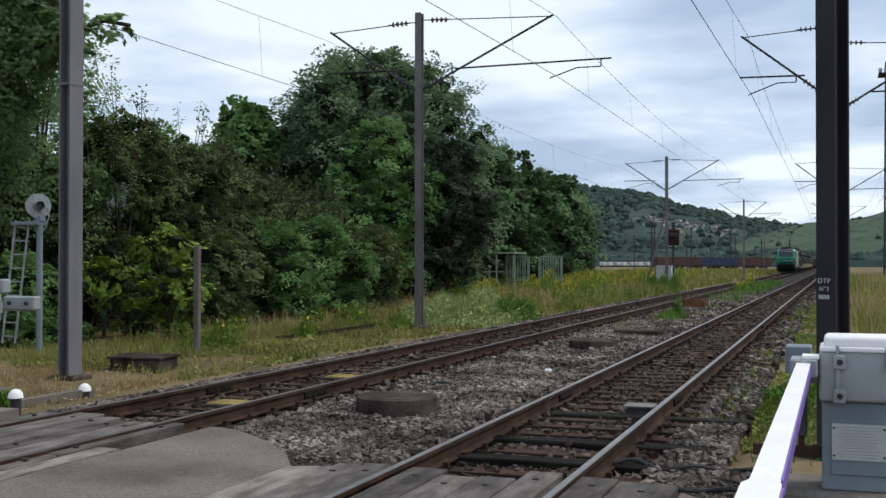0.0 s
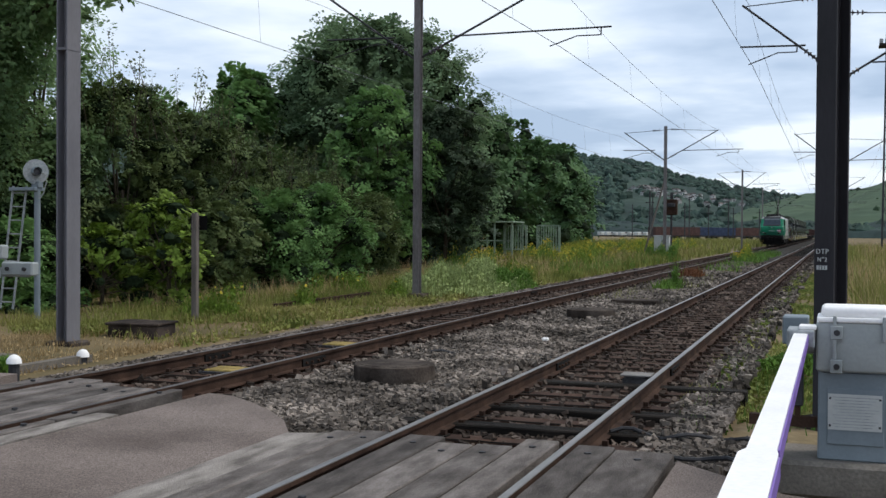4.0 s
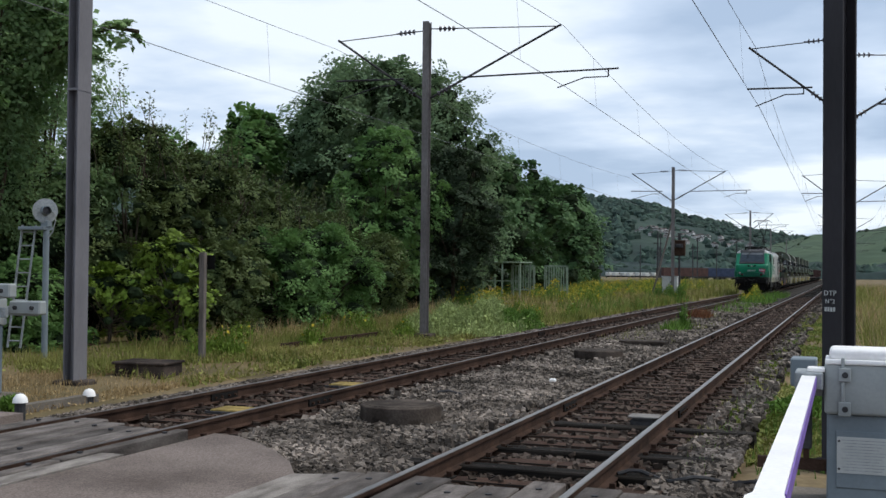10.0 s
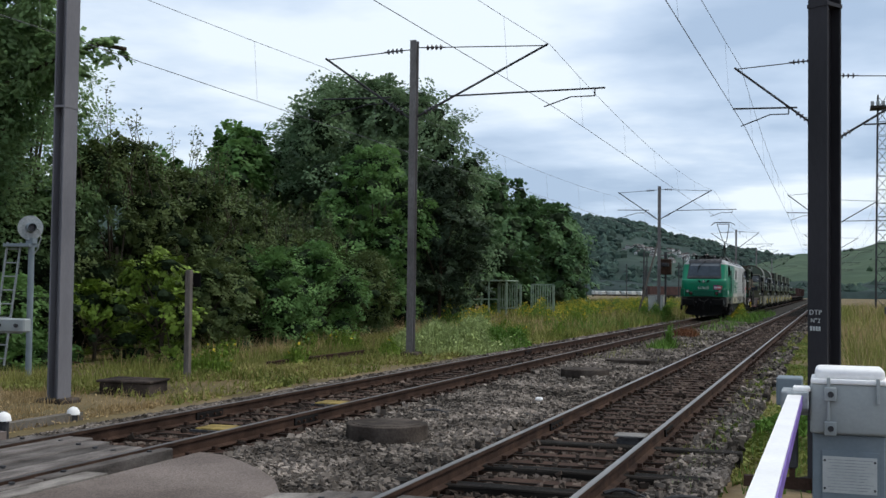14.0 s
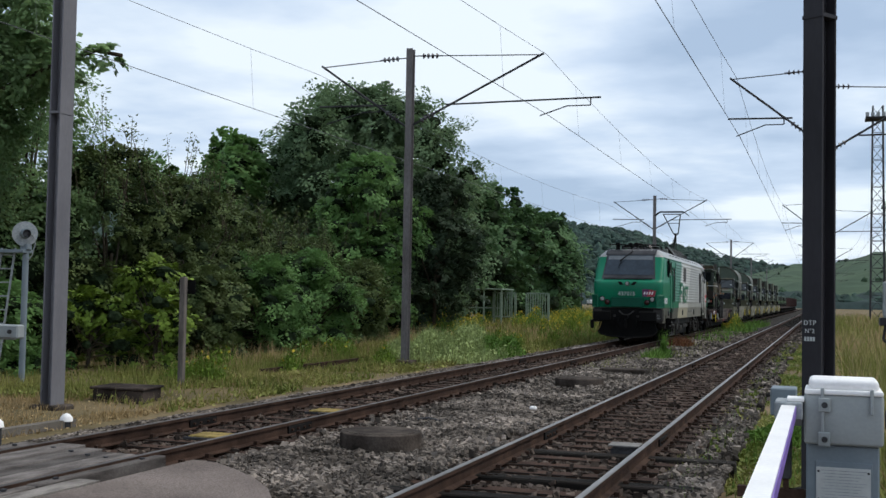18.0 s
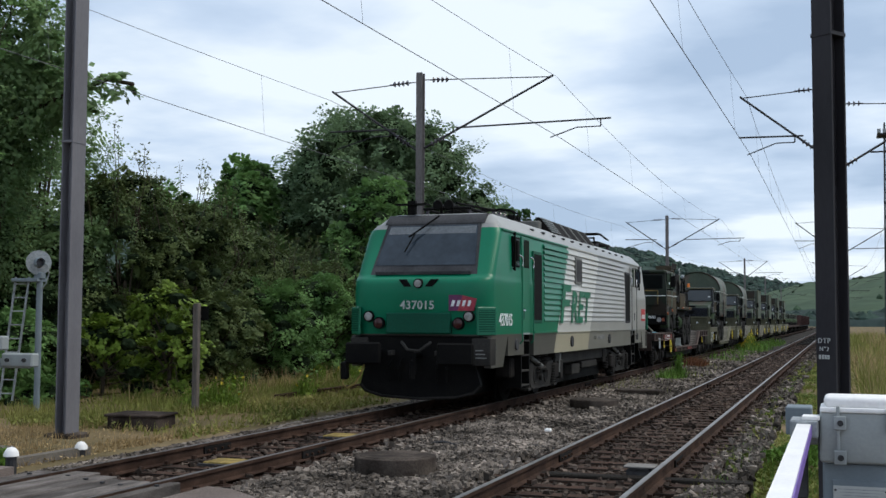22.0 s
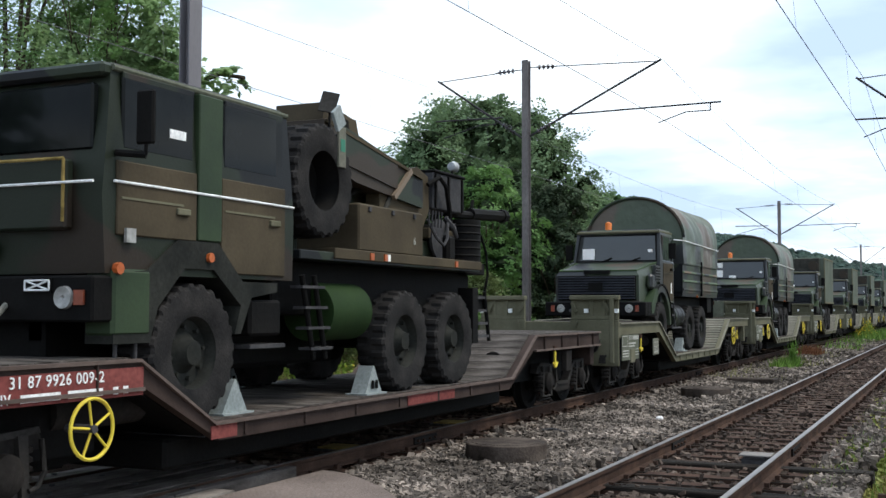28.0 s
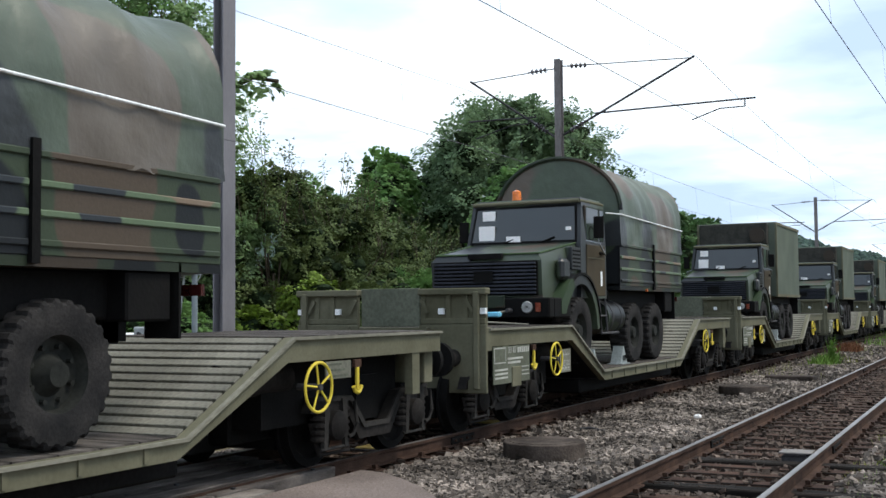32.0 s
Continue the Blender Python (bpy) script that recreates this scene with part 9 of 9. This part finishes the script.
def disused_rail(x, y0, y1):
    ob = thing("disused_rail", "rusty disused rail lying in the meadow", "rail", group="disused rails", at=pose(x, 0, -0.08))
    part("rail_bar", prism(bmesh.new(), RAIL, "y", y0, y1), M["rail_side"], ob)


for x, y0, y1 in ((-12.8, 24.5, 30.5), (-16.65, 21.0, 39.0), (-16.6, 63.5, 67.0)):
    disused_rail(x, y0, y1)
tuft(-10.75, 12.6, 0.16, 0.16, 0.32, 200, M["grass_green"], 240, "small grass tuft by the kerb")

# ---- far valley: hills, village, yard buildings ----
M["hill_wood_haze"] = material("wooded hillside", ((0.020, 0.034, 0.031), (0.046, 0.069, 0.055)), scale=0.012, grain=0.10, bump=0.0, rough=0.95)
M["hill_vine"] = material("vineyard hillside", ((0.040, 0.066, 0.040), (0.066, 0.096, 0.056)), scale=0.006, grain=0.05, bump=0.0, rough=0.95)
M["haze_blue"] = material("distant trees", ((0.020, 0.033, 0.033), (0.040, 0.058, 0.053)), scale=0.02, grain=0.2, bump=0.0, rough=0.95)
M["house_wall"] = material("pale house render", ((0.42, 0.41, 0.40), (0.62, 0.61, 0.60)), scale=0.05, grain=2, bump=0, rough=0.9, per_object=0.25)
M["house_roof"] = material("terracotta roof", ((0.10, 0.085, 0.082), (0.165, 0.14, 0.135)), scale=0.1, grain=2, bump=0, rough=0.9, per_object=0.3)


def hill(name, az, elev, near, far, mat, label, rough_=4.0):
    """A hillside seen over azimuths az (degrees right of the track), its crest at the elevations given."""
    r = np.random.default_rng(3)
    a = np.linspace(az[0], az[-1], 160)
    e_ = np.interp(a, az, elev)
    rows = []
    steps = 14
    for k in range(steps + 3):
        u = min(1.0, k / steps)
        d = near + (far - near) * (u if k <= steps else 1 + 0.2 * (k - steps))
        z = 1.7 + far * np.tan(np.radians(e_)) * (u ** 0.8 if k <= steps else 1 - 0.5 * (k - steps))
        z = z + (r.normal(0, rough_, len(a)) * (0.3 + 0.7 * u) if 0 < k <= steps else 0)
        if k == 0:
            z = np.full(len(a), -3.0)
        rows.append(np.stack([d * np.sin(np.radians(a)), d * np.cos(np.radians(a)), z], -1))
    v = np.concatenate(rows)
    nx, ny = len(a), len(rows)
    i = np.arange(nx * ny).reshape(ny, nx)
    f = np.stack([i[:-1, :-1], i[:-1, 1:], i[1:, 1:], i[1:, :-1]], -1).reshape(-1, 4)
    tagged(part(name, raw_mesh(name, v, f, mat, True)), label, "hill", kind="structure")


hill("hill_far", (-60, -30, -17, -13, -12.2, -10.5, -9.1, -7.6, -4.8, -2.1, 0, 6), (5.5, 5.0, 4.2, 3.9, 3.7, 3.5, 3.45, 2.9, 2.25, 1.75, 1.4, 1.0), 900, 1700, M["hill_wood_haze"], "wooded hillside across the valley", 1.2)
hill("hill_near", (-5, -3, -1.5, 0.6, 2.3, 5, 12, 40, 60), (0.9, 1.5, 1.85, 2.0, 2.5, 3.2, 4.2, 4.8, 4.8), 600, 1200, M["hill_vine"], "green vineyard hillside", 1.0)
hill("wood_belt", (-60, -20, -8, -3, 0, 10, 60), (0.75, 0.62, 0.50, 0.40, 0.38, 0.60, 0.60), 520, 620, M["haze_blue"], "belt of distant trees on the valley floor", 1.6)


def village():
    h = thing("house", "small pale house with a terracotta roof on the far hillside", "house", group="hillside village")
    part("wall", boxes((-3.2, 3.2, -2.6, 2.6, -3, 3.6)), M["house_wall"], h)
    part("roof", prism(bmesh.new(), [(-3.5, 3.5), (3.5, 3.5), (0, 5.4)], "y", -2.9, 2.9), M["house_roof"], h)
    for x in (-2, 0, 2):
        part("window", boxes((x - 0.4, x + 0.4, -2.72, -2.6, 1.2, 2.5)), M["steel_dark"], h)
    r = np.random.default_rng(8)
    spots = []
    for _ in range(64):
        az = r.choice([r.uniform(-10.2, -9.0), r.uniform(-9.2, -6.8), r.uniform(-6.8, -4.2)], p=[0.15, 0.5, 0.35])
        el = 2.16 - 0.09 * (az + 9) - 0.24 * abs(r.normal(0, 0.8)) + (0.06 if az < -7 else -0.12)
        spots.append((az, el))
    for k, (az, el) in enumerate(spots):
        crest = np.interp(az, (-13, -12.2, -9.1, -7.6, -4.8, -2.1), (3.9, 3.7, 3.45, 2.9, 2.25, 1.75))
        lo, hi = 0.0, 1.0
        for _ in range(30):
            u = 0.5 * (lo + hi)
            d = 900 + 800 * u
            g = np.degrees(np.arctan(1700 * np.tan(np.radians(crest)) * u ** 0.8 / d))
            lo, hi = (u, hi) if g < el else (lo, u)
        d = 900 + 800 * u
        m = pose(d * math.sin(radians(az)), d * math.cos(radians(az)), 1.7 + d * math.tan(radians(el)) - 1, 0, 0, r.uniform(-50, 50)) @ Matrix.Scale(r.uniform(0.7, 1.0), 4)
        if k == 0:
            h.matrix_basis = m
        else:
            copy_thing(h, m)


village()


def hill_trees():
    """Trees dotted thickly over the far hillside and along the valley floor."""
    r = np.random.default_rng(77)
    ico = bmesh.new()
    bmesh.ops.create_icosphere(ico, subdivisions=1, radius=1.0)
    iv, jf = np.array([v.co[:] for v in ico.verts]), np.array([[v.index for v in f.verts] for f in ico.faces])
    ico.free()
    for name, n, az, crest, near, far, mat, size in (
            ("hill_trees", 5200, (-17, -13, -9.1, -7.6, -4.8, -2.1, 0), (4.2, 3.9, 3.45, 2.9, 2.25, 1.75, 1.4), 900, 1700, M["tree_far_haze"], 4.2),
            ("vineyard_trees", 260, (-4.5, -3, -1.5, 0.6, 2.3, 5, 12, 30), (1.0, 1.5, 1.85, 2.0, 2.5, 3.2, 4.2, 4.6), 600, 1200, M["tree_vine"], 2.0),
            ("belt_trees", 900, (-20, -8, -3, 0, 10, 30), (0.62, 0.52, 0.42, 0.40, 0.62, 0.62), 540, 620, M["tree_far_haze"], 2.6)):
        a = r.uniform(az[0], az[-1], n)
        u = r.random(n) ** (0.9 if name == "hill_trees" else 3.0)
        f_ = np.sin(a * 5 + 4 * u) * np.sin(u * 13 + a * 2.2)
        keep = r.random(n) < np.clip(0.62 + 0.6 * f_, 0.05, 1)
        keep &= ~((a > -10.3) & (a < -4.1) & (np.abs(u - 0.36) < 0.24) & (r.random(n) < 0.88))  # thinned so that the village houses show from the camera
        a, u = a[keep], u[keep]
        d = near + (far - near) * u
        z = 1.7 + far * np.tan(np.radians(np.interp(a, az, crest))) * u ** 0.8
        c = np.stack([d * np.sin(np.radians(a)), d * np.cos(np.radians(a)), z], -1)
        s = size * r.uniform(0.6, 1.5, (len(c), 1, 1))
        v = c[:, None] + iv[None] * s * r.uniform(0.7, 1.3, (len(c), len(iv), 1)) * np.array([1, 1, 1.05])
        f = (jf[None] + (np.arange(len(c)) * len(iv))[:, None, None]).reshape(-1, 3)
        tagged(part(name, raw_mesh(name, v.reshape(-1, 3), f, mat)), {"hill_trees": "dark trees scattered thickly over the far hillside", "vineyard_trees": "hedge trees dotted between the vineyards", "belt_trees": "low belt of dark trees across the valley floor"}[name], "trees", kind="stuff")


M["tree_far_haze"] = material("far hillside trees with haze", ((0.024, 0.040, 0.036), (0.054, 0.082, 0.064)), scale=0.03, grain=0.3, bump=0, rough=0.95, per_island=0.4)
M["tree_vine"] = material("hedge trees between vines", ((0.038, 0.062, 0.038), (0.064, 0.094, 0.055)), scale=0.03, grain=0.3, bump=0, rough=0.95, per_island=0.4)
hill_trees()


M["rail_pale"] = material("pale green railing paint", ((0.17, 0.23, 0.17), (0.28, 0.34, 0.26)), scale=3, grain=30, bump=0.05, rough=0.7)


def yard_far():
    g = thing("shed", "low open shelter with a pale greenish roof beyond the weeds", "shed", at=pose(-21.3, 73, -0.3))
    part("roof", boxes((-1.3, 1.4, -1.5, 1.5, 2.58, 2.66), r=0.02), M["rail_pale"], g)
    for x in (-1.2, 0.1, 1.3):
        for y in (-1.3, 1.3):
            part("post", boxes((x - 0.05, x + 0.05, y - 0.05, y + 0.05, 0, 2.58)), M["rail_pale"], g)
    part("side_rail", boxes((-1.2, 1.3, -1.33, -1.27, 1.35, 1.43)), M["rail_pale"], g)
    for cx, w in ((-20.28, 1.68), (-18.0, 1.64)):
        f = thing("railing", "pale green metal railing panel beyond the weeds", "railing", group="railing panels", at=pose(cx, 73.5, -0.3))
        part("frame", boxes((-w / 2, w / 2, -0.03, 0.03, 2.35, 2.45), (-w / 2, w / 2, -0.03, 0.03, 0.75, 0.85), (-w / 2, -w / 2 + 0.09, -0.03, 0.03, 0, 2.45), (w / 2 - 0.09, w / 2, -0.03, 0.03, 0, 2.45)), M["rail_pale"], f)
        for k in range(9):
            x = -w / 2 + 0.17 + k * (w - 0.3) / 8
            part("slat", boxes((x - 0.035, x + 0.035, -0.015, 0.015, 0.85, 2.35)), M["rail_pale"], f)
    for x, y in ((-12.5, 80.6), (-11.7, 80.2), (-11.0, 80.8)):
        tuft(x, y, 0.7, 0.7, 1.25, 700, M["grass_green"], int(300 - 10 * x), "tall green weeds before a relay cabinet", 30)
    b = thing("relay_cabinet", "white relay cabinet standing in the weeds", "cabinet", at=pose(-11.9, 83.5, -0.3))
    part("body", boxes((-0.55, 0.55, -0.35, 0.35, 0.3, 1.72), r=0.03), M["plate_pale"], b)
    part("roof", boxes((-0.6, 0.6, -0.4, 0.4, 1.72, 1.79), r=0.02), M["cab_grey"], b)
    part("base", boxes((-0.5, 0.5, -0.3, 0.3, 0, 0.3)), M["concrete"], b)
    part("door_seam", boxes((-0.01, 0.01, -0.358, -0.35, 0.4, 1.68)), M["cab_blue"], b)
    part("lock", boxes((0.06, 0.12, -0.37, -0.35, 1.3, 1.42)), M["steel_dark"], b)
    s = thing("signal", "dark rusty railway signal head on a post", "signal", at=pose(-11.85, 88.0, -0.3))
    part("post", rods(((0, 0, 0), (0, 0, 3.4), 0.08), n=10), M["steel_dark"], s)
    part("head", boxes((-0.45, 0.45, -0.18, 0.18, 3.35, 4.55), r=0.05), M["rail_side"], s)
    part("hood", boxes((-0.3, 0.3, -0.42, -0.18, 3.95, 4.25), r=0.03), M["steel_dark"], s)
    part("lamp", rods(((0, -0.18, 4.08), (0, -0.22, 4.08), 0.12), n=12), M["insulator"], s)
    part("finial", boxes((-0.12, 0.12, -0.05, 0.05, 4.55, 5.1), r=0.02), M["steel_dark"], s)
    q = thing("guy_pole", "pale leaning guy pole against a mast", "guy pole", at=pose(-11.8, 84.0, -0.3))
    part("pole", rods(((-1.6, 0, 0), (0.05, 0.4, 6.4), 0.07), n=8), M["wood_post"], q)
    pst = thing("wooden_post", "grey weathered wooden post in the meadow", "post", at=pose(-12.78, 20.9, -0.35))
    part("post", boxes((-0.062, 0.062, -0.06, 0.06, 0, 2.40), r=0.010), M["wood_post"], pst)
    part("black_plate", boxes((-0.16, 0.24, 0.064, 0.084, 2.04, 2.34), r=0.006), M["black_iron"], pst)
    part("cap_band", boxes((-0.066, 0.066, -0.064, 0.064, 2.1, 2.15)), M["wood_post"], pst)
    r = np.random.default_rng(4)
    for k in range(6):
        w = thing("freight_wagon", "rusty red-brown freight wagon far across the yard", "freight wagon", group="far freight wagons", at=pose(-47 + 4.6 * k, 335 + 8 * k, -0.3, 0, 0, 60))
        part("body", boxes((-6, 6, -1.4, 1.4, 1.1, 3.6), r=0.05), M["navy"] if k in (2, 3) else M["wagon_red"], w)
        part("frame", boxes((-6.2, 6.2, -1.3, 1.3, 0.8, 1.1)), M["steel_dark"], w)
        for x in (-4.2, -2.6, 2.6, 4.2):
            part("wheelset", rods(((x, -0.8, 0.5), (x, 0.8, 0.5), 0.46), n=12), M["steel_dark"], w)
    for k in range(7):
        v = thing("parked_van", "white van parked far off by the yard", "van", group="far vans", at=pose(-96 + 3.3 * k, 488 + r.uniform(-3, 3), -0.3, 0, 0, 66))
        part("body", boxes((-2.4, 2.4, -0.95, 0.95, 0.5, 2.1), r=0.25), M["plate_pale"], v)
        part("windows", boxes((0.6, 2.0, -0.97, 0.97, 1.4, 2.0)), M["steel_dark"], v)
        for x in (-1.5, 1.5):
            part("wheel", rods(((x, -0.97, 0.35), (x, 0.97, 0.35), 0.34), n=12), M["steel_dark"], v)
    for k in range(16):
        x, y = r.uniform(-60, -18) if k < 11 else r.uniform(14, 30), r.uniform(190, 330)
        p = thing("yard_pole", "dark pole far across the yard", "pole", group="far yard poles", at=pose(x, y, -0.3))
        part("pole", rods(((0, 0, 0), (0, 0, r.uniform(8, 11)), 0.14), n=8), M["steel_dark"], p)
        part("crossarm", boxes((-0.8, 0.8, -0.06, 0.06, 7.4, 7.55)), M["steel_dark"], p)
    for x, y, h in ((6.1, 142.0, 25.5), (13.6, 268.0, 25.0)):
        t = thing("floodlight_tower", "tall lattice floodlight tower with a platform on top", "lattice tower", group="floodlight towers", at=pose(x, y, -0.3))
        bm = bmesh.new()
        a, b_ = 0.80, 0.55
        for sx in (-1, 1):
            for sy in (-1, 1):
                rod(bm, (sx * a, sy * a, 0), (sx * b_, sy * b_, h), 0.09, 6)
        part("legs", bm, M["steel_dark"], t)
        bm = bmesh.new()
        n = 16
        for k in range(n):
            z0, z1 = h * k / n, h * (k + 1) / n
            w0, w1 = a + (b_ - a) * k / n, a + (b_ - a) * (k + 1) / n
            for s1, s2 in (((-1, -1), (1, -1)), ((1, -1), (1, 1)), ((1, 1), (-1, 1)), ((-1, 1), (-1, -1))):
                rod(bm, (s1[0] * w0, s1[1] * w0, z0), (s2[0] * w1, s2[1] * w1, z1), 0.04, 4)
                rod(bm, (s1[0] * w0, s1[1] * w0, z0), (s2[0] * w0, s2[1] * w0, z0), 0.04, 4)
        part("bracing", bm, M["steel_dark"], t)
        part("platform", boxes((-1.4, 1.4, -1.4, 1.4, h - 1.6, h - 1.4)), M["steel_dark"], t)
        for k in range(5):
            part("floodlight", boxes((-1.4 + 0.6 * k, -1.0 + 0.6 * k, -1.6, -1.3, h - 1.4, h - 0.9), r=0.03), M["zinc"], t)


M["navy"] = material("dark blue wagon paint", ((0.02, 0.03, 0.06), (0.04, 0.055, 0.10)), scale=0.8, grain=10, bump=0.1, rough=0.7)
yard_far()


def far_barrier():
    b = thing("barrier_machine", "grey level-crossing barrier machine with counterweights on the far side", "barrier machine", at=pose(-11.85, 13.3, -0.25))
    part("plinth", boxes((-0.45, 0.45, -0.45, 0.45, -0.1, 0.1), r=0.02), M["concrete"], b)
    part("pedestal", boxes((-0.27, 0.24, -0.22, 0.22, 0.1, 1.10), r=0.015), M["cab_blue"], b)
    case = part("machine_case", boxes((-0.36, 0.27, -0.27, 0.27, 1.10, 1.50), r=0.02), M["cab_grey"], b)
    part("lid", boxes((-0.38, 0.29, -0.29, 0.29, 1.50, 1.62), r=0.03), M["white"], case)
    for y0 in (-0.34, 0.30):
        arm = part("counter_arm", boxes((0.2, 0.75, y0, y0 + 0.07, 1.24, 1.38), r=0.01), M["zinc"], b)
        part("counterweight", boxes((0.30, 0.85, y0 - 0.05, y0 + 0.12, 1.26 + 0.26 * (y0 < 0), 1.46 + 0.26 * (y0 < 0)), r=0.02), M["cab_grey"], arm)
        for x in (0.42, 0.72):
            part("bolt", rods(((x, y0 - 0.08, 1.36 + 0.26 * (y0 < 0)), (x, y0 - 0.05, 1.36 + 0.26 * (y0 < 0)), 0.03), n=8), M["steel_dark"], arm)
    s = thing("crossing_light", "grey lamp post with a round backboard and a ladder", "signal lamp", at=pose(-15.29, 19.0, -0.3))
    part("post", rods(((0, 0, 0), (0, 0, 2.9), 0.062), n=12), M["cab_blue"], s)
    lamp = part("backboard", rods(((0, -0.015, 0), (0, 0.015, 0), 0.25), n=28), M["zinc"], s, at=pose(0.01, -0.06, 3.15, 0, 0, 50))
    part("lamp_hood", lathe(bmesh.new(), [(-0.20, 0.085), (-0.02, 0.10), (-0.02, 0.0)], 18, "y"), M["cab_blue"], lamp)
    part("lamp_glass", rods(((0, -0.05, 0), (0, -0.03, 0), 0.075), n=16), M["insulator"], lamp)
    part("bracket", boxes((-0.09, 0.09, -0.08, 0.08, 2.82, 2.95), r=0.015), M["cab_blue"], s)
    part("platform", boxes((-0.58, 0.06, -0.16, 0.16, 2.76, 2.83), r=0.008), M["cab_blue"], s)
    part("cable_loop", tube(bmesh.new(), [(0.06, -0.02, 2.6), (0.17, -0.02, 2.72), (0.24, -0.02, 2.95), (0.20, -0.02, 3.1), (0.08, -0.02, 3.15)], 0.013), M["cab_grey"], s)
    ladder = part("ladder", rods(((-0.88, -0.05, 0.35), (-0.55, -0.05, 2.86), 0.024), ((-0.56, -0.05, 0.35), (-0.22, -0.05, 2.86), 0.024)), M["zinc"], s)
    for k in range(9):
        u = (k + 0.5) / 9
        part("rung", rods(((-0.88 + 0.33 * u, -0.05, 0.35 + 2.51 * u), (-0.56 + 0.34 * u, -0.05, 0.35 + 2.51 * u), 0.015), n=6), M["zinc"], ladder)
    g = thing("sign_post", "small white notice on a post by the far road", "sign", at=pose(-16.2, 15.6, -0.3))
    part("post", rods(((0, 0, 0), (0, 0, 2.0), 0.03), n=8), M["cab_blue"], g)
    face = part("plate", boxes((-0.21, 0.21, -0.05, -0.03, 1.83, 2.36), r=0.005), M["white"], g, at=pose(0, 0, 0, 0, 0, 46))
    for k in range(4):
        part("text_line", boxes((-0.15, 0.15 - 0.03 * (k % 2), -0.056, -0.05, 1.90 + 0.10 * k, 1.94 + 0.10 * k)), M["red"] if k in (0, 3) else M["steel_dark"], face)
    for x, y, up in ((-10.75, 14.4, 0.06), (-10.1, 12.1, 0.24)):
        w = thing("kerb_marker", "small white-painted marker stub on the ground", "marker", group="white markers", at=pose(x, y, -0.3))
        part("cap", lathe(bmesh.new(), [(up, 0.0), (up, 0.10), (up + 0.06, 0.09), (up + 0.105, 0.05), (up + 0.12, 0.0)], 14, "z"), M["white"], w)
        part("stub", rods(((0, 0, -0.1), (0, 0, up + 0.02), 0.07), n=10), M["steel_dark"], w)


far_barrier()


# ---- what moves ----
def front_at(t):
    """The train's place between the rows above, smoothly."""
    ts, ys = np.array([r[0] for r in FRONT], float), np.array([r[1] for r in FRONT], float)
    d = np.diff(ys) / np.diff(ts)
    m = np.concatenate([[d[0]], (d[:-1] * np.diff(ts)[1:] + d[1:] * np.diff(ts)[:-1]) / (np.diff(ts)[1:] + np.diff(ts)[:-1]), [d[-1]]])
    i = int(np.clip(np.searchsorted(ts, t) - 1, 0, len(d) - 1))
    h = ts[i + 1] - ts[i]
    u = (t - ts[i]) / h
    return float((2 * u ** 3 - 3 * u ** 2 + 1) * ys[i] + (u ** 3 - 2 * u ** 2 + u) * h * m[i] + (3 * u ** 2 - 2 * u ** 3) * ys[i + 1] + (u ** 3 - u ** 2) * h * m[i + 1])


def pan_rows():
    """The rear pantograph rides at the wire, then folds while the train rolls in."""
    low, up, head = [], [], []
    y0, z0 = 15.9, 4.22
    for t, z in ((0, WIRE_Z), (13, WIRE_Z), (16.5, WIRE_Z), (17.2, 6.85), (18, 6.45), (19, 5.65), (20, 4.95), (21, 4.50), (22, 4.42), (27, 4.42), (32, 4.42)):
        h = max(0.08, z - 0.12 - z0)
        yk = 0.25 + 0.35 * (h / 2.8)           # how far ahead of the pivot the head stands
        d = math.hypot(yk, h)
        # knee ahead of both: two circles
        c = min(1, max(-1, (PAN_A ** 2 + d * d - PAN_B ** 2) / (2 * PAN_A * d)))
        base = math.atan2(h, -yk)
        a1 = base + math.acos(c) * -1
        ky, kz = PAN_A * math.cos(a1), PAN_A * math.sin(a1)
        a2 = math.atan2(h - kz, -yk - ky)
        low.append((t, pose(0, y0 - 1.6, z0, math.degrees(a1))))
        up.append((t, pose(0, y0 - 1.6 + ky, z0 + kz, math.degrees(a2) - 180)))
        head.append((t, pose(0, y0 - 1.6 - yk, z0 + h + 0.12)))
    return low, up, head


def motions():
    for row in movers:
        ob, s = row[0], row[1]
        x, z, turn = (row[2], row[3], row[4]) if len(row) > 2 else (0, 0, 0)
        walk(ob, [(t, pose(X1 + x, y + s, z, 0, 0, turn)) for t, y in FRONT])
    # wheelsets turn as they roll
    grid = np.linspace(0, 32, 1601)
    gone = FRONT[0][1] - np.array([front_at(t) for t in grid])
    for ob, y, r in spinners[:16]:
        n = int(gone[-1] / r / radians(80)) + 1
        stops = np.interp(np.linspace(0, gone[-1], n + 1), gone, grid)
        walk(ob, [(float(t), pose(0, y, r, math.degrees(gone[-1] * k / n / r) % 360)) for k, t in enumerate(stops)])
    for ob, rows in zip(pan, pan_rows()):
        walk(ob, rows)


motions()
